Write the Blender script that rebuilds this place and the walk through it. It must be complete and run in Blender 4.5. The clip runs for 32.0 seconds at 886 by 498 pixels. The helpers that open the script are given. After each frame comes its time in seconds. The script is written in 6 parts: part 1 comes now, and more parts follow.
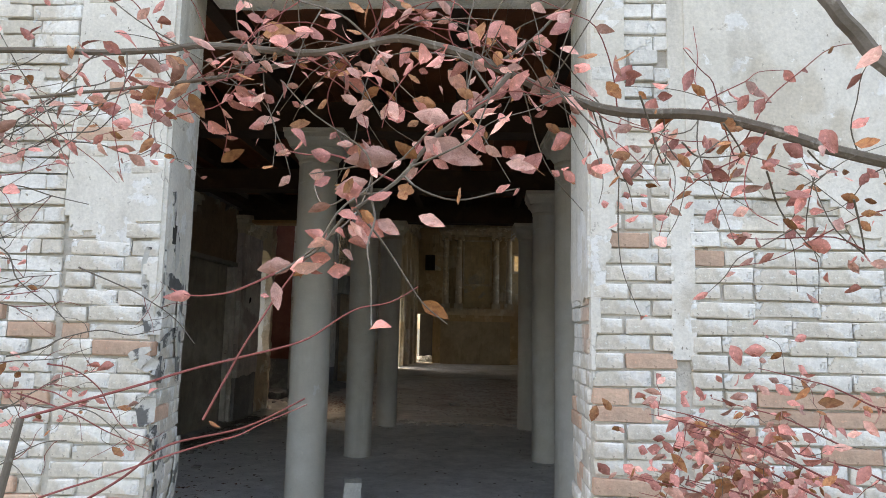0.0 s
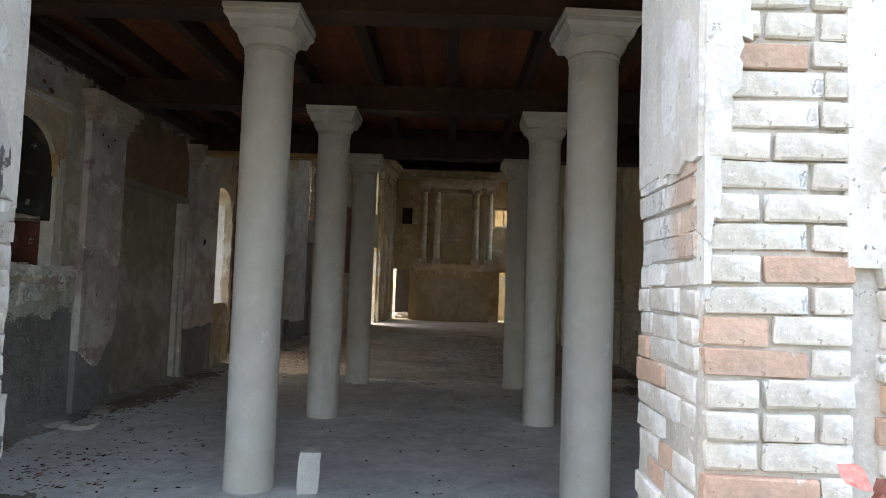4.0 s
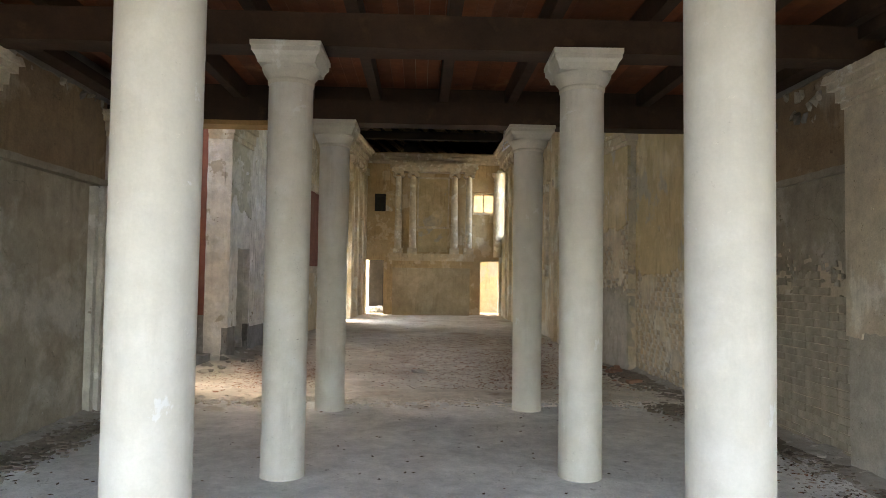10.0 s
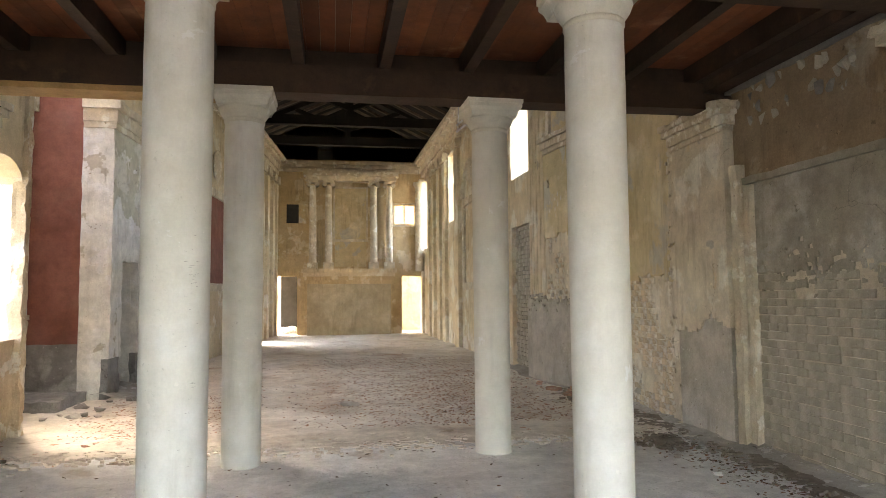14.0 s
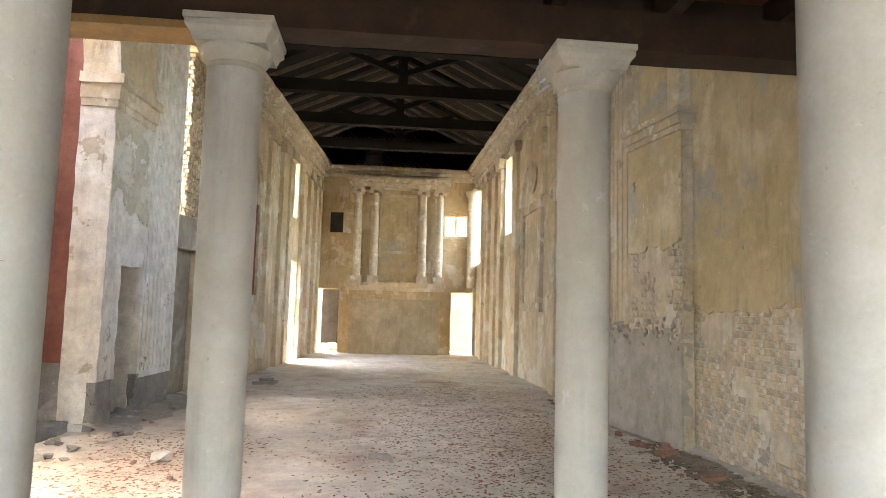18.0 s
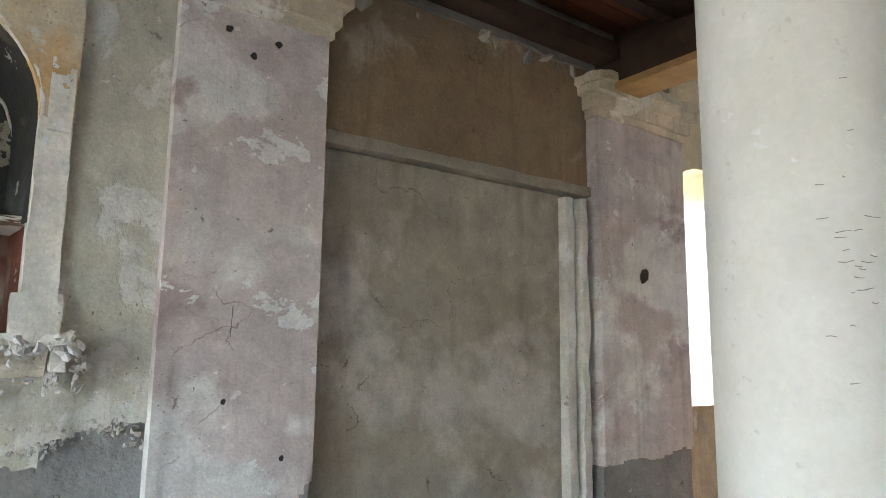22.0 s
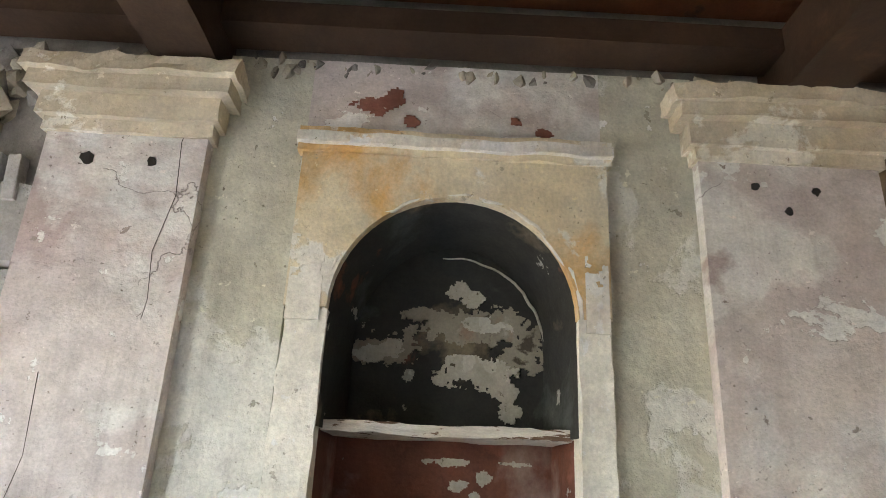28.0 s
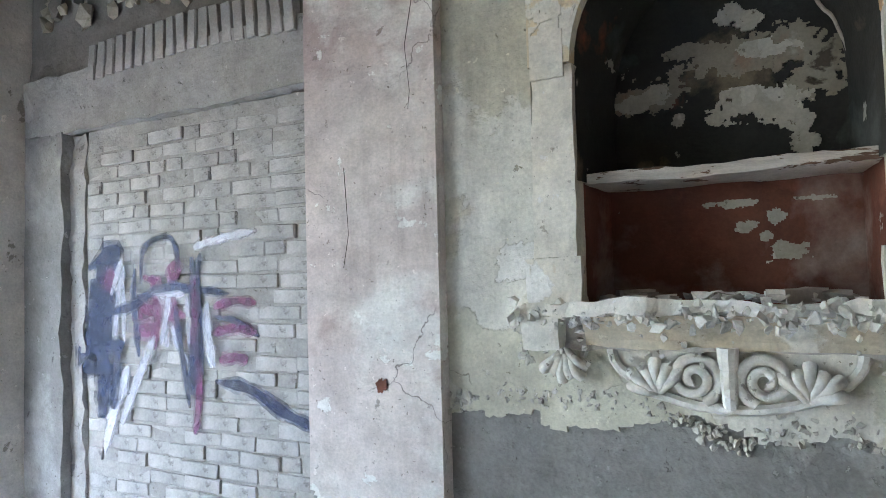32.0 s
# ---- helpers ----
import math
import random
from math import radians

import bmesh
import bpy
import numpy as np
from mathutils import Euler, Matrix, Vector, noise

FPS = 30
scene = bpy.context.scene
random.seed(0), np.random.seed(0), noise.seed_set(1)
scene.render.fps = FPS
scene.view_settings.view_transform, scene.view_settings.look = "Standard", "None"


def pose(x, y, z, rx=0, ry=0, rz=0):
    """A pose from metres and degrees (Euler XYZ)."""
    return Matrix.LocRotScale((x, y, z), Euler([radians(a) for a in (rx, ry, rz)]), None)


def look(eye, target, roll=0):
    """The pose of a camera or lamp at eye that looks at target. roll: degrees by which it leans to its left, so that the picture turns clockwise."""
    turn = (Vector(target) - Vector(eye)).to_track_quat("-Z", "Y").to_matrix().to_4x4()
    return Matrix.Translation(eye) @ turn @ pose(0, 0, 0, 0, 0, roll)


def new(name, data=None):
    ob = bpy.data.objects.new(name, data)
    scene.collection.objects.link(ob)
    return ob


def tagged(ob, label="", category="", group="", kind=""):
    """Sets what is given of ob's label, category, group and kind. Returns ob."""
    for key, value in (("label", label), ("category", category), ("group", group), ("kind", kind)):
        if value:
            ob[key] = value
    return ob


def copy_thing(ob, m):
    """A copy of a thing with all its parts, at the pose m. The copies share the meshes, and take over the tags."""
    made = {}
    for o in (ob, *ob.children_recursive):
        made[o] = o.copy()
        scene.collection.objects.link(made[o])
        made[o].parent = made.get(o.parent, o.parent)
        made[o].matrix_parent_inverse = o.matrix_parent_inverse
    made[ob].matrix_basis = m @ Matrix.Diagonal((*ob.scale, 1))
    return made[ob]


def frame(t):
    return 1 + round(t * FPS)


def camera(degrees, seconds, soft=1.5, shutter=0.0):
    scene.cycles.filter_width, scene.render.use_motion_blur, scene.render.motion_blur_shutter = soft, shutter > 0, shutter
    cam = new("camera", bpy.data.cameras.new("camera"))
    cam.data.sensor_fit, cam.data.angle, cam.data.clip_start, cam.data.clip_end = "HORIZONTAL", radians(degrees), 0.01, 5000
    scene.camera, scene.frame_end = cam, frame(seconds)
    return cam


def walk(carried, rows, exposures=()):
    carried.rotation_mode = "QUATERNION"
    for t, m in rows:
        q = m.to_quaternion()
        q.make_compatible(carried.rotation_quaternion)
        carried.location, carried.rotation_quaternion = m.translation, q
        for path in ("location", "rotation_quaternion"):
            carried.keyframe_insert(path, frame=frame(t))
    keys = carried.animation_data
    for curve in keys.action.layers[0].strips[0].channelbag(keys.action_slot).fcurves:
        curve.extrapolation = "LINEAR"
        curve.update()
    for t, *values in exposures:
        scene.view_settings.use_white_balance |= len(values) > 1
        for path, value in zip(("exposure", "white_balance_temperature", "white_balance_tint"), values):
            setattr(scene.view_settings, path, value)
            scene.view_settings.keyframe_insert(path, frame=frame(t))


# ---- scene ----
LENS = 67.57
PATH = [  # seconds, eye, yaw, pitch, roll
    (0, -0.005, -6.202, 1.715, 2.87, 6.72, 1.28),
    (0.5, 0.035, -6.129, 1.670, 4.69, 6.88, 0.48),
    (1, -0.034, -5.951, 1.642, 4.57, 7.15, 2.28),
    (1.5, -0.058, -5.803, 1.619, 4.67, 5.39, 1.39),
    (2, -0.074, -5.565, 1.573, 3.65, 3.77, 0.12),
    (2.5, -0.065, -5.382, 1.574, 3.29, 3.28, 2.87),
    (4.5, -0.161, -4.656, 1.505, 0.42, 3.38, 1.67),
    (5, -0.213, -4.354, 1.492, 2.70, 4.53, 2.01),
    (5.5, -0.206, -4.168, 1.452, 3.20, 0.62, 2.47),
    (6, -0.245, -3.958, 1.449, 1.51, -1.17, 2.84),
    (6.5, -0.301, -3.753, 1.465, -2.27, -2.00, 2.02),
    (7, -0.289, -3.623, 1.503, -4.60, -2.68, 0.22),
    (7.5, -0.259, -3.481, 1.560, -2.64, -1.27, 1.61),
    (8, -0.244, -3.361, 1.557, -0.71, 0.02, 1.51),
    (8.5, -0.261, -3.145, 1.575, -1.50, 0.11, 2.12),
    (9, -0.325, -2.980, 1.656, -3.21, 1.85, 2.35),
    (9.5, -0.384, -2.919, 1.651, -2.80, 2.09, 0.74),
    (10, -0.411, -2.800, 1.663, -1.87, 2.35, 0.80),
    (10.5, -0.391, -2.627, 1.664, -2.12, 2.77, 1.75),
    (11, -0.396, -2.492, 1.664, -2.34, 3.13, 1.58),
    (11.5, -0.479, -2.267, 1.631, -2.42, 4.05, 1.26),
    (12, -0.555, -2.043, 1.589, -3.81, 3.89, 0.89),
    (12.5, -0.598, -1.817, 1.588, -4.78, 3.47, 0.97),
    (13, -0.602, -1.542, 1.581, -5.31, 2.83, 1.74),
    (13.5, -0.621, -1.331, 1.584, -5.66, 3.21, 1.78),
    (14, -0.680, -1.074, 1.595, -9.57, 3.84, -0.48),
    (14.5, -0.663, -0.812, 1.579, -9.47, 2.93, -1.06),
    (16.5, -0.581, 0.299, 1.606, -10.02, 4.36, 0.85),
    (17, -0.537, 0.563, 1.642, -6.30, 5.38, 0.45),
    (17.5, -0.495, 0.760, 1.655, -5.50, 4.88, 0.80),
    (18, -0.474, 0.991, 1.690, -5.21, 5.19, 1.61),
    (18.5, -0.449, 1.160, 1.679, -5.60, 5.27, 0.02),
    (19, -0.407, 1.386, 1.663, -5.77, 6.35, 1.10),
    (19.5, -0.457, 1.634, 1.630, -1.84, 5.14, 0.78),
    (20, -0.558, 1.718, 1.529, 8.37, 6.19, -0.17),
    (20.5, -0.616, 1.703, 1.512, 17.80, 7.49, -0.36),
    (21, -0.728, 1.715, 1.494, 27.56, 8.03, -0.16),
    (21.5, -0.884, 1.736, 1.544, 41.64, 7.77, -0.02),
    (22, -0.975, 1.534, 1.568, 53.51, 8.40, 0.76),
    (22.5, -1.196, 1.663, 1.520, 64.64, 12.65, -0.16),
    (23, -1.308, 1.640, 1.490, 73.12, 14.15, -0.55),
    (23.5, -1.339, 1.634, 1.548, 77.90, 12.70, 2.11),
    (24, -1.430, 1.621, 1.611, 84.52, 11.70, 0.84),
    (24.5, -1.494, 1.529, 1.660, 90.71, 9.68, 1.44),
    (26.5, -1.649, 1.219, 1.733, 89.34, 13.83, 1.06),
    (27, -1.638, 1.232, 1.726, 89.53, 14.74, 1.70),
    (27.5, -1.628, 1.179, 1.738, 89.98, 19.32, 2.68),
    (28, -1.591, 1.179, 1.854, 89.54, 19.93, 2.79),
    (28.5, -1.600, 1.180, 1.824, 88.88, 20.56, 2.00),
    (29, -1.587, 1.187, 1.828, 88.82, 20.72, 1.40),
    (29.5, -1.570, 1.219, 1.853, 90.30, 17.22, 0.42),
    (30, -1.564, 1.211, 1.854, 92.63, 13.18, -0.42),
    (30.5, -1.570, 1.185, 1.830, 96.83, 10.84, -0.96),
    (31, -1.628, 1.250, 1.821, 103.53, 6.74, -1.51),
    (31.5, -1.666, 1.356, 1.743, 109.80, 4.41, -1.10),
    (32, -1.695, 1.452, 1.695, 117.34, 2.48, -1.41),
]
EXPO = [(0.0, 2.2, 8100, 11), (2.5, 2.65, 8000, 11), (4.5, 3.1, 7900, 11), (5.0, 3.55, 8000, 11), (6.0, 4.28, 7800, 11), (7.0, 4.4, 8000, 11), (8.0, 4.4, 8300, 12), (9.0, 4.65, 8500, 13), (10.0, 4.5, 8500, 12), (12.0, 4.75, 8500, 13), (13.0, 5.1, 8600, 14), (14.0, 5.25, 8500, 14), (17.0, 5.3, 8100, 13), (18.0, 5.57, 8200, 14), (19.0, 5.57, 8500, 14), (20.0, 5.55, 7600, 13), (21.0, 5.2, 7200, 12), (22.0, 5.35, 7600, 12), (23.0, 5.65, 8200, 12), (24.0, 5.6, 7900, 12), (28.0, 5.65, 8500, 13), (29.0, 5.65, 8500, 13), (30.0, 5.65, 7800, 12), (31.0, 5.4, 7500, 11), (32.0, 5.15, 7300, 10)]


def eye_row(t, x, y, z, yaw, pitch, roll):
    a, b = radians(yaw), radians(pitch)
    ahead = (-math.sin(a) * math.cos(b), math.cos(a) * math.cos(b), math.sin(b))
    return (t, look((x, y, z), (x + ahead[0], y + ahead[1], z + ahead[2]), roll))


cam = camera(LENS, 32.0, soft=0.9)
walk(cam, [eye_row(*r) for r in PATH], exposures=EXPO)

# ---- world and light ----
world = bpy.data.worlds.new("world")
scene.world = world
world.use_nodes = True
wn = world.node_tree.nodes
sky = wn.new("ShaderNodeTexSky")
sky.sky_type = "NISHITA"
sky.sun_disc = False
sky.sun_elevation = radians(66)
sky.sun_rotation = radians(-40)
sky.dust_density = 3.0
wn["Background"].inputs["Strength"].default_value = 0.15
world.node_tree.links.new(sky.outputs[0], wn["Background"].inputs["Color"])
sun = new("sun", bpy.data.lights.new("sun", "SUN"))
sun.data.energy, sun.data.angle, sun.data.color = 0.14, radians(24), (1.0, 0.94, 0.84)
SUN_FROM = Vector((-0.26, 0.31, 0.91))
sun.matrix_world = look(SUN_FROM * 40, (0, 0, 0))


# ---- materials ----
def rgba(c):
    return (*c, 1.0)


def surface(name, base, dark, patches=(), rough=0.9, scale=1.0, bump=0.5, grain=70.0, jitter=0.0, tall=1.0, fine_mix=0.10, mottle=0.19, specks=0.0, cracks=0.0, streaks=0.0):
    """Aged mineral or wooden surface: broad blotches, fine grain, patches (colour, size, cover, edge) of lost or added coats, specks, hair cracks and run-off streaks."""
    m = bpy.data.materials.new(name)
    m.use_nodes = True
    n, l = m.node_tree.nodes, m.node_tree.links
    p = n["Principled BSDF"]
    p.inputs["Roughness"].default_value = rough
    p.inputs["Specular IOR Level"].default_value = 0.25
    co = n.new("ShaderNodeTexCoord")
    mp = n.new("ShaderNodeMapping")
    mp.inputs["Scale"].default_value = (1, 1, tall)
    l.new(co.outputs["Object"], mp.inputs["Vector"])
    base_co = mp.outputs[0]

    def math_(op, a, b, c=None):
        x = n.new("ShaderNodeMath")
        x.operation = op
        for s, v in zip(x.inputs, (a, b, c)):
            if v is None:
                continue
            if isinstance(v, (int, float)):
                s.default_value = v
            else:
                l.new(v, s)
        return x.outputs[0]

    def ramp(v, a, b, c=0.0, d=1.0):
        r = n.new("ShaderNodeMapRange")
        r.inputs["From Min"].default_value, r.inputs["From Max"].default_value = a, b
        r.inputs["To Min"].default_value, r.inputs["To Max"].default_value = c, d
        l.new(v, r.inputs["Value"])
        return r.outputs[0]

    def nz(size, detail, lo, hi, shift=0.0, rough_=0.6, warp=0.0, src=None):
        t = n.new("ShaderNodeTexNoise")
        t.inputs["Scale"].default_value = size * scale
        t.inputs["Detail"].default_value = detail
        t.inputs["Roughness"].default_value = rough_
        t.inputs["Distortion"].default_value = warp
        add = n.new("ShaderNodeVectorMath")
        add.operation = "ADD"
        add.inputs[1].default_value = (shift, shift * 1.7, -shift)
        l.new(src or base_co, add.inputs[0])
        l.new(add.outputs[0], t.inputs["Vector"])
        return ramp(t.outputs["Fac"], lo, hi), t.outputs["Fac"]

    def mix(a, b, f):
        x = n.new("ShaderNodeMix")
        x.data_type = "RGBA"
        for s, v in ((x.inputs["A"], a), (x.inputs["B"], b)):
            if isinstance(v, tuple):
                s.default_value = rgba(v)
            else:
                l.new(v, s)
        l.new(f, x.inputs["Factor"])
        return x.outputs["Result"]

    broad, _ = nz(1.1, 6, 0.36, 0.64)
    col = mix(base, dark, broad)
    relief = None
    for i, (c, size, cover, edge) in enumerate(patches):
        f, _ = nz(size, 9, 1 - cover - edge, 1 - cover + edge, 7.3 * (i + 1), 0.60, 0.25)
        col = mix(col, c, f)
        if edge < 0.05:
            relief = f if relief is None else math_("ADD", relief, f)
    if streaks:
        sm = n.new("ShaderNodeMapping")
        sm.inputs["Scale"].default_value = (1, 1, 0.09)
        l.new(co.outputs["Object"], sm.inputs["Vector"])
        f, _ = nz(9.0, 6, 0.50, 0.72, 2.2, 0.65, 0.0, sm.outputs[0])
        g, _ = nz(1.3, 3, 0.42, 0.62, 9.2)
        col = mix(col, (dark[0] * 0.55, dark[1] * 0.52, dark[2] * 0.50), math_("MULTIPLY", math_("MULTIPLY", f, g), streaks))
    if specks:
        f, _ = nz(46.0, 4, 0.665, 0.70, 4.4, 0.55)
        g, _ = nz(2.1, 4, 0.42, 0.60, 1.9)
        col = mix(col, (dark[0] * 0.35, dark[1] * 0.33, dark[2] * 0.30), math_("MULTIPLY", math_("MULTIPLY", f, g), specks))
        f, _ = nz(13.0, 8, 0.655, 0.667, 8.8, 0.68)
        col = mix(col, (min(0.84, base[0] * 1.28), min(0.83, base[1] * 1.28), min(0.80, base[2] * 1.28)), math_("MULTIPLY", f, specks))
        h2, _ = nz(9.0, 8, 0.668, 0.680, 12.4, 0.68)
        col = mix(col, (dark[0] * 0.62, dark[1] * 0.60, dark[2] * 0.57), math_("MULTIPLY", h2, specks))
        relief = math_("ADD", h2, relief) if relief is not None else h2
    crack_h = None
    if cracks:
        v = n.new("ShaderNodeTexVoronoi")
        v.feature = "DISTANCE_TO_EDGE"
        v.inputs["Scale"].default_value = 1.15 * scale
        wob = n.new("ShaderNodeTexNoise")
        wob.inputs["Scale"].default_value = 3.0
        wob.inputs["Detail"].default_value = 6
        l.new(base_co, wob.inputs["Vector"])
        wa = n.new("ShaderNodeVectorMath")
        wa.operation = "MULTIPLY_ADD"
        wa.inputs[1].default_value = (0.45, 0.45, 0.45)
        l.new(wob.outputs["Color"], wa.inputs[0])
        l.new(base_co, wa.inputs[2])
        l.new(wa.outputs[0], v.inputs["Vector"])
        line = ramp(v.outputs["Distance"], 0.0, 0.004, 1.0, 0.0)
        g, _ = nz(1.1, 3, 0.565, 0.60, 6.1)
        crack_h = math_("MULTIPLY", math_("MULTIPLY", line, g), cracks)
        col = mix(col, (dark[0] * 0.30, dark[1] * 0.28, dark[2] * 0.26), crack_h)
    fine, raw = nz(grain, 5, 0.3, 0.7, 3.1)
    spots, _ = nz(4.3, 9, 0.34, 0.66, 5.7, 0.74)
    val = math_("MULTIPLY", ramp(fine, 0, 1, 1 - fine_mix, 1 + fine_mix), ramp(spots, 0, 1, 1 - mottle, 1 + mottle))
    if jitter:
        oi, isl = n.new("ShaderNodeObjectInfo"), n.new("ShaderNodeNewGeometry")
        both = math_("FRACT", math_("MULTIPLY_ADD", isl.outputs["Random Per Island"], 3.7, oi.outputs["Random"]), 0)
        val = math_("MULTIPLY", val, ramp(both, 0, 1, 1 - jitter, 1 + jitter))
    hue = n.new("ShaderNodeHueSaturation")
    l.new(val, hue.inputs["Value"])
    l.new(col, hue.inputs["Color"])
    l.new(hue.outputs[0], p.inputs["Base Color"])
    if bump:
        _, mid = nz(9, 6, 0, 1, 11.0)
        h = math_("MULTIPLY_ADD", raw, 0.05, mid)
        if relief is not None:
            h = math_("MULTIPLY_ADD", relief, -0.22, h)
        if crack_h is not None:
            h = math_("MULTIPLY_ADD", crack_h, -0.5, h)
        b = n.new("ShaderNodeBump")
        b.inputs["Strength"].default_value = bump
        b.inputs["Distance"].default_value = 0.02
        l.new(h, b.inputs["Height"])
        l.new(b.outputs[0], p.inputs["Normal"])
    return m


M = {}
M["plaster"] = surface("grey_green_plaster", (0.64, 0.615, 0.51), (0.54, 0.515, 0.42), [((0.72, 0.70, 0.635), 1.5, 0.46, 0.012), ((0.80, 0.79, 0.755), 2.3, 0.36, 0.004), ((0.79, 0.78, 0.74), 6.5, 0.32, 0.005), ((0.40, 0.375, 0.315), 4.1, 0.29, 0.005)], bump=0.8, specks=0.9, cracks=0.6, streaks=0.5)
M["plaster_pink"] = surface("faded_pink_plaster", (0.67, 0.605, 0.57), (0.55, 0.47, 0.45), [((0.75, 0.73, 0.695), 1.2, 0.47, 0.04), ((0.48, 0.385, 0.365), 1.5, 0.39, 0.03), ((0.80, 0.79, 0.76), 2.2, 0.37, 0.004), ((0.80, 0.785, 0.75), 6.0, 0.34, 0.005), ((0.38, 0.335, 0.305), 7.0, 0.29, 0.005)], bump=0.5, specks=1.0, cracks=0.8, streaks=0.55, tall=1.2)
M["plaster_dim"] = surface("brown_grey_render", (0.40, 0.36, 0.29), (0.32, 0.285, 0.225), [((0.50, 0.47, 0.41), 1.2, 0.42, 0.05), ((0.54, 0.52, 0.47), 5.0, 0.28, 0.008), ((0.21, 0.18, 0.14), 3.0, 0.30, 0.02)], bump=0.7, specks=0.8, cracks=0.6, streaks=0.5)
M["render_dark"] = surface("dark_damp_render", (0.31, 0.302, 0.29), (0.23, 0.222, 0.21), [((0.41, 0.40, 0.38), 1.6, 0.40, 0.04), ((0.54, 0.525, 0.495), 4.0, 0.31, 0.006), ((0.14, 0.13, 0.12), 6.0, 0.31, 0.01), ((0.46, 0.44, 0.41), 13.0, 0.32, 0.01)], bump=1.3, grain=60, specks=0.9)
M["damp"] = surface("grey_brown_damp_render", (0.48, 0.44, 0.375), (0.40, 0.365, 0.305), [((0.50, 0.465, 0.41), 1.3, 0.42, 0.05), ((0.56, 0.53, 0.48), 4.0, 0.30, 0.008), ((0.25, 0.225, 0.19), 5.0, 0.29, 0.01)], bump=1.0, specks=0.9, streaks=0.4)
M["plaster_yellow"] = surface("yellow_ochre_plaster", (0.66, 0.55, 0.35), (0.54, 0.44, 0.27), [((0.50, 0.47, 0.40), 0.9, 0.43, 0.02), ((0.72, 0.63, 0.46), 1.3, 0.40, 0.06), ((0.44, 0.39, 0.31), 2.2, 0.31, 0.015), ((0.70, 0.68, 0.63), 5.0, 0.27, 0.006)], mottle=0.11, specks=0.8, cracks=0.7, streaks=0.6)
M["plaster_nave"] = surface("cream_nave_plaster", (0.72, 0.61, 0.435), (0.61, 0.50, 0.345), [((0.77, 0.72, 0.61), 1.1, 0.45, 0.03), ((0.44, 0.38, 0.305), 1.3, 0.33, 0.012), ((0.52, 0.37, 0.26), 3.2, 0.27, 0.01)], mottle=0.12, specks=0.8, cracks=0.7, streaks=0.8)
M["plaster_far"] = surface("tan_far_plaster", (0.60, 0.46, 0.28), (0.49, 0.365, 0.215), [((0.68, 0.57, 0.40), 1.3, 0.44, 0.02), ((0.34, 0.265, 0.18), 1.9, 0.30, 0.03)], mottle=0.10, specks=0.6, streaks=0.8)
M["plaster_olive"] = surface("olive_grey_pedestal_plaster", (0.46, 0.385, 0.265), (0.39, 0.325, 0.225), [((0.53, 0.46, 0.335), 0.8, 0.42, 0.08), ((0.30, 0.255, 0.185), 2.0, 0.30, 0.05)], mottle=0.12, specks=0.5, streaks=0.5)
M["plaster_tan"] = surface("tan_pilaster_plaster", (0.68, 0.60, 0.47), (0.57, 0.49, 0.375), [((0.72, 0.67, 0.57), 1.5, 0.42, 0.02), ((0.42, 0.385, 0.33), 1.8, 0.33, 0.012), ((0.76, 0.73, 0.66), 4.4, 0.31, 0.006), ((0.66, 0.46, 0.25), 1.1, 0.32, 0.04)], specks=0.9, cracks=0.7, streaks=0.6)
M["plaster_white"] = surface("white_flaking_limewash", (0.83, 0.815, 0.775), (0.75, 0.725, 0.67), [((0.56, 0.515, 0.43), 0.9, 0.34, 0.006), ((0.84, 0.83, 0.81), 3.0, 0.42, 0.01), ((0.40, 0.355, 0.29), 3.2, 0.31, 0.005)], bump=0.8, specks=0.9, cracks=0.8, streaks=0.4)
M["red_wall"] = surface("dull_red_plaster", (0.30, 0.130, 0.102), (0.24, 0.097, 0.072), [((0.24, 0.13, 0.10), 1.0, 0.35, 0.1), ((0.40, 0.30, 0.26), 5.0, 0.20, 0.01)])
M["column"] = surface("smooth_cream_limewash", (0.66, 0.62, 0.55), (0.61, 0.57, 0.50), [((0.71, 0.685, 0.64), 1.6, 0.42, 0.1), ((0.53, 0.465, 0.385), 0.8, 0.33, 0.08), ((0.40, 0.345, 0.285), 14.0, 0.22, 0.008), ((0.72, 0.70, 0.665), 4.0, 0.33, 0.008)], bump=0.18, rough=0.7, fine_mix=0.03, mottle=0.06, specks=0.3, streaks=0.3)
M["scratch"] = surface("dark_scratch", (0.24, 0.21, 0.18), (0.24, 0.21, 0.18), [], bump=0.0)
M["capital"] = surface("pale_stone_capital", (0.68, 0.635, 0.54), (0.60, 0.55, 0.46), [((0.42, 0.35, 0.265), 5.0, 0.27, 0.02), ((0.73, 0.70, 0.63), 3.0, 0.36, 0.02)], bump=0.25, fine_mix=0.05, mottle=0.10, specks=0.3)
M["stone"] = surface("cream_moulded_stone", (0.68, 0.60, 0.475), (0.56, 0.48, 0.36), [((0.76, 0.72, 0.63), 3.0, 0.42, 0.015), ((0.37, 0.30, 0.225), 4.6, 0.29, 0.008)], specks=0.8, streaks=0.6)
M["ochre_stone"] = surface("orange_stained_frame", (0.70, 0.57, 0.37), (0.74, 0.66, 0.51), [((0.66, 0.40, 0.17), 1.7, 0.43, 0.06), ((0.79, 0.765, 0.69), 2.4, 0.42, 0.015), ((0.45, 0.35, 0.24), 6.0, 0.27, 0.006)], specks=0.8, cracks=0.5, streaks=0.5)
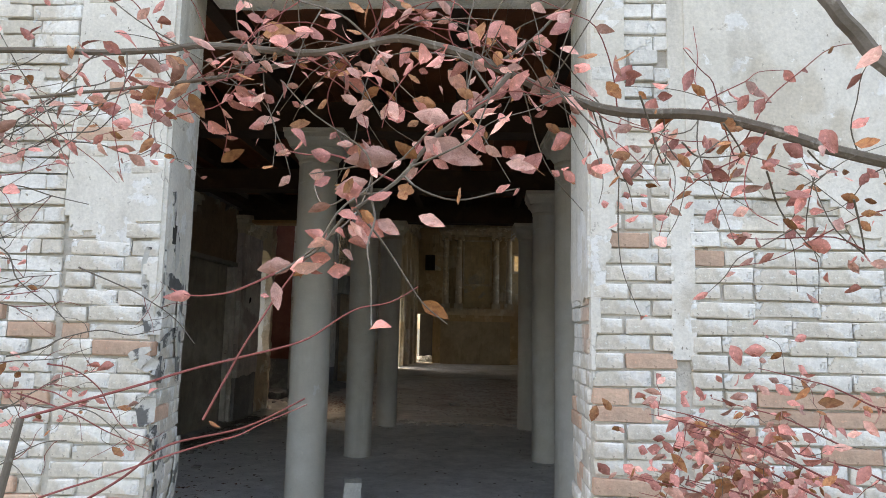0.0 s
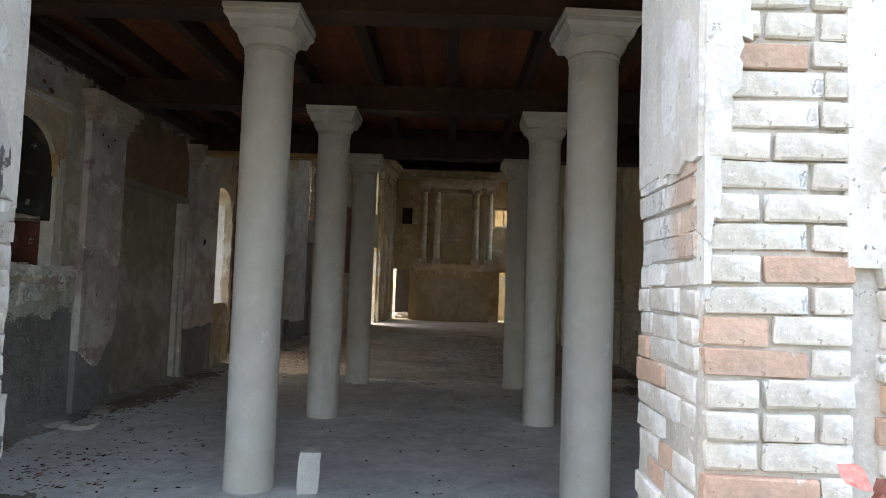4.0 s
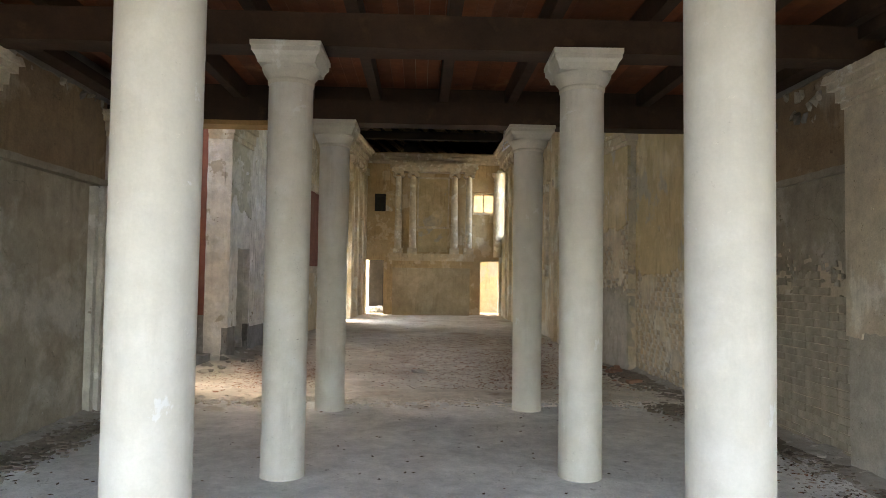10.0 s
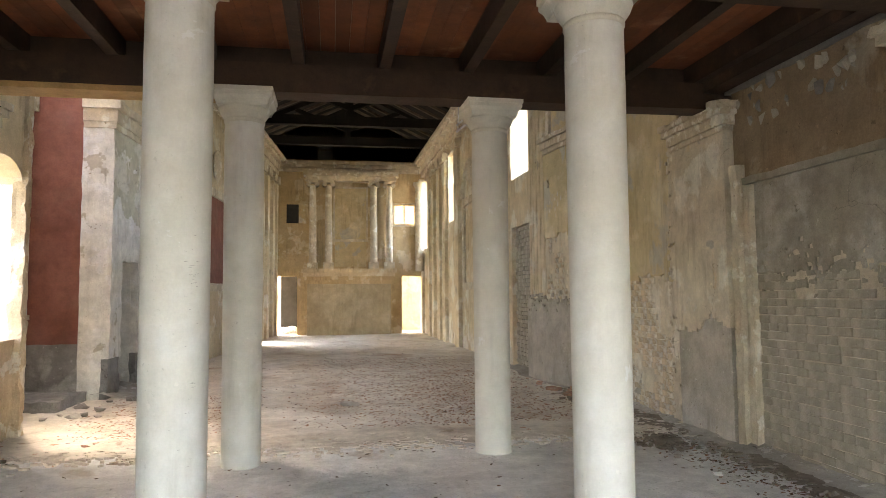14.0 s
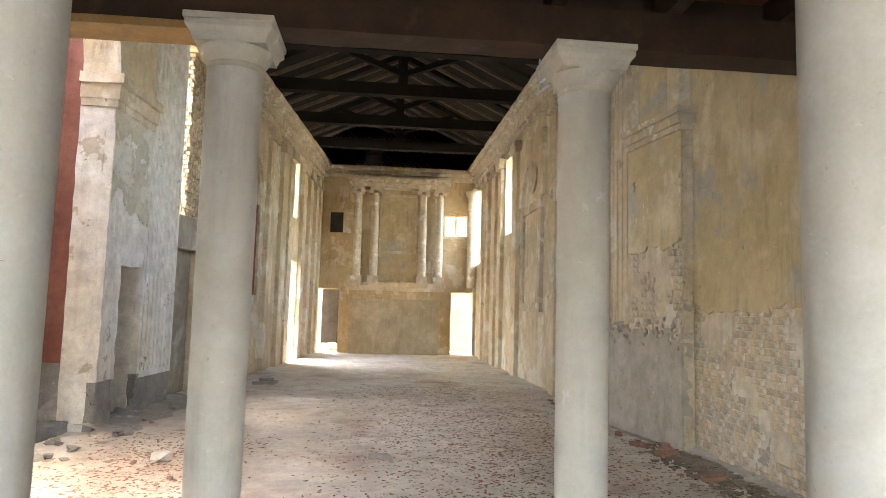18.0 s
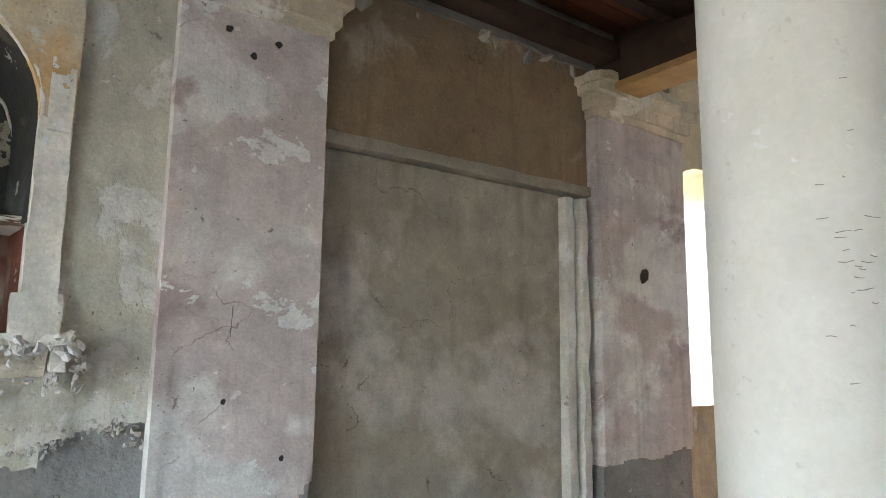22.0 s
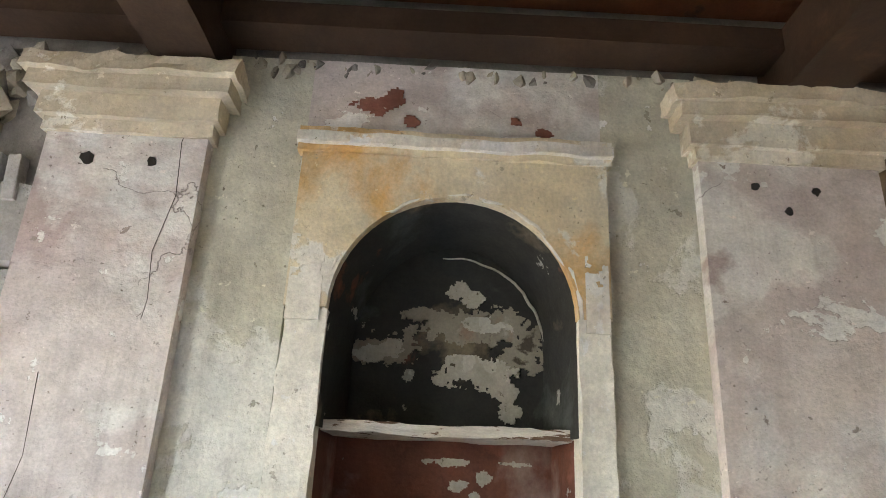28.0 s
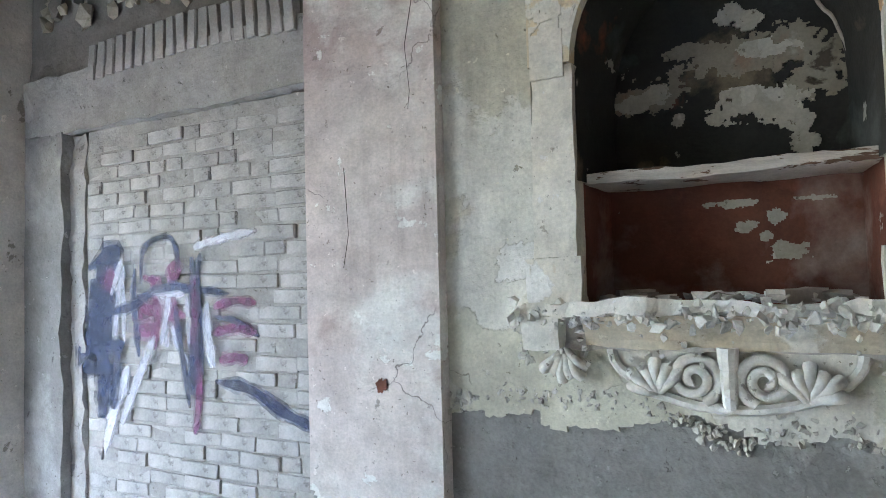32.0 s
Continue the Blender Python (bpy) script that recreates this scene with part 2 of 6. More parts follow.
M["white_stone"] = surface("whitened_stone", (0.74, 0.72, 0.67), (0.62, 0.59, 0.53), [((0.40, 0.36, 0.305), 5.0, 0.29, 0.006), ((0.78, 0.77, 0.74), 3.0, 0.40, 0.01)], bump=0.6, specks=0.8, cracks=0.4)
M["floor"] = surface("dusty_cement_floor", (0.79, 0.785, 0.77), (0.72, 0.712, 0.695), [((0.83, 0.82, 0.80), 0.8, 0.42, 0.07), ((0.55, 0.49, 0.43), 1.1, 0.34, 0.04), ((0.80, 0.79, 0.77), 6.0, 0.30, 0.008), ((0.36, 0.315, 0.265), 12.0, 0.25, 0.01)], bump=0.6, specks=0.9, cracks=0.6)
M["floor_nave"] = surface("dirty_earthy_floor", (0.68, 0.63, 0.555), (0.58, 0.525, 0.45), [((0.73, 0.695, 0.635), 0.5, 0.48, 0.08), ((0.42, 0.315, 0.245), 0.55, 0.36, 0.07), ((0.38, 0.31, 0.245), 2.2, 0.33, 0.03), ((0.46, 0.27, 0.18), 7.0, 0.33, 0.012), ((0.60, 0.56, 0.50), 11.0, 0.30, 0.01)], bump=1.0, specks=1.0)
# One near-black colour, set low so the roof comes out dark.
M["roof_wood"] = surface("near_black_roof_timber", (0.016, 0.011, 0.008), (0.010, 0.007, 0.005), [((0.04, 0.026, 0.018), 3.0, 0.3, 0.05)], rough=0.9, bump=0.4)
M["roof_pale"] = surface("pale_rafter", (0.13, 0.10, 0.078), (0.085, 0.065, 0.05), [((0.07, 0.05, 0.04), 2.0, 0.4, 0.05)], bump=0.4)
M["wood_dark"] = surface("dark_stained_timber", (0.075, 0.042, 0.026), (0.045, 0.026, 0.017), [((0.13, 0.075, 0.045), 3.0, 0.3, 0.1)], rough=0.65, bump=0.3)
M["wood_red"] = surface("reddish_board", (0.24, 0.082, 0.034), (0.165, 0.055, 0.024), [((0.33, 0.15, 0.08), 2.0, 0.33, 0.06), ((0.09, 0.04, 0.022), 3.0, 0.30, 0.03)], rough=0.7, bump=0.4, jitter=0.25)
M["wood_light"] = surface("raw_yellow_timber", (0.52, 0.33, 0.15), (0.44, 0.26, 0.11), [((0.34, 0.19, 0.09), 4.0, 0.3, 0.05)], rough=0.7, bump=0.2)
M["brick_white"] = surface("limewashed_brick", (0.72, 0.675, 0.60), (0.65, 0.585, 0.50), [((0.76, 0.735, 0.69), 2.6, 0.50, 0.02), ((0.60, 0.45, 0.36), 1.5, 0.35, 0.04), ((0.43, 0.39, 0.29), 1.3, 0.30, 0.04), ((0.79, 0.78, 0.75), 6.0, 0.38, 0.008)], bump=1.0, jitter=0.07, specks=0.9)
M["brick_red"] = surface("bare_pink_brick", (0.62, 0.37, 0.265), (0.56, 0.42, 0.325), [((0.70, 0.62, 0.53), 2.6, 0.42, 0.015)], bump=0.8, jitter=0.15, specks=0.8)
M["brick_grey"] = surface("grey_painted_brick", (0.47, 0.46, 0.445), (0.40, 0.385, 0.37), [((0.58, 0.57, 0.555), 2.4, 0.42, 0.02), ((0.30, 0.285, 0.27), 3.0, 0.31, 0.015)], bump=0.9, jitter=0.10, specks=0.9)
M["brick_dim"] = surface("brown_plastered_brick", (0.46, 0.415, 0.335), (0.41, 0.365, 0.29), [((0.52, 0.48, 0.405), 1.8, 0.42, 0.04), ((0.34, 0.295, 0.235), 3.0, 0.28, 0.02)], bump=0.7, jitter=0.05, specks=0.8)
M["brick_warm"] = surface("warm_worn_brick", (0.60, 0.50, 0.36), (0.52, 0.41, 0.285), [((0.70, 0.65, 0.555), 2.2, 0.44, 0.015), ((0.44, 0.40, 0.345), 1.2, 0.38, 0.03), ((0.47, 0.315, 0.215), 2.8, 0.29, 0.01)], bump=0.7, jitter=0.14, specks=0.8, streaks=0.4)
M["mortar"] = surface("pale_lime_mortar", (0.60, 0.56, 0.50), (0.50, 0.46, 0.40), [((0.30, 0.27, 0.225), 3.0, 0.34, 0.01)], bump=0.8, specks=0.8)
M["mortar_grey"] = surface("grey_mortar", (0.44, 0.425, 0.405), (0.36, 0.345, 0.325), [((0.52, 0.51, 0.49), 3.0, 0.38, 0.02), ((0.22, 0.21, 0.20), 7.0, 0.32, 0.02)], bump=1.0, specks=0.9)
M["mortar_dark"] = surface("dirty_mortar", (0.27, 0.25, 0.23), (0.20, 0.185, 0.165), [], bump=1.0)
M["soot"] = surface("black_niche_paint", (0.034, 0.034, 0.033), (0.055, 0.052, 0.046), [((0.21, 0.17, 0.12), 1.5, 0.41, 0.04), ((0.30, 0.11, 0.065), 1.2, 0.36, 0.03), ((0.085, 0.095, 0.09), 2.4, 0.38, 0.05), ((0.38, 0.365, 0.33), 4.6, 0.33, 0.006), ((0.30, 0.285, 0.26), 12.0, 0.27, 0.008)], bump=0.6)
M["niche_red"] = surface("brown_red_niche_paint", (0.20, 0.075, 0.05), (0.12, 0.05, 0.037), [((0.045, 0.03, 0.026), 1.1, 0.42, 0.10), ((0.36, 0.29, 0.26), 1.6, 0.36, 0.08), ((0.42, 0.40, 0.38), 5.5, 0.30, 0.006), ((0.26, 0.10, 0.07), 3.2, 0.36, 0.05)], bump=0.5)
M["chipped"] = surface("chipped_plaster_edge", (0.60, 0.58, 0.53), (0.50, 0.48, 0.43), [((0.72, 0.70, 0.66), 7.0, 0.42, 0.02), ((0.30, 0.28, 0.25), 9.0, 0.32, 0.02)], bump=0.8, specks=0.8)
M["shelf_wood"] = surface("whitewashed_worn_plank", (0.66, 0.62, 0.57), (0.50, 0.44, 0.385), [((0.16, 0.095, 0.065), 5.0, 0.42, 0.01)], tall=6.0)
M["lime"] = surface("white_lime_plaster", (0.76, 0.725, 0.665), (0.68, 0.64, 0.57), [((0.60, 0.545, 0.465), 1.4, 0.40, 0.03), ((0.80, 0.785, 0.755), 3.4, 0.40, 0.008), ((0.50, 0.46, 0.40), 5.0, 0.29, 0.008)], bump=0.5, mottle=0.09, specks=0.9, cracks=0.6, streaks=0.6)
M["rubble"] = surface("broken_plaster_rubble", (0.48, 0.45, 0.41), (0.34, 0.31, 0.28), [((0.45, 0.27, 0.19), 3.0, 0.3, 0.05)], bump=0.8, jitter=0.25)
M["rubble_red"] = surface("broken_brick_rubble", (0.40, 0.22, 0.15), (0.33, 0.2, 0.15), [((0.46, 0.40, 0.34), 6.0, 0.36, 0.05)], bump=0.8, jitter=0.25)
M["plaster_ochre"] = surface("orange_tan_plaster", (0.62, 0.47, 0.28), (0.54, 0.42, 0.27), [((0.66, 0.58, 0.45), 1.2, 0.42, 0.05), ((0.42, 0.34, 0.24), 3.0, 0.30, 0.01)], specks=0.8, streaks=0.5)
M["jamb"] = surface("cream_stained_jamb", (0.82, 0.795, 0.735), (0.77, 0.725, 0.635), [((0.70, 0.50, 0.28), 1.6, 0.33, 0.03), ((0.83, 0.82, 0.79), 2.6, 0.42, 0.008), ((0.48, 0.41, 0.32), 5.0, 0.28, 0.006)], specks=0.9, cracks=0.4, streaks=0.4)
M["brown_render"] = surface("brown_bare_render", (0.34, 0.245, 0.155), (0.26, 0.19, 0.125), [((0.42, 0.34, 0.25), 1.6, 0.38, 0.03), ((0.20, 0.15, 0.10), 2.6, 0.33, 0.015), ((0.50, 0.45, 0.38), 6.0, 0.27, 0.006)], bump=0.8, specks=0.8, streaks=0.6)
M["white_paint"] = surface("white_spray_paint", (0.70, 0.70, 0.74), (0.60, 0.60, 0.65), [((0.47, 0.46, 0.45), 8.0, 0.42, 0.05), ((0.45, 0.44, 0.43), 30.0, 0.36, 0.05)], rough=0.6)
# Near black; as a fill it stands for the shade in holes and rooms.
M["dark"] = surface("near_black_fill", (0.05, 0.045, 0.04), (0.03, 0.028, 0.025), [], bump=0.3)
M["ground"] = surface("bare_earth", (0.16, 0.145, 0.11), (0.12, 0.108, 0.08), [((0.13, 0.15, 0.06), 0.9, 0.42, 0.08)], bump=1.0)


# ---- building helpers ----
def part(name, bm, material, parent=None, label=""):
    bmesh.ops.recalc_face_normals(bm, faces=bm.faces)
    me = bpy.data.meshes.new(name)
    bm.to_mesh(me)
    bm.free()
    me.materials.append(material)
    ob = new(name, me)
    if parent:
        ob.parent = parent
    if label:
        tagged(ob, label)
    return ob


def thing(name, label, category="", group="", kind=""):
    return tagged(new(name), label, category, group, kind)


def hexa(bm, pts):
    v = [bm.verts.new(p) for p in pts]
    for f in ((0, 1, 2, 3), (4, 5, 6, 7), (0, 1, 5, 4), (1, 2, 6, 5), (2, 3, 7, 6), (3, 0, 4, 7)):
        bm.faces.new([v[i] for i in f])
    return v


def box(bm, x0, x1, y0, y1, z0, z1):
    return hexa(bm, [(x0, y0, z0), (x1, y0, z0), (x1, y1, z0), (x0, y1, z0), (x0, y0, z1), (x1, y0, z1), (x1, y1, z1), (x0, y1, z1)])


def one_box(x0, x1, y0, y1, z0, z1, bevel=0.0):
    bm = bmesh.new()
    box(bm, x0, x1, y0, y1, z0, z1)
    if bevel:
        bmesh.ops.bevel(bm, geom=bm.edges[:], offset=bevel, segments=1, affect="EDGES")
    return bm


def slab(x0, x1, y0, y1, z0, z1, cell=0.12, worn=0.0, size=4.0, seed=0.0):
    """A box cut into cells, its surface and edges worn by noise."""
    bm = bmesh.new()
    ns = [max(1, int(round((b - a) / cell))) for a, b in ((x0, x1), (y0, y1), (z0, z1))]
    lo, hi = (x0, y0, z0), (x1, y1, z1)
    cache = {}

    def vert(i, j, k):
        if (i, j, k) not in cache:
            p = Vector([lo[a] + (hi[a] - lo[a]) * q / ns[a] for a, q in enumerate((i, j, k))])
            if worn:
                edge = sum(q in (0, ns[a]) for a, q in enumerate((i, j, k)))
                p += noise.noise_vector(p * size + Vector((seed, seed * 2, 0))) * worn * (0.4 if edge == 1 else 1.0)
                if edge >= 2:
                    p += noise.noise_vector(p * size * 3.1 + Vector((seed, 3, 9))) * worn * 0.7
            cache[(i, j, k)] = bm.verts.new(p)
        return cache[(i, j, k)]

    for a in range(3):
        b, c = (a + 1) % 3, (a + 2) % 3
        for side in (0, ns[a]):
            for i in range(ns[b]):
                for j in range(ns[c]):
                    q = []
                    for di, dj in ((0, 0), (1, 0), (1, 1), (0, 1)):
                        idx = [0, 0, 0]
                        idx[a], idx[b], idx[c] = side, i + di, j + dj
                        q.append(vert(*idx))
                    bm.faces.new(q)
    return bm


def lathe(profile, segs=32, cx=0.0, cy=0.0):
    bm = bmesh.new()
    rings = [[bm.verts.new((cx + r * math.cos(2 * math.pi * i / segs), cy + r * math.sin(2 * math.pi * i / segs), z)) for i in range(segs)] for r, z in profile]
    for a, b in zip(rings, rings[1:]):
        for i in range(segs):
            bm.faces.new((a[i], a[(i + 1) % segs], b[(i + 1) % segs], b[i]))
    bm.faces.new(rings[0][::-1])
    bm.faces.new(rings[-1])
    return bm


def smooth(ob, angle=40):
    ob.data.shade_smooth()
    ob.data.set_sharp_from_angle(angle=radians(angle))
    return ob


def chunk(r, seed, squash=0.6):
    """A broken lump about r across, resting on z = 0."""
    rnd = random.Random(seed)
    bm = bmesh.new()
    for _ in range(12):
        bm.verts.new((rnd.uniform(-1, 1) * r, rnd.uniform(-1, 1) * r * 0.8, rnd.uniform(0, 1) * r * squash))
    for k in range(4):
        bm.verts.new((r * 0.7 * math.cos(k * 1.6), r * 0.6 * math.sin(k * 1.6), 0))
    res = bmesh.ops.convex_hull(bm, input=bm.verts[:])
    bmesh.ops.delete(bm, geom=[e for e in res["geom_interior"] if isinstance(e, bmesh.types.BMVert)], context="VERTS")
    return bm


# Side walls run along y; d is how far a piece stands into the room.
def xl(u):
    return -4.2 if u < 10.3 else -4.2 + min(1.0, (u - 10.3) / 1.5) * 0.12 + max(0.0, u - 11.8) * 0.0855


def xr(u):
    return 3.5 if u < 9.0 else 3.5 - min(1.0, (u - 9.0) / 2.0) * 0.28 - max(0.0, u - 11.0) * 0.011


def sx(side, u, d):
    return xl(u) + d if side == "left" else xr(u) - d


def side_box(bm, side, u0, u1, d0, d1, z0, z1):
    return hexa(bm, [(sx(side, u, d), u, z) for z in (z0, z1) for u, d in ((u0, d0), (u1, d0), (u1, d1), (u0, d1))])


def side_slab(side, u0, u1, d0, d1, z0, z1, cell=0.1, worn=0.012, seed=0.0):
    """A worn slab on a side wall."""
    bm = slab(d0, d1, u0, u1, z0, z1, cell, worn, 4.0, seed)
    for v in bm.verts:
        v.co.x = sx(side, v.co.y, v.co.x)
    return bm


def arch_head(bm, side, ua, ub, zs, zt, d0, d1, segs=16, rise=None, u0=None, u1=None):
    """The wall above a round arch that springs at zs from ua to ub, up to zt, out to u0 and u1."""
    r, c = (ub - ua) / 2, (ua + ub) / 2
    k = (rise or r) / r
    u0, u1 = ua if u0 is None else u0, ub if u1 is None else u1
    pts = [(c - r * math.cos(math.pi * i / segs), zs + k * r * math.sin(math.pi * i / segs)) for i in range(segs + 1)]
    for (a, za), (b, zb) in zip(pts, pts[1:]):
        hexa(bm, [(sx(side, a, d0), a, za), (sx(side, b, d0), b, zb), (sx(side, b, d1), b, zb), (sx(side, a, d1), a, za),
                  (sx(side, a, d0), a, zt), (sx(side, b, d0), b, zt), (sx(side, b, d1), b, zt), (sx(side, a, d1), a, zt)])
    if u0 < ua:
        side_box(bm, side, u0, ua, d0, d1, zs, zt)
    if u1 > ub:
        side_box(bm, side, ub, u1, d0, d1, zs, zt)


def coat(side, u0, u1, d0, d1, z0, z1, low=None, cell=0.05, bare=0.0, seed=0.0, worn=0.004, mask=None, to=None):
    """A plaster coat on a side wall: real thickness, ragged lower edge low(u) and holes where it has fallen (bare: how much)."""
    nu, nz_ = max(2, int(round((u1 - u0) / cell))), max(2, int(round((z1 - z0) / cell)))
    on = {}
    for i in range(nu):
        for j in range(nz_):
            u, z = u0 + (i + 0.5) * (u1 - u0) / nu, z0 + (j + 0.5) * (z1 - z0) / nz_
            q = noise.noise(Vector((u * 1.7, seed, z * 1.7))) + 0.45 * noise.noise(Vector((u * 5.5, seed + 4, z * 5.5)))
            on[i, j] = (low is None or z > low(u) + 0.16 * noise.noise(Vector((u * 3, seed + 9, z * 2)))) and q < 1.0 - bare
            if mask:
                on[i, j] = mask(u, z) + 0.8 * noise.noise(Vector((u * 7, seed, z * 13))) + 0.75 * noise.noise(Vector((u * 21, seed, z * 27))) + 0.45 * noise.noise(Vector((u * 55, seed, z * 60))) > 0
    bm = bmesh.new()
    cache = {}

    def vert(i, j, k):
        if (i, j, k) not in cache:
            u, z = u0 + i * (u1 - u0) / nu, z0 + j * (z1 - z0) / nz_
            if 0 < i < nu:
                u += noise.noise(Vector((i * 0.7, j * 0.7, seed))) * cell * 0.8
            if 0 < j < nz_:
                z += noise.noise(Vector((i * 0.7, j * 0.7, seed + 20))) * cell * 0.8
            d = (d0, d1 + worn * noise.noise(Vector((u * 4, z * 4, seed))))[k]
            cache[i, j, k] = bm.verts.new(to(d, u, z) if to else (sx(side, u, d), u, z))
        return cache[i, j, k]

    for (i, j), yes in on.items():
        if not yes:
            continue
        bm.faces.new([vert(i + a, j + b, 1) for a, b in ((0, 0), (1, 0), (1, 1), (0, 1))])
        for di, dj, e in ((-1, 0, ((0, 0), (0, 1))), (1, 0, ((1, 0), (1, 1))), (0, -1, ((0, 0), (1, 0))), (0, 1, ((0, 1), (1, 1)))):
            if not on.get((i + di, j + dj), False):
                (a, b), (c, d) = e
                bm.faces.new([vert(i + a, j + b, 0), vert(i + c, j + d, 0), vert(i + c, j + d, 1), vert(i + a, j + b, 1)])
    return bm


def blob(place, w, h, seed, rough_=0.35, thick=0.004, n=44):
    """An irregular thin flake; place(a, b, out) maps its plane into the room."""
    bm = bmesh.new()
    rings = []
    for out in (0.0, thick):
        ring = []
        for i in range(n):
            t = 2 * math.pi * i / n
            c, s = math.cos(t), math.sin(t)
            r = 1 + rough_ * (1.3 * noise.noise(Vector((c * 1.3, s * 1.3, seed * 3.7))) + 0.9 * noise.noise(Vector((c * 4, s * 4, seed * 2.3))) + 0.5 * noise.noise(Vector((c * 9, s * 9, seed * 1.3))))
            ring.append(bm.verts.new(place(w / 2 * max(0.2, r) * c, h / 2 * max(0.2, r) * s, out)))
        rings.append(ring)
    bm.faces.new(rings[1])
    bmesh.ops.triangulate(bm, faces=bm.faces[:])
    for i in range(n):
        bm.faces.new((rings[0][i], rings[0][(i + 1) % n], rings[1][(i + 1) % n], rings[1][i]))
    return bm


def tube(pts, r0, r1, segs=7, bm=None, closed=True):
    """A tapering round rod along points."""
    bm = bm or bmesh.new()
    pts = [Vector(p) for p in pts]
    rings = []
    for i, p in enumerate(pts):
        t = (pts[min(i + 1, len(pts) - 1)] - pts[max(i - 1, 0)]).normalized()
        a = t.orthogonal().normalized() if not rings else (prev - t * prev.dot(t)).normalized()
        prev = a
        b = t.cross(a)
        r = r0 + (r1 - r0) * i / (len(pts) - 1)
        rings.append([bm.verts.new(p + (a * math.cos(2 * math.pi * k / segs) + b * math.sin(2 * math.pi * k / segs)) * r) for k in range(segs)])
    for a, b in zip(rings, rings[1:]):
        for k in range(segs):
            bm.faces.new((a[k], a[(k + 1) % segs], b[(k + 1) % segs], b[k]))
    bm.faces.new(rings[0][::-1])
    bm.faces.new(rings[-1])
    return bm


def spline(pts, n=6):
    """Points along a smooth line through pts."""
    p = [Vector(q) for q in pts]
    p = [p[0] * 2 - p[1]] + p + [p[-1] * 2 - p[-2]]
    out = []
    for i in range(1, len(p) - 2):
        for k in range(n):
            t = k / n
            a, b, c, d = p[i - 1], p[i], p[i + 1], p[i + 2]
            out.append(0.5 * ((2 * b) + (c - a) * t + (2 * a - 5 * b + 4 * c - d) * t * t + (3 * b - a - 3 * c + d) * t ** 3))
    return out + [p[-2]]


BRICKS = {}


def brick_mesh(w, h, d, material, seed):
    key = (round(w, 3), round(h, 3), round(d, 3), material.name, seed)
    if key not in BRICKS:
        rnd = random.Random(seed * 7 + 1)
        bm = bmesh.new()
        vs = box(bm, -w / 2, w / 2, -d / 2, d / 2, -h / 2, h / 2)
        bmesh.ops.bevel(bm, geom=bm.edges[:], offset=min(h, w) * 0.07, segments=1, affect="EDGES")
        for v in bm.verts:
            v.co += Vector((rnd.uniform(-1, 1), rnd.uniform(-1, 1), rnd.uniform(-1, 1))) * h * 0.045
        bmesh.ops.recalc_face_normals(bm, faces=bm.faces)
        me = bpy.data.meshes.new("brick")
        bm.to_mesh(me)
        bm.free()
        me.materials.append(material)
        BRICKS[key] = me
    return BRICKS[key]


def brick_field(parent, place, u0, u1, z0, z1, materials, length=0.25, course=0.078, depth=0.06, gap=0.012, skip=None, seed=1, sunk=0.0, limit=300, pick=None, uneven=1.0):
    """Courses of bricks on a wall plane; place(u, z, out) gives the matrix of a brick. Past the limit they are joined."""
    rnd = random.Random(seed)
    rest, count = bmesh.new(), 0
    z, row = z0, 0
    while z + course * 0.6 < z1:
        u = u0 - (row % 2) * length * 0.5 * rnd.uniform(0.8, 1.1)
        while u < u1:
            w = length * rnd.choice((1.0, 1.0, 1.0, 0.5, 0.92))
            a, b = max(u, u0), min(u + w, u1)
            u += w
            if b - a < 0.06 or (skip and skip((a + b) / 2, z + course / 2)):
                continue
            q = max(0.07, round((b - a - gap) / 0.03) * 0.03)
            me = brick_mesh(q, course - gap, depth, rnd.choice(pick((a + b) / 2, z) if pick else materials), rnd.randrange(6))
            m = place((a + b) / 2, z + course / 2 + rnd.uniform(-1, 1) * 0.004, rnd.uniform(-0.012, 0.010) * uneven - sunk) @ Euler((rnd.uniform(-1, 1) * 0.02, rnd.uniform(-1, 1) * 0.025, rnd.uniform(-1, 1) * 0.03)).to_matrix().to_4x4()
            if count < limit:
                ob = new("brick", me)
                ob.parent = parent
                ob.matrix_basis = m
            else:
                n0 = len(rest.verts)
                rest.from_mesh(me)
                rest.verts.ensure_lookup_table()
                for v in rest.verts[n0:]:
                    v.co = m @ v.co
            count += 1
        z += course
        row += 1
    if len(rest.verts):
        ob = part("brick_courses", rest, materials[0], parent)
        tagged(ob, "further courses of the same worn bricks", kind="stuff")
    else:
        rest.free()


def on_side(side):
    def place(u, z, out):
        turn = -90 if side == "left" else 90
        return pose(sx(side, u, out), u, z, 0, 0, turn)
    return place


# ---- setting: ground, floor ----
bm = bmesh.new()
bmesh.ops.create_grid(bm, x_segments=2, y_segments=2, size=400)
for v in bm.verts:
    v.co.z = -0.06
tagged(part("ground", bm, M["ground"]), "bare earth with thin grass round the ruin", kind="structure")
for name, y0, y1, mat, label in (("floor", -3.75, 6.15, "floor", "grey dusty cement floor with dry leaves and crumbs"), ("floor_nave", 6.15, 26.4, "floor_nave", "dirty nave floor covered in earth and brick dust")):
    bm = slab(-5.4, 4.4, y0, y1, -0.10, 0.0, 0.25)
    for v in bm.verts:
        if v.co.z > -0.05:
            v.co.z += noise.noise(Vector((v.co.x, v.co.y, 0)) * 0.9) * 0.012
    tagged(part(name, bm, M[mat]), label, kind="structure")

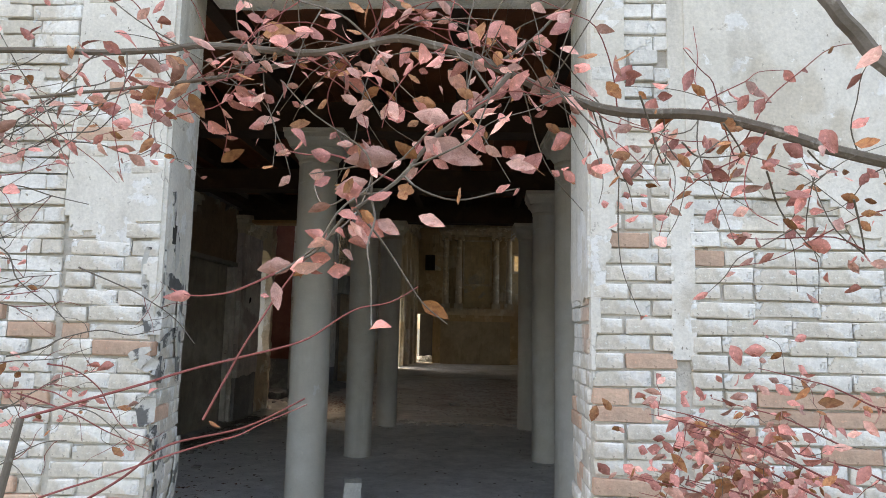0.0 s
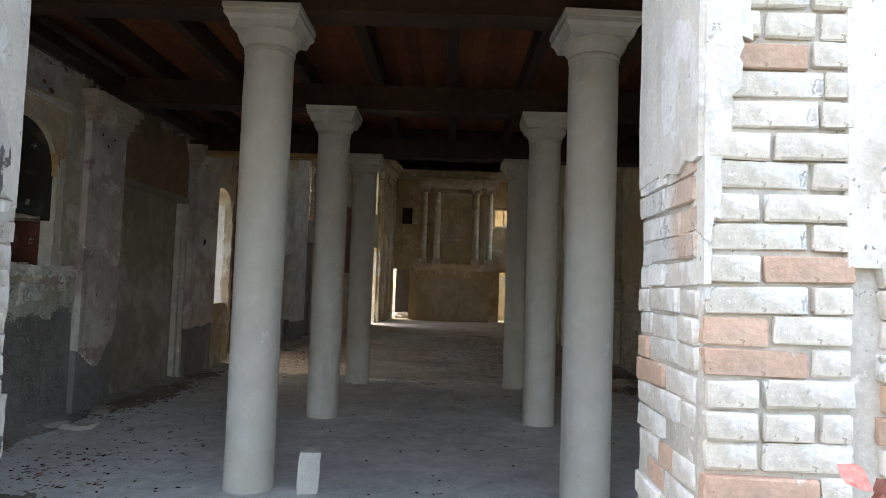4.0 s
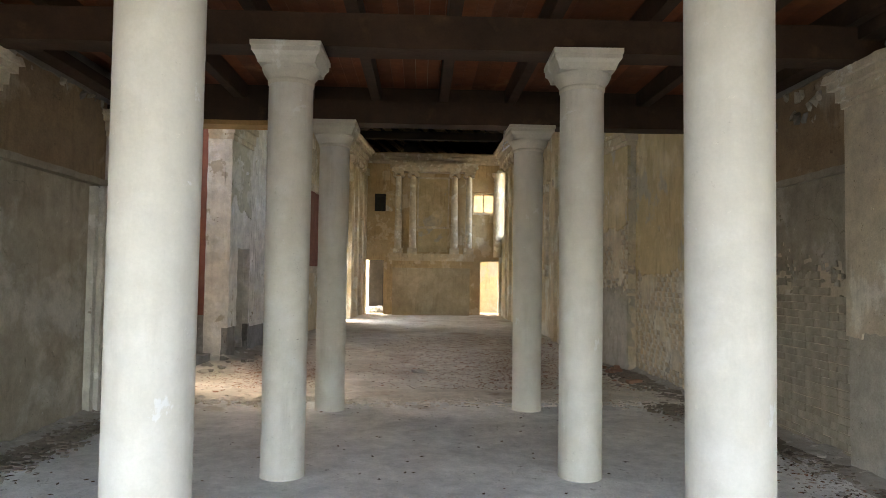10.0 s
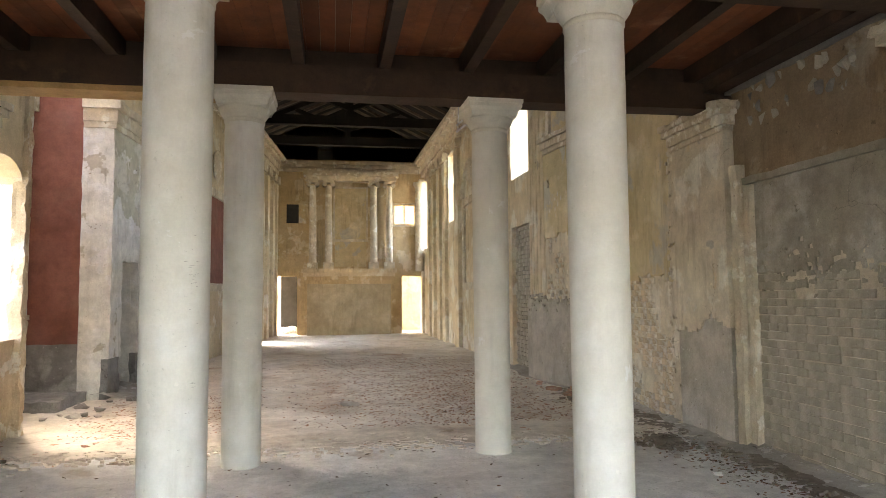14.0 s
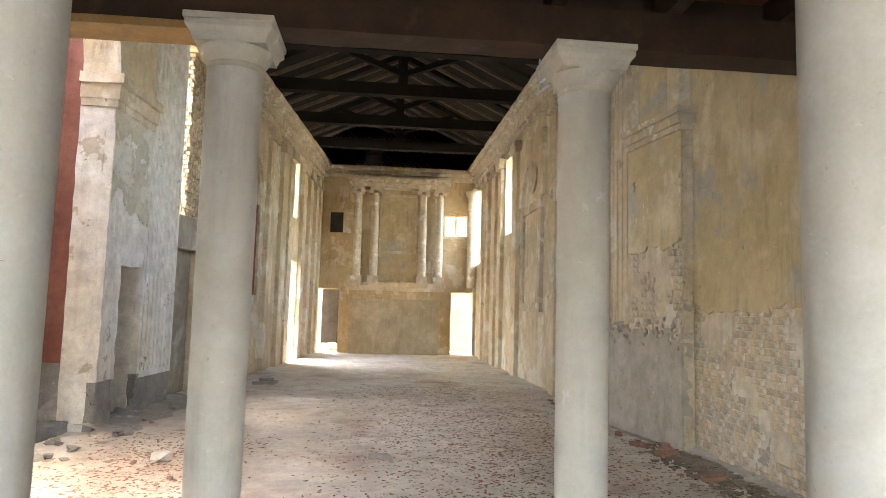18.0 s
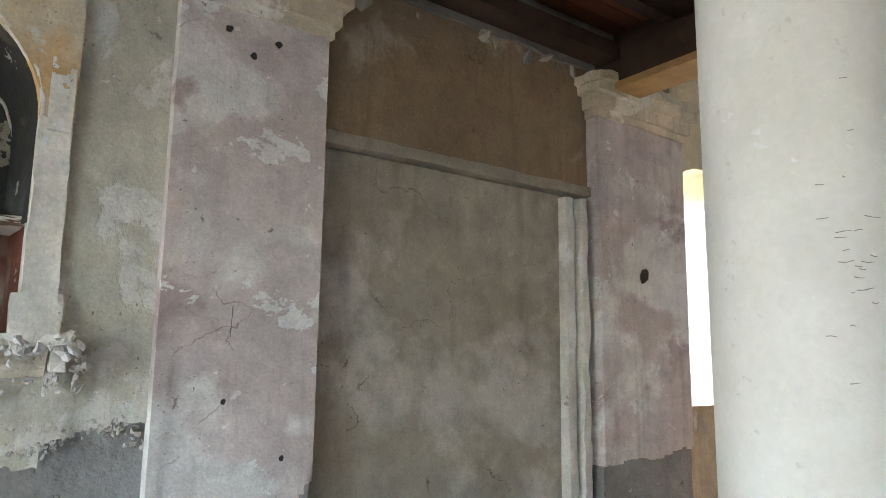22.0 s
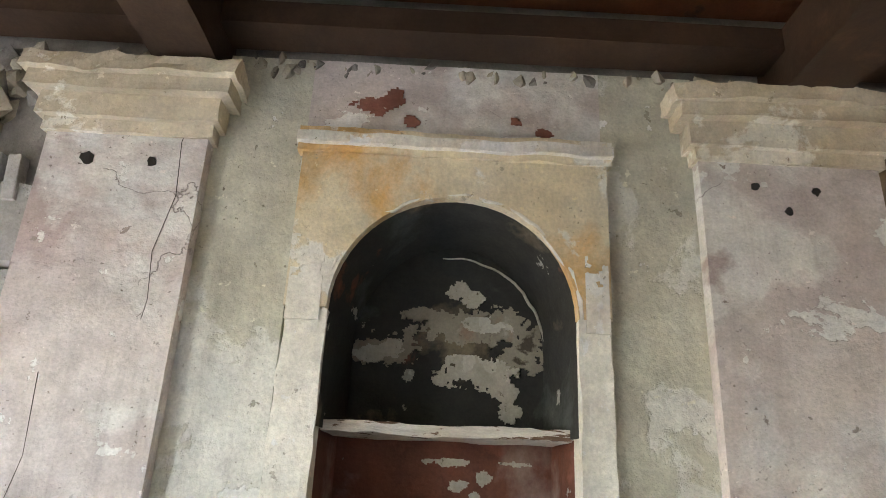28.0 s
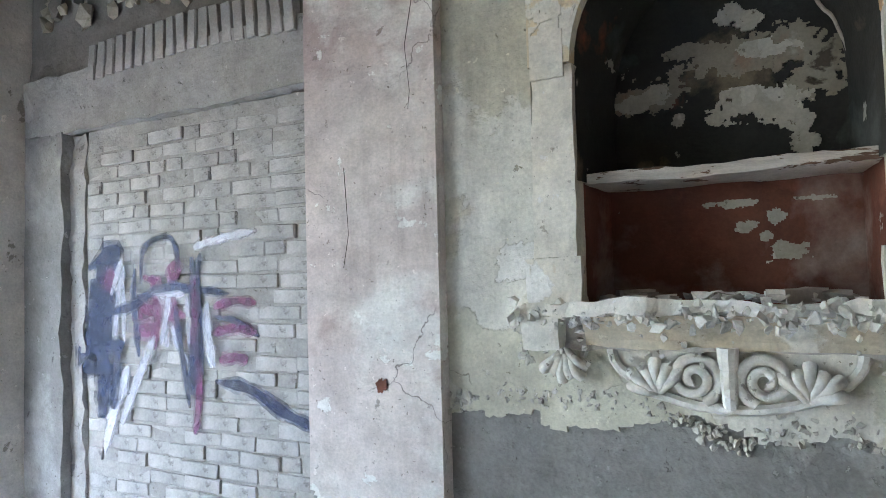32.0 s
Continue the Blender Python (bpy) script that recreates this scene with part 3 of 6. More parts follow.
# ---- front wall (the entrance side) ----
FY = -3.33
front = thing("wall_front", "limewashed brick front wall with open doorways", kind="structure")
for a, b, skew in ((-5.0, -3.88, 0), (-2.35, -1.41, 0.2), (0.495, 1.98, 0), (3.45, 4.3, 0)):
    bm = slab(a, b, FY + 0.012, FY + 0.5, -0.05, 3.82, 0.06, 0.014)
    for v in bm.verts:
        if v.co.x > -1.6:
            v.co.x -= skew * (v.co.y - FY)
    part("pier", bm, M["mortar"], front)
part("wall_above", slab(-5.0, 4.3, FY + 0.05, FY + 0.5, 3.82, 8.2, 0.5), M["brick_white"], front)


# Door heads out of view, added low to keep light off the upper walls.
for a, b, z in ((-3.88, -2.35, 2.60), (-1.41, 0.495, 3.40), (1.98, 3.45, 2.60)):
    part("door_head", slab(a, b, FY + 0.02, FY + 0.48, z, 3.82, 0.12, 0.012), M["brick_white"], front)


def on_front(u, z, out):
    return pose(u, FY + 0.04 - out, z)


def jamb_left(u, z, out):
    return pose(-1.405 - 0.2 * (u - FY) - 0.02 + out, u, z, 0, 0, 101)


def jamb_right(u, z, out):
    return pose(0.49 + 0.02 - out, u, z, 0, 0, -90)


def lost(u, z):
    return noise.noise(Vector((u * 1.3, 7, z * 1.3))) > 0.50


def tone(u, z):
    band = 1.27 < z < 1.47 and u > 0
    return [M["brick_white"]] * (2 if band else 8) + [M["brick_red"]] * (2 if band else 1)


for u0, u1, seed, limit, out in ((0.495, 0.85, 3, 70, 0.0), (0.905, 1.98, 6, 130, 0.004), (-1.84, -1.415, 4, 90, 0.0), (-2.35, -1.86, 7, 60, 0.006)):
    brick_field(front, on_front, u0, u1, 0.0, 3.8, [M["brick_white"]], seed=seed, skip=lost, depth=0.07, gap=0.010, limit=limit, pick=tone, course=0.074, sunk=-out - 0.013, uneven=0.7, length=0.27)
for put, seed in ((jamb_left, 5), (jamb_right, 9)):
    brick_field(front, put, FY + 0.03, FY + 0.5, 0.0, 3.8, [M["brick_white"]], seed=seed, depth=0.05, limit=60, gap=0.006, pick=tone, course=0.070, uneven=0.6)


# lime plaster left on the bricks, with ragged edges
def upto(*pts):
    def low(u):
        for (a, za), (b, zb) in zip(pts, pts[1:]):
            if a <= u <= b:
                return za + (zb - za) * (u - a) / (b - a) + 0.10 * noise.noise(Vector((u * 9, 2.5, 1)))
        return pts[-1][1]
    return low


def flat_front(d, u, z):
    return (u, FY - d, z)


for u0, u1, z0, low, bare, seed in ((0.49, 0.64, 1.55, lambda u: 1.5 + (u - 0.49) * 7.0, 0.25, 51.0), (0.83, 0.93, 1.6, None, 0.25, 52.0), (0.90, 1.98, 1.9, upto((0.9, 2.46), (1.0, 2.44), (1.15, 2.38), (1.27, 2.22), (1.5, 2.25), (1.8, 2.1), (2.8, 2.2)), 0.05, 53.0),
                                    (-1.86, -1.415, 1.65, upto((-1.9, 2.15), (-1.72, 2.05), (-1.66, 1.80), (-1.55, 1.74), (-1.4, 1.70)), 0.42, 54.0), (-2.35, -1.86, 2.3, upto((-3.1, 2.3), (-2.3, 2.6), (-1.8, 2.9)), 0.85, 55.0)):
    part("plaster_remnant", coat("", u0, u1, -0.06, 0.011 if u0 != 0.90 else 0.022, z0, 3.8, low, 0.022 if u1 - u0 < 1 else 0.04, bare, seed, 0.005, to=flat_front), M["lime"], front, "remnant of white lime plaster")
part("plaster_remnant", coat("", FY + 0.002, FY + 0.5, -0.05, 0.010, 1.6, 3.8, lambda u: 1.75, 0.03, 0.1, 56.0, 0.004, to=lambda d, u, z: (-1.405 - 0.2 * (u - FY) + d, u, z)), M["lime"], front)
part("plaster_remnant", coat("", FY + 0.002, FY + 0.5, -0.05, 0.010, 1.4, 3.8, lambda u: 1.9, 0.03, 0.15, 57.0, 0.004, to=lambda d, u, z: (0.488 - d, u, z)), M["lime"], front)

M["flake_dim"] = surface("smoked_pale_plaster", (0.30, 0.275, 0.225), (0.21, 0.19, 0.155), [((0.42, 0.395, 0.34), 3.0, 0.40, 0.03), ((0.09, 0.075, 0.06), 6.0, 0.36, 0.02), ((0.30, 0.15, 0.10), 2.0, 0.33, 0.05)], specks=0.8)
M["flake"] = surface("pale_exposed_plaster", (0.47, 0.445, 0.39), (0.36, 0.335, 0.285), [((0.58, 0.56, 0.51), 5.0, 0.40, 0.01), ((0.14, 0.11, 0.09), 7.0, 0.34, 0.01)], specks=0.9)

# ---- side walls of the entrance hall ----
for side in ("left", "right"):
    S = 1 if side == "left" else -1
    wall = thing("wall_" + side, "ruined side wall with pilasters, niche and blocked openings", kind="structure")

    def add(name, u0, u1, d0, d1, z0, z1, mat, label="", cell=0.1, worn=0.010, w=wall, s=side):
        return part(name, side_slab(s, u0, u1, d0, d1, z0, z1, cell, worn, u0), M[mat], w, label)

    # backing and upper wall
    add("backing", -3.3, 0.60, -0.75, -0.14, 0, 3.75, "render_dark", cell=0.4, worn=0)
    add("backing", 2.0, 6.36, -0.75, -0.14, 0, 3.75, "render_dark", cell=0.4, worn=0)
    add("backing", 0.60, 2.0, -0.75, -0.55, 0, 3.75, "render_dark", cell=0.4, worn=0)
    add("rough_top", -3.3, 6.36, -0.75, -0.03, 3.70, 4.3, "mortar_dark", "bare rubble masonry under the ceiling", 0.15, 0.03)
    # niche bay: dark render behind, plaster coats that have fallen at the foot
    def foot(u):
        return 1.13 + 0.10 * noise.noise(Vector((u * 2.3, 3.0, 0.5)))

    add("damp_base", 0.10, 2.35, -0.14, -0.018, 0, 1.50, "render_dark" if side == "left" else "damp", "dark rough render where the plaster fell", 0.07, 0.012)
    for k, (a, b, c, d, mt) in enumerate(((0.15, 0.57, 1.0, 3.70, "plaster"), (1.88, 2.31, 0.9, 3.70, "plaster"), (0.57, 1.88, 3.19, 3.70, "plaster_pink"), (0.57, 1.88, 1.0, 1.53, "plaster"))):
        part("plaster_face", coat(side, a, b, -0.10, 0.0, c, d, foot, 0.018 if side == "left" else 0.04, 0.02, k * 3.3 + S), M[mt], wall)
    # niche frame: head with round arch, jambs, small cornice
    bm = bmesh.new()
    arch_head(bm, side, 0.745, 1.755, 2.515, 3.20, -0.40, 0.045, 24, u0=0.575, u1=1.89)
    part("niche_frame_head", bm, M["ochre_stone" if side == "left" else "plaster_ochre"], wall, "orange-stained stone head of the niche frame")
    rim = [(sx(side, 0, 0.038), 1.25 - 0.515 * math.cos(math.pi * i / 40), 2.515 + 0.515 * math.sin(math.pi * i / 40)) for i in range(41)]
    rim = [Vector(p) + noise.noise_vector(Vector(p) * 14) * 0.016 for p in rim]
    part("arch_rim", tube(rim, 0.006, 0.010, 6), M["jamb"], wall, "worn white plaster edge of the arch")
    for a, b in ((0.58, 0.745), (1.755, 1.885)):
        add("niche_frame_jamb", a, b, -0.16, 0.035, 1.58, 2.515, "jamb" if side == "left" else "plaster_ochre", worn=0.010, cell=0.03)
        if side == "left":
            add("jamb_block", a - 0.03, b + 0.02, 0.0, 0.055, 1.58, 1.76, "jamb", worn=0.010, cell=0.04)
    for z, h, o in ((3.20, 0.03, 0.06), (3.23, 0.05, 0.09), (3.28, 0.03, 0.07)):
        add("frame_cornice", 0.565 - o * 0.2, 1.90 + o * 0.2, 0.0, o, z, z + h, "jamb" if h > 0.04 else "ochre_stone", worn=0.010, cell=0.04)
    for k, (a, b) in enumerate(((0.585, 0.72), (1.785, 1.88))):
        part("plaster_remnant", coat(side, a, b, 0.03, 0.050, 2.46, 2.95, None, 0.012, 0, 70.0 + k, 0.002, lambda u, z: (2.70 - z) * 5.0), M["jamb"], wall)
    # niche hollow: flat back, straight cheeks, barrel vault
    DB = -0.42 if side == "left" else -0.13
    hollow, lower = ("soot", "niche_red") if side == "left" else ("plaster_tan", "plaster_tan")
    arc = [(1.25 - 0.508 * math.cos(math.pi * i / 24), 2.515 + 0.508 * math.sin(math.pi * i / 24)) for i in range(25)]
    bm = bmesh.new()
    for (a, za), (b, zb) in zip(arc, arc[1:]):
        bm.faces.new([bm.verts.new((sx(side, u, d), u, z)) for u, d, z in ((a, -0.006, za - 0.004), (b, -0.006, zb - 0.004), (b + (1.25 - b) * 0.14, DB, zb - 0.07), (a + (1.25 - a) * 0.14, DB, za - 0.07))])
    for u, v in ((0.745, 0.812), (1.755, 1.688)):
        bm.faces.new([bm.verts.new((sx(side, w, d), w, z)) for w, d, z in ((u, -0.006, 2.06), (v, DB, 2.06), (v, DB, 2.45), (u, -0.006, 2.52))])
    bmesh.ops.remove_doubles(bm, verts=bm.verts[:], dist=0.001)
    smooth(part("niche_vault", bm, M[hollow], wall, "black sooty paint on the niche vault" if side == "left" else ""))
    bm = bmesh.new()
    bm.faces.new([bm.verts.new((sx(side, 0, DB), u, z)) for u, z in [(0.72, 2.03)] + [(1.25 + (u - 1.25) * 0.9, z - 0.06) for u, z in arc] + [(1.78, 2.03)]])
    part("niche_back", bm, M[hollow], wall, "black peeling paint on the niche back" if side == "left" else "plain tan plaster in the shallow niche")
    bm = bmesh.new()
    bm.faces.new([bm.verts.new((sx(side, 0, DB + 0.003), u, z)) for u, z in ((0.72, 1.5), (1.78, 1.5), (1.78, 2.06), (0.72, 2.06))])
    part("niche_back_lower", bm, M[lower], wall, "brown-red paint in the foot of the niche" if side == "left" else "")
    for u, v in ((0.745, 0.78), (1.755, 1.72)):
        bm = bmesh.new()
        bm.faces.new([bm.verts.new((sx(side, w, d), w, z)) for w, d, z in ((u, -0.10, 1.5), (v, DB, 1.5), (v, DB, 2.06), (u, -0.10, 2.06))])
        part("niche_cheek", bm, M[lower], wall)
    def spots(*ell):
        return lambda u, z: max(1 - ((u - a) / w) ** 2 - ((z - b) / h) ** 2 for a, b, w, h in ell) * 0.9 - 0.1

    if side == "left":
      part("bare_flake", coat(side, 0.80, 1.70, DB, DB + 0.005, 2.12, 2.95, None, 0.007, 0, 4.0, 0.001, spots((1.42, 2.57, 0.32, 0.085), (1.12, 2.62, 0.10, 0.03), (0.95, 2.45, 0.17, 0.085), (1.60, 2.45, 0.10, 0.09))), M["flake_dim"], wall, "smoke-stained plaster under the peeled paint")
      part("bare_flake", coat(side, 0.80, 1.70, DB, DB + 0.009, 2.12, 2.95, None, 0.006, 0, 5.0, 0.001, spots((1.28, 2.745, 0.055, 0.045), (1.35, 2.70, 0.055, 0.04), (1.40, 2.355, 0.19, 0.075), (1.33, 2.41, 0.10, 0.03), (1.50, 2.29, 0.07, 0.06), (1.53, 2.19, 0.05, 0.055), (0.90, 2.42, 0.07, 0.045), (1.00, 2.45, 0.06, 0.05), (1.075, 2.34, 0.025, 0.035), (1.45, 2.58, 0.12, 0.04))), M["flake"], wall, "pale plaster bared where the black paint peeled")
      part("bare_flake", coat(side, 0.80, 1.70, DB, DB + 0.010, 1.60, 2.03, None, 0.006, 0, 6.0, 0.001, spots((1.26, 1.965, 0.10, 0.017), (1.31, 1.87, 0.045, 0.025), (1.43, 1.91, 0.04, 0.035), (1.39, 1.83, 0.025, 0.02), (1.47, 1.76, 0.08, 0.05), (1.55, 1.97, 0.09, 0.01))), M["flake"], wall)
      arcline = [Vector((sx(side, 0, DB + 0.02), 1.25 + 0.445 * math.cos(radians(a)), 2.455 + 0.445 * math.sin(radians(a)))) for a in range(8, 100, 4)]
      part("vault_edge", tube([p + noise.noise_vector(p * 15) * 0.012 for p in arcline], 0.010, 0.004, 6), M["flake"], wall, "pale worn edge of the niche vault")
      part("niche_shelf", side_slab(side, 0.75, 1.75, DB, -0.10, 2.050, 2.095, 0.035, 0.010, 5.0), M["shelf_wood"], wall, "worn whitewashed plank shelf")
    add("niche_floor", 0.70, 1.78, -0.56, -0.02, 1.50, 1.56, "rubble", worn=0.006)
    # sill and its mouldings
    add("sill_slab", 0.54, 1.95, -0.05, 0.165, 1.545, 1.588, "jamb", "broken white sill slab", worn=0.035, cell=0.035)
    add("sill_core", 0.58, 1.92, -0.05, 0.055, 1.42, 1.548, "rubble", worn=0.022, cell=0.035)
    for k, (a, b, o, base) in enumerate(((0.78, 1.86, 0.155, 1.425), (0.56, 0.70, 0.15, 1.42), (1.87, 1.93, 0.12, 1.44))):
        bm = slab(0.0, o, a, b, base, 1.545, 0.03, 0.006 if k == 0 else 0.014)
        for v in bm.verts:
            v.co.x = sx(side, v.co.y, v.co.x * (0.40 + 0.60 * max(0.0, (v.co.z - base) / 0.12) ** 1.6 if k == 0 else 1.0))
        part("sill_moulding", bm, M["stone" if k == 0 else "jamb"], wall, "smooth beige cove under the sill" if k == 0 else "")
    rnd = random.Random(61)
    rubble, lip = bmesh.new(), bmesh.new()

    def lumps(target, u, d, z, r):
        c = chunk(r, rnd.randrange(10 ** 6), 0.9)
        turn = Euler((rnd.uniform(0, 6), rnd.uniform(0, 6), rnd.uniform(0, 6))).to_matrix()
        got = {v: target.verts.new(Vector((sx(side, u, d), u, z)) + turn @ (v.co - Vector((0, 0, r * 0.4)))) for v in c.verts}
        for f in c.faces:
            target.faces.new([got[v] for v in f.verts])
        c.free()

    for k in range(260 if side == "left" else 60):
        u = rnd.uniform(0.52, 1.97)
        lumps(rubble, u, 0.150 + rnd.gauss(0, 0.025), 1.54 + rnd.gauss(0, 0.022), rnd.choice((0.010, 0.014, 0.018, 0.022, 0.03)))
    for k in range(150 if side == "left" else 30):
        u = rnd.choice((rnd.uniform(0.50, 0.80), rnd.uniform(1.78, 2.02), rnd.uniform(0.55, 1.95)))
        lumps(rubble, u, 0.05 + rnd.gauss(0, 0.03), rnd.uniform(1.36, 1.54), rnd.uniform(0.008, 0.024))
    for k in range(420 if side == "left" else 150):
        u = rnd.uniform(0.16, 2.30)
        lumps(lip, u, -0.006 + rnd.gauss(0, 0.006), foot(u) + 0.13 * noise.noise(Vector((u * 3, 2.0, foot(u) * 2))) + rnd.gauss(0.0, 0.022), rnd.uniform(0.006, 0.020))
    part("broken_sill_edge", rubble, M["white_stone"], wall, "crumbling white edge of the sill")
    part("broken_plaster_edge", lip, M["chipped"], wall, "chipped pale lip of the fallen plaster")
    # pilasters with caps
    for u0, u1, z1, mat in ((-0.52, 0.17, 3.22, "plaster_pink"), (2.285, 3.07, 3.24, "plaster_pink"), (5.30, 6.36, 3.3, "plaster_pink")):
        add("pilaster_core", u0 + 0.006, u1 - 0.006, -0.14, 0.05, 0, z1, "render_dark" if side == "left" else "damp", worn=0.006, cell=0.07)
        part("pilaster_face", coat(side, u0, u1, -0.10, 0.07, 0.3, z1, lambda u: (0.72 if side == "left" else 1.2) + 0.25 * noise.noise(Vector((u * 1.7, 8.0, S))), 0.02 if side == "left" else 0.04, 0.03, u0), M[mat if side == "left" else "plaster_tan"], wall)
        for k, (h0, h1, o) in enumerate(((0, 0.06, 0.02), (0.06, 0.17, 0.05), (0.17, 0.24, 0.10), (0.24, 0.32, 0.13))):
            add("pilaster_cap", u0 - o * 0.9, u1 + o * 0.9, -0.14, 0.07 + o, z1 + h0, z1 + h1, "stone", worn=0.010 if k < 3 else 0.026, cell=0.045)
    # blocked opening towards the nave
    inner = "plaster_dim"
    if side == "left":
        add("blocked_panel", 3.14, 5.22, -0.14, -0.10, 0, 2.68, inner, "smooth grey-brown render over a blocked opening", worn=0.004)
        add("panel_edge", 5.04, 5.12, -0.14, -0.02, 0, 2.66, "white_stone", worn=0.012, cell=0.05)
        add("panel_edge", 5.15, 5.22, -0.14, 0.02, 0, 2.66, "white_stone", worn=0.014, cell=0.05)
    else:
        part("mortar_bed", side_slab(side, 3.06, 5.02, -0.16, -0.082, 0, 2.69, 0.05, 0.006), M["plaster_tan"], wall)
        add("panel_edge", 5.0, 5.10, -0.14, 0.0, 0, 2.68, "stone", worn=0.014, cell=0.05)
        add("panel_edge", 5.12, 5.24, -0.14, 0.05, 0, 2.9, "stone", worn=0.014, cell=0.05)
    add("panel_lintel", 3.08, 5.30, -0.14, -0.015, 2.69, 2.76, inner, worn=0.010, cell=0.06)
    add("panel_above", 3.08, 5.30, -0.14, -0.05, 2.76, 3.72, "brown_render", worn=0.006)
    # brick panel by the entrance
    add("panel_above", -2.9, -0.55, -0.14, 0.0, 2.64, 3.0, "mortar_grey", worn=0.02)
    add("panel_above", -2.9, -0.55, -0.14, -0.04, 3.0, 3.72, "mortar_dark", worn=0.03)
    add("panel_jamb", -3.325, -2.45, -0.14, 0.0, 0, 2.64, "render_dark", worn=0.02)
    add("panel_jamb_inner", -2.45, -2.32, -0.14, -0.06, 0, 2.64, "mortar_grey", worn=0.03, cell=0.06)
    part("mortar_bed", side_slab(side, -2.32, -0.5, -0.16, -0.079, 0, 2.64, 0.05, 0.008), M["mortar_grey"], wall)
    brick_field(wall, on_side(side), -2.30, -0.55, 0.0, 2.62, [M["brick_grey"]], seed=8, sunk=0.10, limit=300, length=0.27, course=0.083)
    if side == "right":
        brick_field(wall, on_side(side), 3.15, 5.0, 0.0, 2.66, [M["brick_dim"]], uneven=0.35, seed=9, sunk=0.095, limit=300, length=0.27, course=0.08, gap=0.007, skip=lambda u, z: z > 1.75 + 0.7 * noise.noise(Vector((u * 1.3, 6, z * 1.3))))
        part("panel_skin", coat(side, 3.1, 5.02, -0.12, -0.064, 0.3, 2.69, None, 0.04, 0, 87.0, 0.004, lambda u, z: (z - 1.75) * 2.2), M["plaster_dim"], wall, "thin brown render over the bricked-up opening")

# ---- nave and crossing walls ----
nl = thing("wall_nave_left", "tall nave wall with red recess, pilasters and openings", kind="structure")
nr = thing("wall_nave_right", "tall nave wall with ochre plaster, brick patches and windows", kind="structure")


def nave(side, name, u0, u1, d0, d1, z0, z1, mat, label="", cell=0.2, worn=0.012):
    return part(name, side_slab(side, u0, u1, d0, d1, z0, z1, cell, worn, u0 * 3 + z0), M[mat], nl if side == "left" else nr, label)


# left: wall strips with real openings
nave("left", "low_wall", 6.36, 7.25, -0.6, -0.05, 0, 1.10, "brick_warm", worn=0.03)
nave("left", "brick_stub", 6.36, 6.55, -0.5, -0.08, 1.10, 2.35, "brick_warm", "ragged stub of brickwork in the breach", cell=0.06, worn=0.035)
nave("left", "wall_strip", 6.36, 10.0, -0.6, -0.02, 6.3, 7.0, "plaster_nave")
bm = bmesh.new()
arch_head(bm, "left", 6.36, 7.25, 2.90, 6.3, -0.6, -0.02, 10, rise=0.26, u0=6.36, u1=7.25)
part("breach_head", bm, M["plaster_nave"], nl)
nave("left", "thin_pier", 7.24, 7.38, -0.12, 0.02, 0, 6.3, "brick_warm", "narrow ragged brick pier", cell=0.05, worn=0.03)
bm = bmesh.new()
arch_head(bm, "left", 7.38, 10.0, 4.68, 6.3, -0.34, 0.10, 24, u0=7.38, u1=10.0)
part("chapel_arch", bm, M["plaster_nave"], nl, "plain plaster arch of the side chapel")
bm = bmesh.new()
for k in range(14):
    a0, a1 = radians(6.4 * k), radians(6.4 * (k + 1))
    hexa(bm, [(sx("left", 9.0, d), 8.69 + r * math.cos(a), 4.68 + r * math.sin(a)) for a in (a0, a1) for r, d in ((1.318, 0.09), (1.56, 0.09), (1.56, 0.135), (1.318, 0.135))])
part("archivolt", bm, M["stone"], nl, "moulded plaster band round the chapel arch")
CX = -5.45
# Side wall added in white lime to pass for bright outdoors in the breach.
nave("left", "chapel_side", 7.27, 7.38, -2.6, -0.12, 0, 6.2, "lime")
part("chapel_back", slab(CX - 0.3, CX, 7.3, 10.4, 0, 6.2, 0.2, 0.008), M["plaster_nave"], nl)
part("chapel_back_foot", slab(CX - 0.3, CX + 0.03, 7.4, 10.15, 0, 1.25, 0.1, 0.02), M["render_dark"], nl)
part("chapel_red_wall", slab(CX, -4.50, 10.17, 10.45, 0.85, 6.2, 0.15, 0.006), M["red_wall"], nl, "dull red plaster on the chapel wall")
part("chapel_red_foot", slab(CX, -4.50, 10.15, 10.45, 0, 0.85, 0.12, 0.015), M["render_dark"], nl)
part("chapel_step", slab(CX, -4.40, 8.9, 10.05, 0, 0.14, 0.08, 0.04), M["render_dark"], nl, "broken low step")
# Chapel roof out of view, left open in the middle to let skylight in.
for a, b in ((7.4, 7.8), (9.9, 10.45)):
    part("chapel_vault", slab(CX - 0.3, -4.3, a, b, 6.2, 6.3, 0.2, 0.05), M["plaster_dim"], nl, "unseen strip of chapel roof beside a gap that lets skylight in")
part("panel_field", slab(CX, CX + 0.02, 9.35, 9.98, 2.1, 4.36, 0.2, 0.0), M["plaster_dim"], nl)
for ya, yb2, za, zb in ((9.15, 9.36, 1.95, 4.4), (9.97, 10.06, 1.95, 4.4), (9.15, 10.06, 4.36, 4.52), (9.15, 10.06, 1.95, 2.1)):
    part("panel_frame", slab(CX, CX + 0.09, ya, yb2, za, zb, 0.1, 0.008), M["stone"], nl)
part("panel_cornice", slab(CX, CX + 0.2, 9.0, 10.14, 4.52, 4.76, 0.1, 0.012), M["stone"], nl)
part("panel_crest", slab(CX, CX + 0.1, 9.2, 9.95, 4.76, 5.35, 0.1, 0.06), M["stone"], nl, "broken stucco crest")
part("panel_pilaster", slab(CX, CX + 0.12, 10.02, 10.15, 0.2, 4.52, 0.1, 0.012), M["white_stone"], nl)
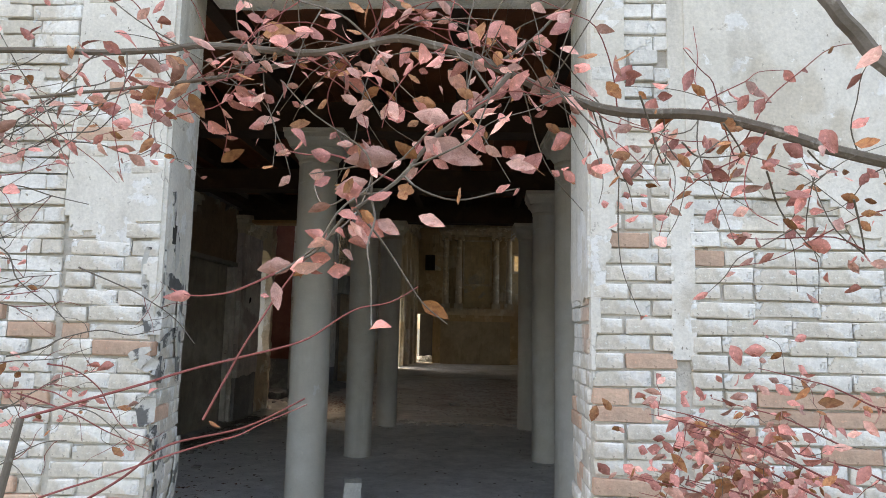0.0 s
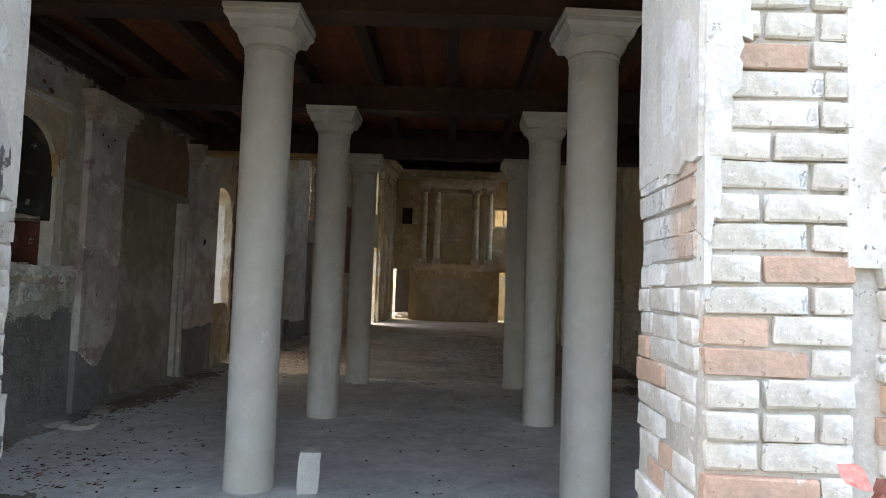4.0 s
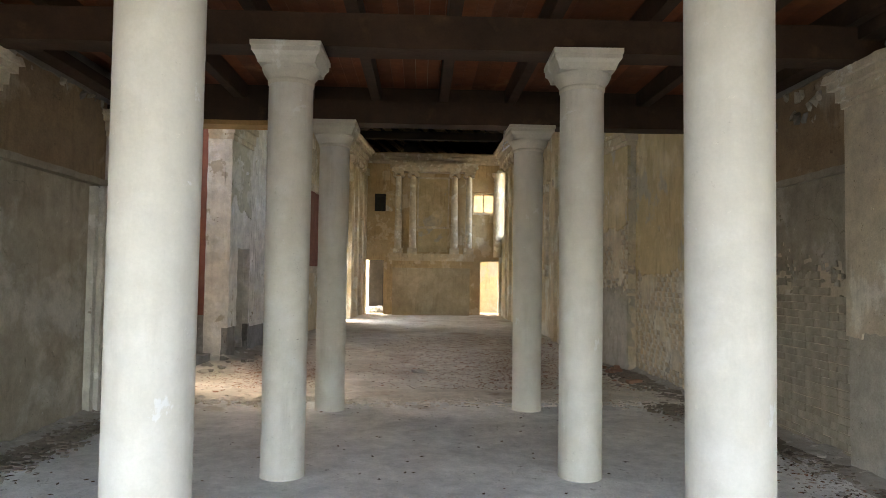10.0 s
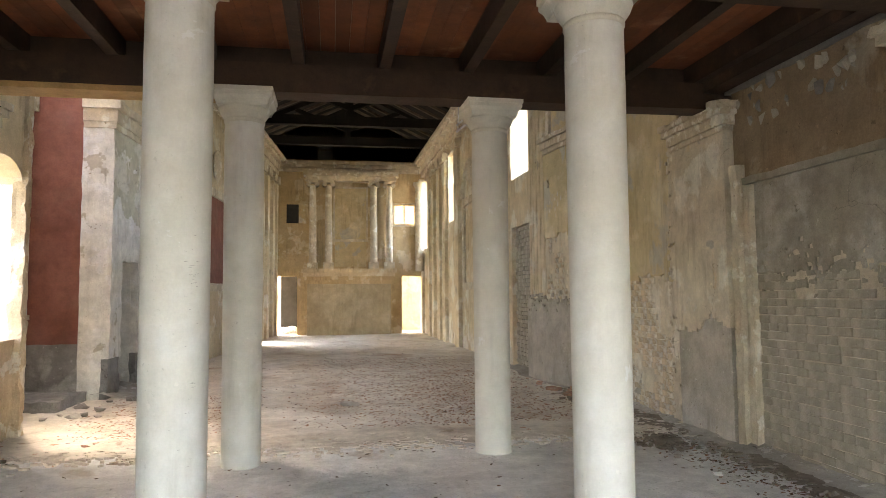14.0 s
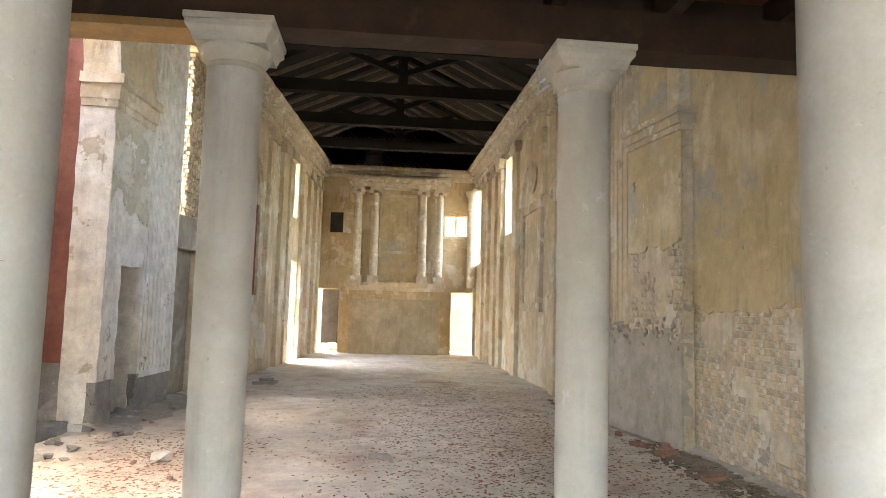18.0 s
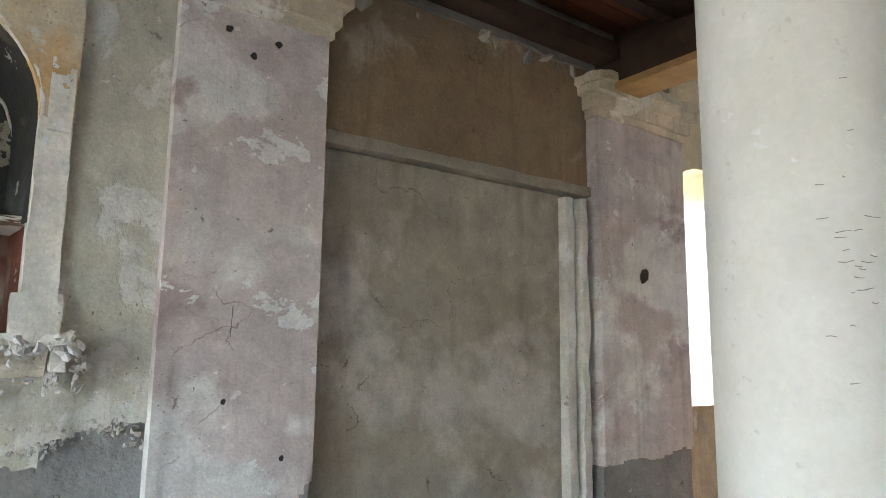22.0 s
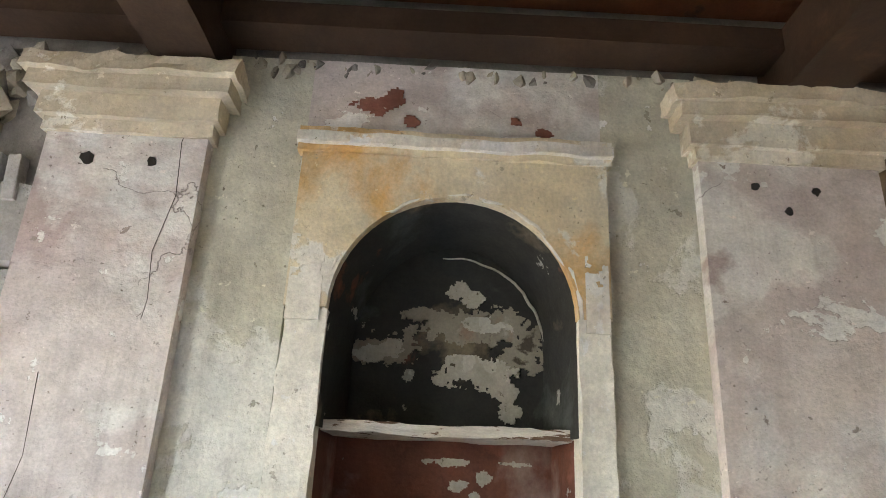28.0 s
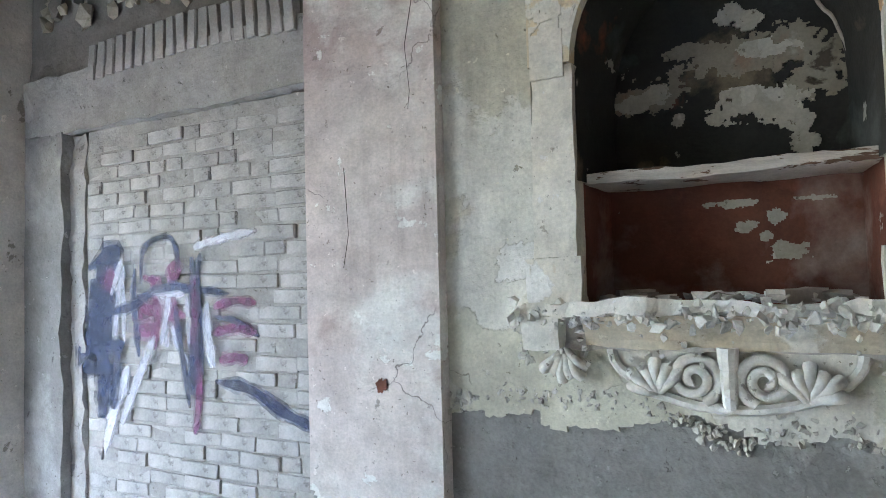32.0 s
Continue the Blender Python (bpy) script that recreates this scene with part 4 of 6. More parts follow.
part("panel_ledge", slab(CX, CX + 0.16, 9.0, 10.14, 1.24, 1.32, 0.08, 0.014), M["stone"], nl, "broken ledge of the altar frame")
for a, b, z in ((10.0, 10.5, 0), (10.5, 11.2, 2.17), (11.2, 12.5, 0)):
    nave("left", "wall_strip", a, b, -0.34, 0.0, z, 7.0, "plaster_white")
for a, b, z in ((10.0, 10.5, 0.62), (10.5, 11.2, 2.17), (11.2, 11.28, 0.62)):
    nave("left", "jamb_pilaster", a, b, 0.0, 0.12, z, 4.25, "plaster_white", cell=0.08, worn=0.016)
for a, b in ((10.0, 10.49), (11.2, 11.28)):
    nave("left", "jamb_foot", a, b, 0.0, 0.105, 0, 0.62, "render_dark", cell=0.08, worn=0.02)
part("plaster_remnant", coat("left", 10.01, 11.24, 0.11, 0.128, 1.0, 4.25, lambda u: 2.9 + 1.2 * noise.noise(Vector((u * 1.4, 3, 7))), 0.035, 0.55, 81.0), M["plaster"], nl, "grey plaster skin left on the white coat")
nave("left", "slot_back", 10.4, 11.3, -0.45, -0.34, 0, 2.4, "render_dark")
for h0, h1, o in ((0, 0.10, 0.03), (0.10, 0.30, 0.06), (0.30, 0.43, 0.12)):
    nave("left", "impost", 10.0 - o, 11.26, -0.33, 0.12 + o, 4.25 + h0, 4.25 + h1, "stone", cell=0.08)
nave("left", "arch_pier", 10.0, 11.26, 0.0, 0.10, 4.68, 6.6, "plaster_nave")


def fluted(side, u0, u1, z0, z1, n, mat, parent):
    bm = bmesh.new()
    side_box(bm, side, u0, u1, 0.0, 0.10, z0, z1)
    w = (u1 - u0) / n
    for i in range(n):
        side_box(bm, side, u0 + i * w + w * 0.18, u0 + (i + 1) * w - w * 0.18, 0.10, 0.112, z0 + 0.1, z1 - 0.1)
    part("fluted_pilaster", bm, M[mat], parent, "fluted plaster pilaster")


fluted("left", 11.30, 12.48, 0.55, 6.4, 8, "plaster_white", nl)
nave("left", "pilaster_foot", 11.30, 12.48, 0.0, 0.09, 0, 0.56, "render_dark", cell=0.08, worn=0.02)
# tall window with a bare brick reveal over a blocked door
nave("left", "window_apron", 12.5, 14.2, -0.6, -0.03, 2.65, 3.22, "plaster_dim", "grey block under the tall window", worn=0.025)
nave("left", "blocked_door", 12.5, 14.2, -0.6, -0.30, 0, 2.65, "plaster_dim")
nave("left", "wall_strip", 14.2, 15.1, -0.6, 0.0, 0, 7.0, "plaster_nave")
nave("left", "wall_strip", 12.5, 14.2, -0.6, 0.0, 6.28, 7.0, "plaster_nave", worn=0.03)
nave("left", "wall_strip", 15.1, 21.1, -0.6, 0.0, 2.62, 7.0, "plaster_nave")
nave("left", "infill_bed", 13.22, 14.2, -0.42, -0.13, 3.22, 6.28, "mortar_dark", cell=0.1, worn=0.01)
brick_field(nl, lambda u, z, out: pose(sx("left", u, -0.13 + out), u, z, 0, 0, -87), 13.2, 14.2, 3.22, 6.28, [M["brick_warm"]], seed=24, depth=0.07, length=0.27, course=0.08, gap=0.012, limit=170, uneven=1.4)
brick_field(nl, lambda u, z, out: pose(u, 13.215 - out, z), -4.36, -4.06, 3.22, 6.28, [M["brick_warm"]], seed=26, depth=0.10, length=0.25, course=0.08, gap=0.014, limit=80, uneven=3.5)
brick_field(nl, lambda u, z, out: pose(-4.34 + 0.05 * out, u, z, 0, 0, -90), 12.52, 13.3, 0.02, 2.6, [M["brick_grey"]], seed=25, depth=0.05, length=0.27, course=0.08, limit=90, sunk=0.0, skip=lambda u, z: noise.noise(Vector((u * 1.2, 5, z * 1.1))) > -0.05)
nave("left", "wall_strip", 15.1, 21.1, -0.6, 0.0, 0, 2.62, "plaster_nave")
nave("left", "wall_strip", 21.1, 22.3, -0.6, 0.0, 3.05, 4.4, "plaster_nave")
nave("left", "wall_strip", 21.1, 21.5, -0.6, 0.0, 4.4, 6.3, "plaster_nave")
nave("left", "wall_strip", 22.1, 22.3, -0.6, 0.0, 4.4, 6.3, "plaster_nave")
nave("left", "wall_strip", 21.1, 22.3, -0.6, 0.0, 6.3, 7.0, "plaster_nave")
nave("left", "wall_strip", 22.3, 26.4, -0.6, 0.0, 0, 7.0, "plaster_nave")
# right
nave("right", "wall_strip", 6.36, 9.2, -0.6, -0.028, 0, 7.0, "plaster_tan", worn=0.01, cell=0.1)
part("plaster_face", coat("right", 6.36, 9.25, -0.06, 0.0, 0.0, 6.9, lambda u: 1.75 + 0.5 * noise.noise(Vector((u * 0.9, 2, 5))), 0.07, 0.12, 31.0), M["plaster_yellow"], nr, "stained ochre plaster with fallen patches")
brick_field(nr, on_side("right"), 6.4, 9.2, 0.02, 2.5, [M["brick_warm"]], seed=21, sunk=0.048, depth=0.06, length=0.27, course=0.08, gap=0.008, limit=300, skip=lambda u, z: noise.noise(Vector((u * 1.1, 3, z * 1.4))) > 0.18)
nave("right", "wall_strip", 9.2, 11.35, -0.6, 0.0, 0, 7.0, "plaster_yellow")
part("quoin_edge", coat("right", 6.37, 6.62, -0.02, 0.035, 0.0, 3.55, None, 0.03, 0.05, 83.0, 0.006, lambda u, z: 0.9 - abs(u - 6.46) * 9), M["plaster_tan"], nr, "ragged pale edge of a lost wall coat")
nave("right", "wall_strip", 11.35, 12.9, -0.6, 0.0, 3.0, 4.05, "plaster_nave")
nave("right", "wall_strip", 11.35, 12.9, -0.6, 0.0, 6.2, 7.0, "plaster_nave")
nave("right", "blocked_door", 11.35, 12.9, -0.6, -0.12, 0, 3.0, "mortar_dark")
nave("right", "wall_strip", 12.9, 19.3, -0.6, 0.0, 0, 7.0, "plaster_nave")
nave("right", "wall_strip", 19.3, 20.3, -0.6, 0.0, 0, 3.9, "plaster_nave")
nave("right", "wall_strip", 19.3, 20.3, -0.6, 0.0, 6.15, 7.0, "plaster_nave")
nave("right", "wall_strip", 20.3, 24.2, -0.6, 0.0, 0, 7.0, "plaster_nave")
nave("right", "wall_strip", 24.2, 25.6, -0.6, 0.0, 0, 3.4, "plaster_nave")
nave("right", "wall_strip", 24.2, 25.6, -0.6, 0.0, 6.2, 7.0, "plaster_nave")
nave("right", "wall_strip", 25.6, 26.4, -0.6, 0.0, 0, 7.0, "plaster_nave")
nave("right", "pier", 9.1, 10.45, 0.0, 0.136, 0, 4.1, "plaster_tan", cell=0.1)
part("pier_face", coat("right", 9.1, 10.45, 0.1, 0.16, 0.0, 4.1, lambda u: 2.6, 0.07, 0.25, 37.0), M["plaster_yellow"], nr)
part("pier_foot", coat("right", 9.1, 11.3, 0.02, 0.165, 0.0, 2.2, None, 0.045, 0, 39.0, 0.004, lambda u, z: (1.45 - z) * 3.5), M["damp"], nr, "dark damp render at the pier foot")
brick_field(nr, lambda u, z, out: pose(sx("right", u, 0.12 + out), u, z, 0, 0, 90), 9.12, 10.43, 1.3, 3.4, [M["brick_warm"]], seed=22, depth=0.05, length=0.22, course=0.09, gap=0.008, limit=160, skip=lambda u, z: noise.noise(Vector((u * 1.6, 9, z * 1.4))) > 0.12)
brick_field(nr, on_side("right"), 11.36, 12.88, 0.02, 2.98, [M["brick_dim"]], seed=23, sunk=0.11, depth=0.06, length=0.27, course=0.085, limit=250)
for h0, h1, o in ((0, 0.08, 0.03), (0.08, 0.2, 0.07), (0.2, 0.28, 0.12)):
    nave("right", "impost", 9.1 - o, 10.45, 0.0, 0.16 + o, 4.1 + h0, 4.1 + h1, "stone", cell=0.12)
nave("right", "arch_band", 9.15, 9.45, 0.0, 0.14, 4.38, 6.9, "plaster_nave")
nave("right", "wall_fill", 10.45, 11.33, 0.0, 0.06, 0, 7.0, "plaster_tan")
fluted("right", 10.55, 11.30, 1.43, 6.6, 5, "plaster_nave", nr)

for side, spots in (("left", ((15.12, 15.46), (18.2, 18.75), (19.6, 20.2), (20.5, 21.0), (22.4, 22.9), (23.5, 23.9), (24.6, 25.0), (25.4, 25.8))), ("right", ((13.4, 14.0), (14.4, 14.8), (18.2, 18.8), (20.4, 20.9), (21.4, 21.9), (22.7, 23.1), (23.7, 24.1), (25.6, 26.0)))):
    for a, b in spots:
        nave(side, "pilaster", a, b, 0.0, 0.12, 0, 5.95, "plaster_nave", cell=0.15)
        nave(side, "pilaster_capital", a - 0.06, b + 0.06, 0.0, 0.2, 5.95, 6.25, "stone", cell=0.12, worn=0.03)
    for z0, z1, o in ((6.35, 6.5, 0.12), (6.5, 6.75, 0.18), (6.75, 6.86, 0.32), (6.86, 7.0, 0.42)):
        nave(side, "cornice", 11.3, 26.2, 0.0, o, z0, z1, "stone", cell=0.3, worn=0.02)
    # framed altar panel with round head
    P = nl if side == "left" else nr
    bm = bmesh.new()
    arch_head(bm, side, 15.7, 17.7, 4.35, 5.9, 0.0, 0.10, 20, u0=15.5, u1=17.9)
    part("arch_panel", bm, M["plaster_nave"], P)
    nave(side, "panel_field", 15.9, 17.5, 0.0, 0.03, 1.9, 4.1, "red_wall" if side == "left" else "plaster_nave")
    for a, b, c, d in ((15.7, 15.9, 1.7, 4.3), (17.5, 17.7, 1.7, 4.3), (15.7, 17.7, 4.1, 4.3), (15.7, 17.7, 1.7, 1.9)):
        nave(side, "panel_frame", a, b, 0.0, 0.09, c, d, "stone")
    bm = lathe([(0.02, 0.0), (0.30, 0.0), (0.36, 0.05), (0.30, 0.08), (0.2, 0.03), (0.02, 0.06)], 20)
    for v in bm.verts:
        v.co = Vector((sx(side, 16.7 + v.co.x, v.co.z), 16.7 + v.co.x, 5.0 + v.co.y * 1.3))
    part("medallion", bm, M["stone"], P, "weathered oval stucco medallion")

# ---- far wall with the altar ----
fw = thing("wall_far", "end wall with two doorways, a window and a hole", kind="structure")
YF = 25.75
for x0, x1, z0, z1 in ((-4.6, -2.88, 0, 8.6), (-2.88, -2.02, 2.33, 8.6), (-2.02, 2.14, 0, 4.4), (-2.02, 1.80, 4.4, 8.6), (1.80, 2.75, 5.32, 8.6), (2.14, 2.96, 2.32, 4.4), (2.96, 4.4, 0, 8.6), (2.75, 2.96, 4.4, 8.6)):
    part("wall_strip", slab(x0, x1, YF, YF + 0.55, z0, z1, 0.3, 0.0), M["plaster_far"], fw)
# No recess is cut here; a flat dark panel paints its shade.
part("socket", slab(-2.45, -1.98, YF - 0.012, YF, 4.43, 5.18, 0.2, 0), M["dark"], fw, "flat dark panel painted as the shade of a square recess")
part("patch", slab(-1.97, -1.68, YF - 0.03, YF, 4.43, 5.2, 0.2, 0), M["ochre_stone"], fw)
for z0, z1, o in ((6.5, 6.65, 0.1), (6.65, 6.78, 0.2), (6.78, 6.9, 0.3)):
    part("cornice", slab(-2.9, 3.1, YF - o, YF, z0, z1, 0.3, 0.015), M["stone"], fw)
bm = bmesh.new()
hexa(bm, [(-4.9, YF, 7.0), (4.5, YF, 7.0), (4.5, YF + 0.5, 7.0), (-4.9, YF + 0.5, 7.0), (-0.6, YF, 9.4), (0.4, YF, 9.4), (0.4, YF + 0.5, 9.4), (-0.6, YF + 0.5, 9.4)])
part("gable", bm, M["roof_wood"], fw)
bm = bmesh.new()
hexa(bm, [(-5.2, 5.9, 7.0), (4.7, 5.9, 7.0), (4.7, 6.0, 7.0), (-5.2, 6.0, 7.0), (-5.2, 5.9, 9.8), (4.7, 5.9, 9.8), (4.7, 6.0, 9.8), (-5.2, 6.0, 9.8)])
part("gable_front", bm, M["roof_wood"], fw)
# Flat black panels paint the dark of two gable openings; nothing is cut.
for z in (7.02, 7.46):
    part("vent", slab(-1.24, -0.64, YF - 0.02, YF + 0.01, z, z + 0.34, 0.3, 0), M["dark"], fw, "flat black panel painted as the shade of a gable opening")
altar = thing("altar", "ruined stucco altar with four ionic half columns", "altar")
part("pedestal", slab(-1.62, 1.66, YF - 0.40, YF - 0.004, 0, 2.0, 0.2, 0.012), M["plaster_olive"], altar)
for k in range(4):
    o = 0.06 * k
    part("corbel_course", slab(-1.66 - o, 1.70 + o, YF - 0.42 - o, YF - 0.004, 2.0 + 0.15 * k, 2.15 + 0.15 * k, 0.25, 0.012), M["plaster_nave"] if k > 1 else M["plaster_far"], altar)
for x in (-1.42, -0.80, 0.98, 1.60):
    shaft = smooth(part("column", lathe([(0.15, 2.85), (0.15, 3.0), (0.145, 4.4), (0.125, 5.9)], 20, x, YF - 0.30), M["stone"], altar))
    part("column_base", slab(x - 0.20, x + 0.20, YF - 0.52, YF - 0.1, 2.6, 2.85, 0.15, 0.01), M["stone"], shaft)
    bm = slab(x - 0.21, x + 0.21, YF - 0.50, YF - 0.1, 6.0, 6.1, 0.2, 0.004)
    for q in (-1, 1):
        for a in range(10):
            a0, a1 = 2 * math.pi * a / 10, 2 * math.pi * (a + 1) / 10
            p = [(x + q * 0.16 + 0.09 * math.cos(w), yy, 5.95 + 0.09 * math.sin(w)) for w in (a0, a1) for yy in (YF - 0.48, YF - 0.12)]
            bm.faces.new([bm.verts.new(v) for v in (p[0], p[2], p[3], p[1])])
            bm.faces.new([bm.verts.new(v) for v in (p[0], p[2], (x + q * 0.16, YF - 0.48, 5.95))])
    part("ionic_capital", bm, M["stone"], shaft)
part("entablature", slab(-1.70, 1.88, YF - 0.52, YF - 0.004, 6.1, 6.28, 0.2, 0.02), M["stone"], altar)
part("entablature_top", slab(-1.78, 1.96, YF - 0.62, YF - 0.004, 6.28, 6.46, 0.2, 0.03), M["stone"], altar)
part("picture_field", slab(-0.55, 0.70, YF - 0.03, YF - 0.004, 2.7, 5.85, 0.3, 0.0), M["plaster_yellow"], altar)
for x0, x1, z0, z1 in ((-0.62, -0.55, 3.75, 5.9), (0.70, 0.77, 3.75, 5.9), (-0.62, 0.77, 5.85, 5.93), (-0.62, 0.77, 3.70, 3.80)):
    part("picture_frame", slab(x0, x1, YF - 0.08, YF - 0.004, z0, z1, 0.2, 0.01), M["stone"], altar)
smooth(part("side_column", lathe([(0.17, 2.5), (0.17, 5.9), (0.25, 6.0), (0.25, 6.12)], 16, 2.84, YF - 0.2), M["stone"], altar))

win = thing("window_1", "small square window with a pale inner frame", kind="structure")
for x0, x1, z0, z1 in ((1.80, 1.87, 4.4, 5.32), (2.68, 2.75, 4.4, 5.32), (1.87, 2.68, 5.22, 5.32), (1.87, 2.68, 4.4, 4.47), (2.24, 2.30, 4.47, 5.22)):
    part("window_frame", slab(x0, x1, YF + 0.2, YF + 0.32, z0, z1, 0.2, 0.004), M["stone"], win)
part("window_sill", slab(1.78, 2.77, YF - 0.06, YF + 0.2, 4.33, 4.405, 0.15, 0.008), M["stone"], win)

# ---- rooms and yard behind the end wall ----
tagged(part("wall_sacristy", slab(1.2, 4.2, 27.9, 28.1, 0, 6.6, 0.5), M["plaster_yellow"]), "sunlit ochre wall beyond the doorway", kind="structure")
# Unseen slab, added only to cut the skylight on the ochre wall.
tagged(part("ceiling_sacristy", slab(0.9, 4.4, 26.9, 28.2, 3.4, 3.6, 0.5), M["wood_dark"]), "unseen slab added to shade the wall beyond the doorway", kind="structure")
# The wall's near-black colour stands in for an unlit room.
tagged(part("wall_store", slab(-2.74, -0.8, 27.0, 27.2, 0, 4.0, 0.5), M["dark"]), "wall coloured near black for the unlit room beyond the doorway", kind="structure")

# ---- columns of the entrance hall ----
COLS = [(-1.551, 0.06), (0.919, 0.02), (-1.533, 2.79), (0.947, 2.79), (-1.515, 5.49), (0.938, 5.56)]
first = thing("column", "tall round cream column with square capital", "column", "columns of the entrance hall")
prof = [(0.186, 0.0), (0.182, 0.03), (0.180, 0.4), (0.181, 0.9), (0.183, 1.8), (0.186, 2.9), (0.184, 3.24)]
smooth(part("shaft", lathe(prof, 48), M["column"], first), 60)
smooth(part("necking", lathe([(0.184, 3.24), (0.192, 3.25), (0.192, 3.275), (0.188, 3.28), (0.20, 3.30), (0.228, 3.34), (0.244, 3.38), (0.244, 3.385)], 48), M["capital"], first))
bm = bmesh.new()
steps = [(0.232, 3.383), (0.236, 3.40), (0.252, 3.44), (0.272, 3.463), (0.276, 3.47), (0.276, 3.505), (0.286, 3.51), (0.286, 3.55)]
rings = [[bm.verts.new((sxx * h, syy * h, z)) for sxx, syy in ((-1, -1), (1, -1), (1, 1), (-1, 1))] for h, z in steps]
for ra, rb in zip(rings, rings[1:]):
    for i in range(4):
        bm.faces.new((ra[i], ra[(i + 1) % 4], rb[(i + 1) % 4], rb[i]))
bm.faces.new(rings[0][::-1])
bm.faces.new(rings[-1])
part("abacus", bm, M["capital"], first)
first.matrix_basis = pose(COLS[0][0], COLS[0][1], 0)
for k, (x, y) in enumerate(COLS[1:]):
    made = copy_thing(first, pose(x, y, 0, 0, 0, (3, 90, -2, 180, 271)[k]))
    if k == 1:
        rnd = random.Random(19)
        for _ in range(34):
            a, z = radians(rnd.gauss(-141, 11)), rnd.choice((rnd.gauss(1.78, 0.10), rnd.gauss(1.72, 0.05), rnd.uniform(0.5, 2.6)))
            w = rnd.uniform(0.02, 0.14)
            bm = tube([(0.1835 * math.cos(a + w * f), 0.1835 * math.sin(a + w * f), z + rnd.uniform(-0.002, 0.002)) for f in (-0.5, 0, 0.5)], 0.0008, 0.0005, 5)
            part("scratch", bm, M["scratch"], made)

# ---- ceiling of the entrance hall ----
ceil = bmesh.new()
xb = -4.2
k = 0
while xb < 3.5:
    box(ceil, xb, xb + 0.138, -3.3, 6.0, 4.06, 4.09)
    xb += 0.142
tagged(part("ceiling", ceil, M["wood_red"]), "reddish plank ceiling on dark joists", kind="structure")
tagged(part("gallery_floor", one_box(-4.3, 3.6, -3.3, 6.0, 4.09, 4.2), M["plaster_dim"]), "floor of the gallery over the hall", kind="structure")
for y in (0.04, 2.79, 5.53):
    beam = tagged(part("ceiling_beam", slab(-4.35, 3.65, y - 0.14, y + 0.14, 3.555, 3.84, 0.25, 0.006), M["wood_dark"]), "dark stained cross beam resting on the columns", "beam", "cross beams")
tagged(part("fascia_board", slab(-4.2, 3.5, 5.60, 5.66, 3.842, 4.058, 0.4, 0.002), M["wood_dark"]), "dark board closing the gap over the last beam", "board")
xj = -3.55
while xj < 3.4:
    tagged(part("joist", slab(xj - 0.055, xj + 0.055, -3.3, 5.597, 3.84, 4.06, 0.5, 0.003), M["wood_dark"]), "dark stained ceiling joist", "joist", "ceiling joists")
    xj += 0.848
for xa, xb2 in ((-4.18, -3.98), (3.28, 3.48)):
    tagged(part("wall_plate", slab(xa, xb2, -3.3, 6.0, 3.725, 3.84, 0.4, 0.004), M["wood_dark"]), "dark timber wall plate along the side wall", "beam", "wall plates")
tagged(part("wood_plank", slab(-4.2, -1.75, 5.38, 5.68, 3.50, 3.555, 0.3, 0.003), M["wood_light"]), "raw yellow plank under the cross beam", "plank")

wire = thing("hanging_wire", "white cable with a bent bracket hanging from the last beam", "cable")
part("cable", tube(spline([(0.67, 5.70, 3.86), (0.645, 5.71, 3.6), (0.635, 5.72, 3.30)], 5), 0.006, 0.006, 6), M["white_paint"], wire)
for dz in (0.0, 0.07):
    part("bracket", tube([(0.62, 5.72, 3.30 + dz), (0.80, 5.73, 3.45 + dz)], 0.012, 0.012, 6), M["white_paint"], wire)

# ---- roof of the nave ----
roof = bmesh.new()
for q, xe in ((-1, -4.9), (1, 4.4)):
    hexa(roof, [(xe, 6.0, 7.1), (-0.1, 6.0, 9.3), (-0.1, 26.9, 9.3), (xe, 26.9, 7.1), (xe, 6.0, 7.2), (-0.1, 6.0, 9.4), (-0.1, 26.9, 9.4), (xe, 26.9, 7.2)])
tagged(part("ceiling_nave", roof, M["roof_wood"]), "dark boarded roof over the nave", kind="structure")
hexa_top = bmesh.new()
for q, xe in ((-1, -5.2), (1, 4.6)):
    hexa(hexa_top, [(xe, FY, 8.0), (-0.1, FY, 9.6), (-0.1, 6.0, 9.6), (xe, 6.0, 8.0), (xe, FY, 8.1), (-0.1, FY, 9.7), (-0.1, 6.0, 9.7), (xe, 6.0, 8.1)])
tagged(part("ceiling_gallery", hexa_top, M["roof_wood"]), "dark boarded roof over the gallery", kind="structure")
tagged(part("wall_gallery_left", one_box(-4.9, -4.25, FY, 6.36, 4.3, 8.3), M["mortar_dark"]), "bare upper wall", kind="structure")
tagged(part("wall_gallery_right", one_box(3.55, 4.2, FY, 6.36, 4.3, 8.3), M["mortar_dark"]), "bare upper wall", kind="structure")
yb = 8.8
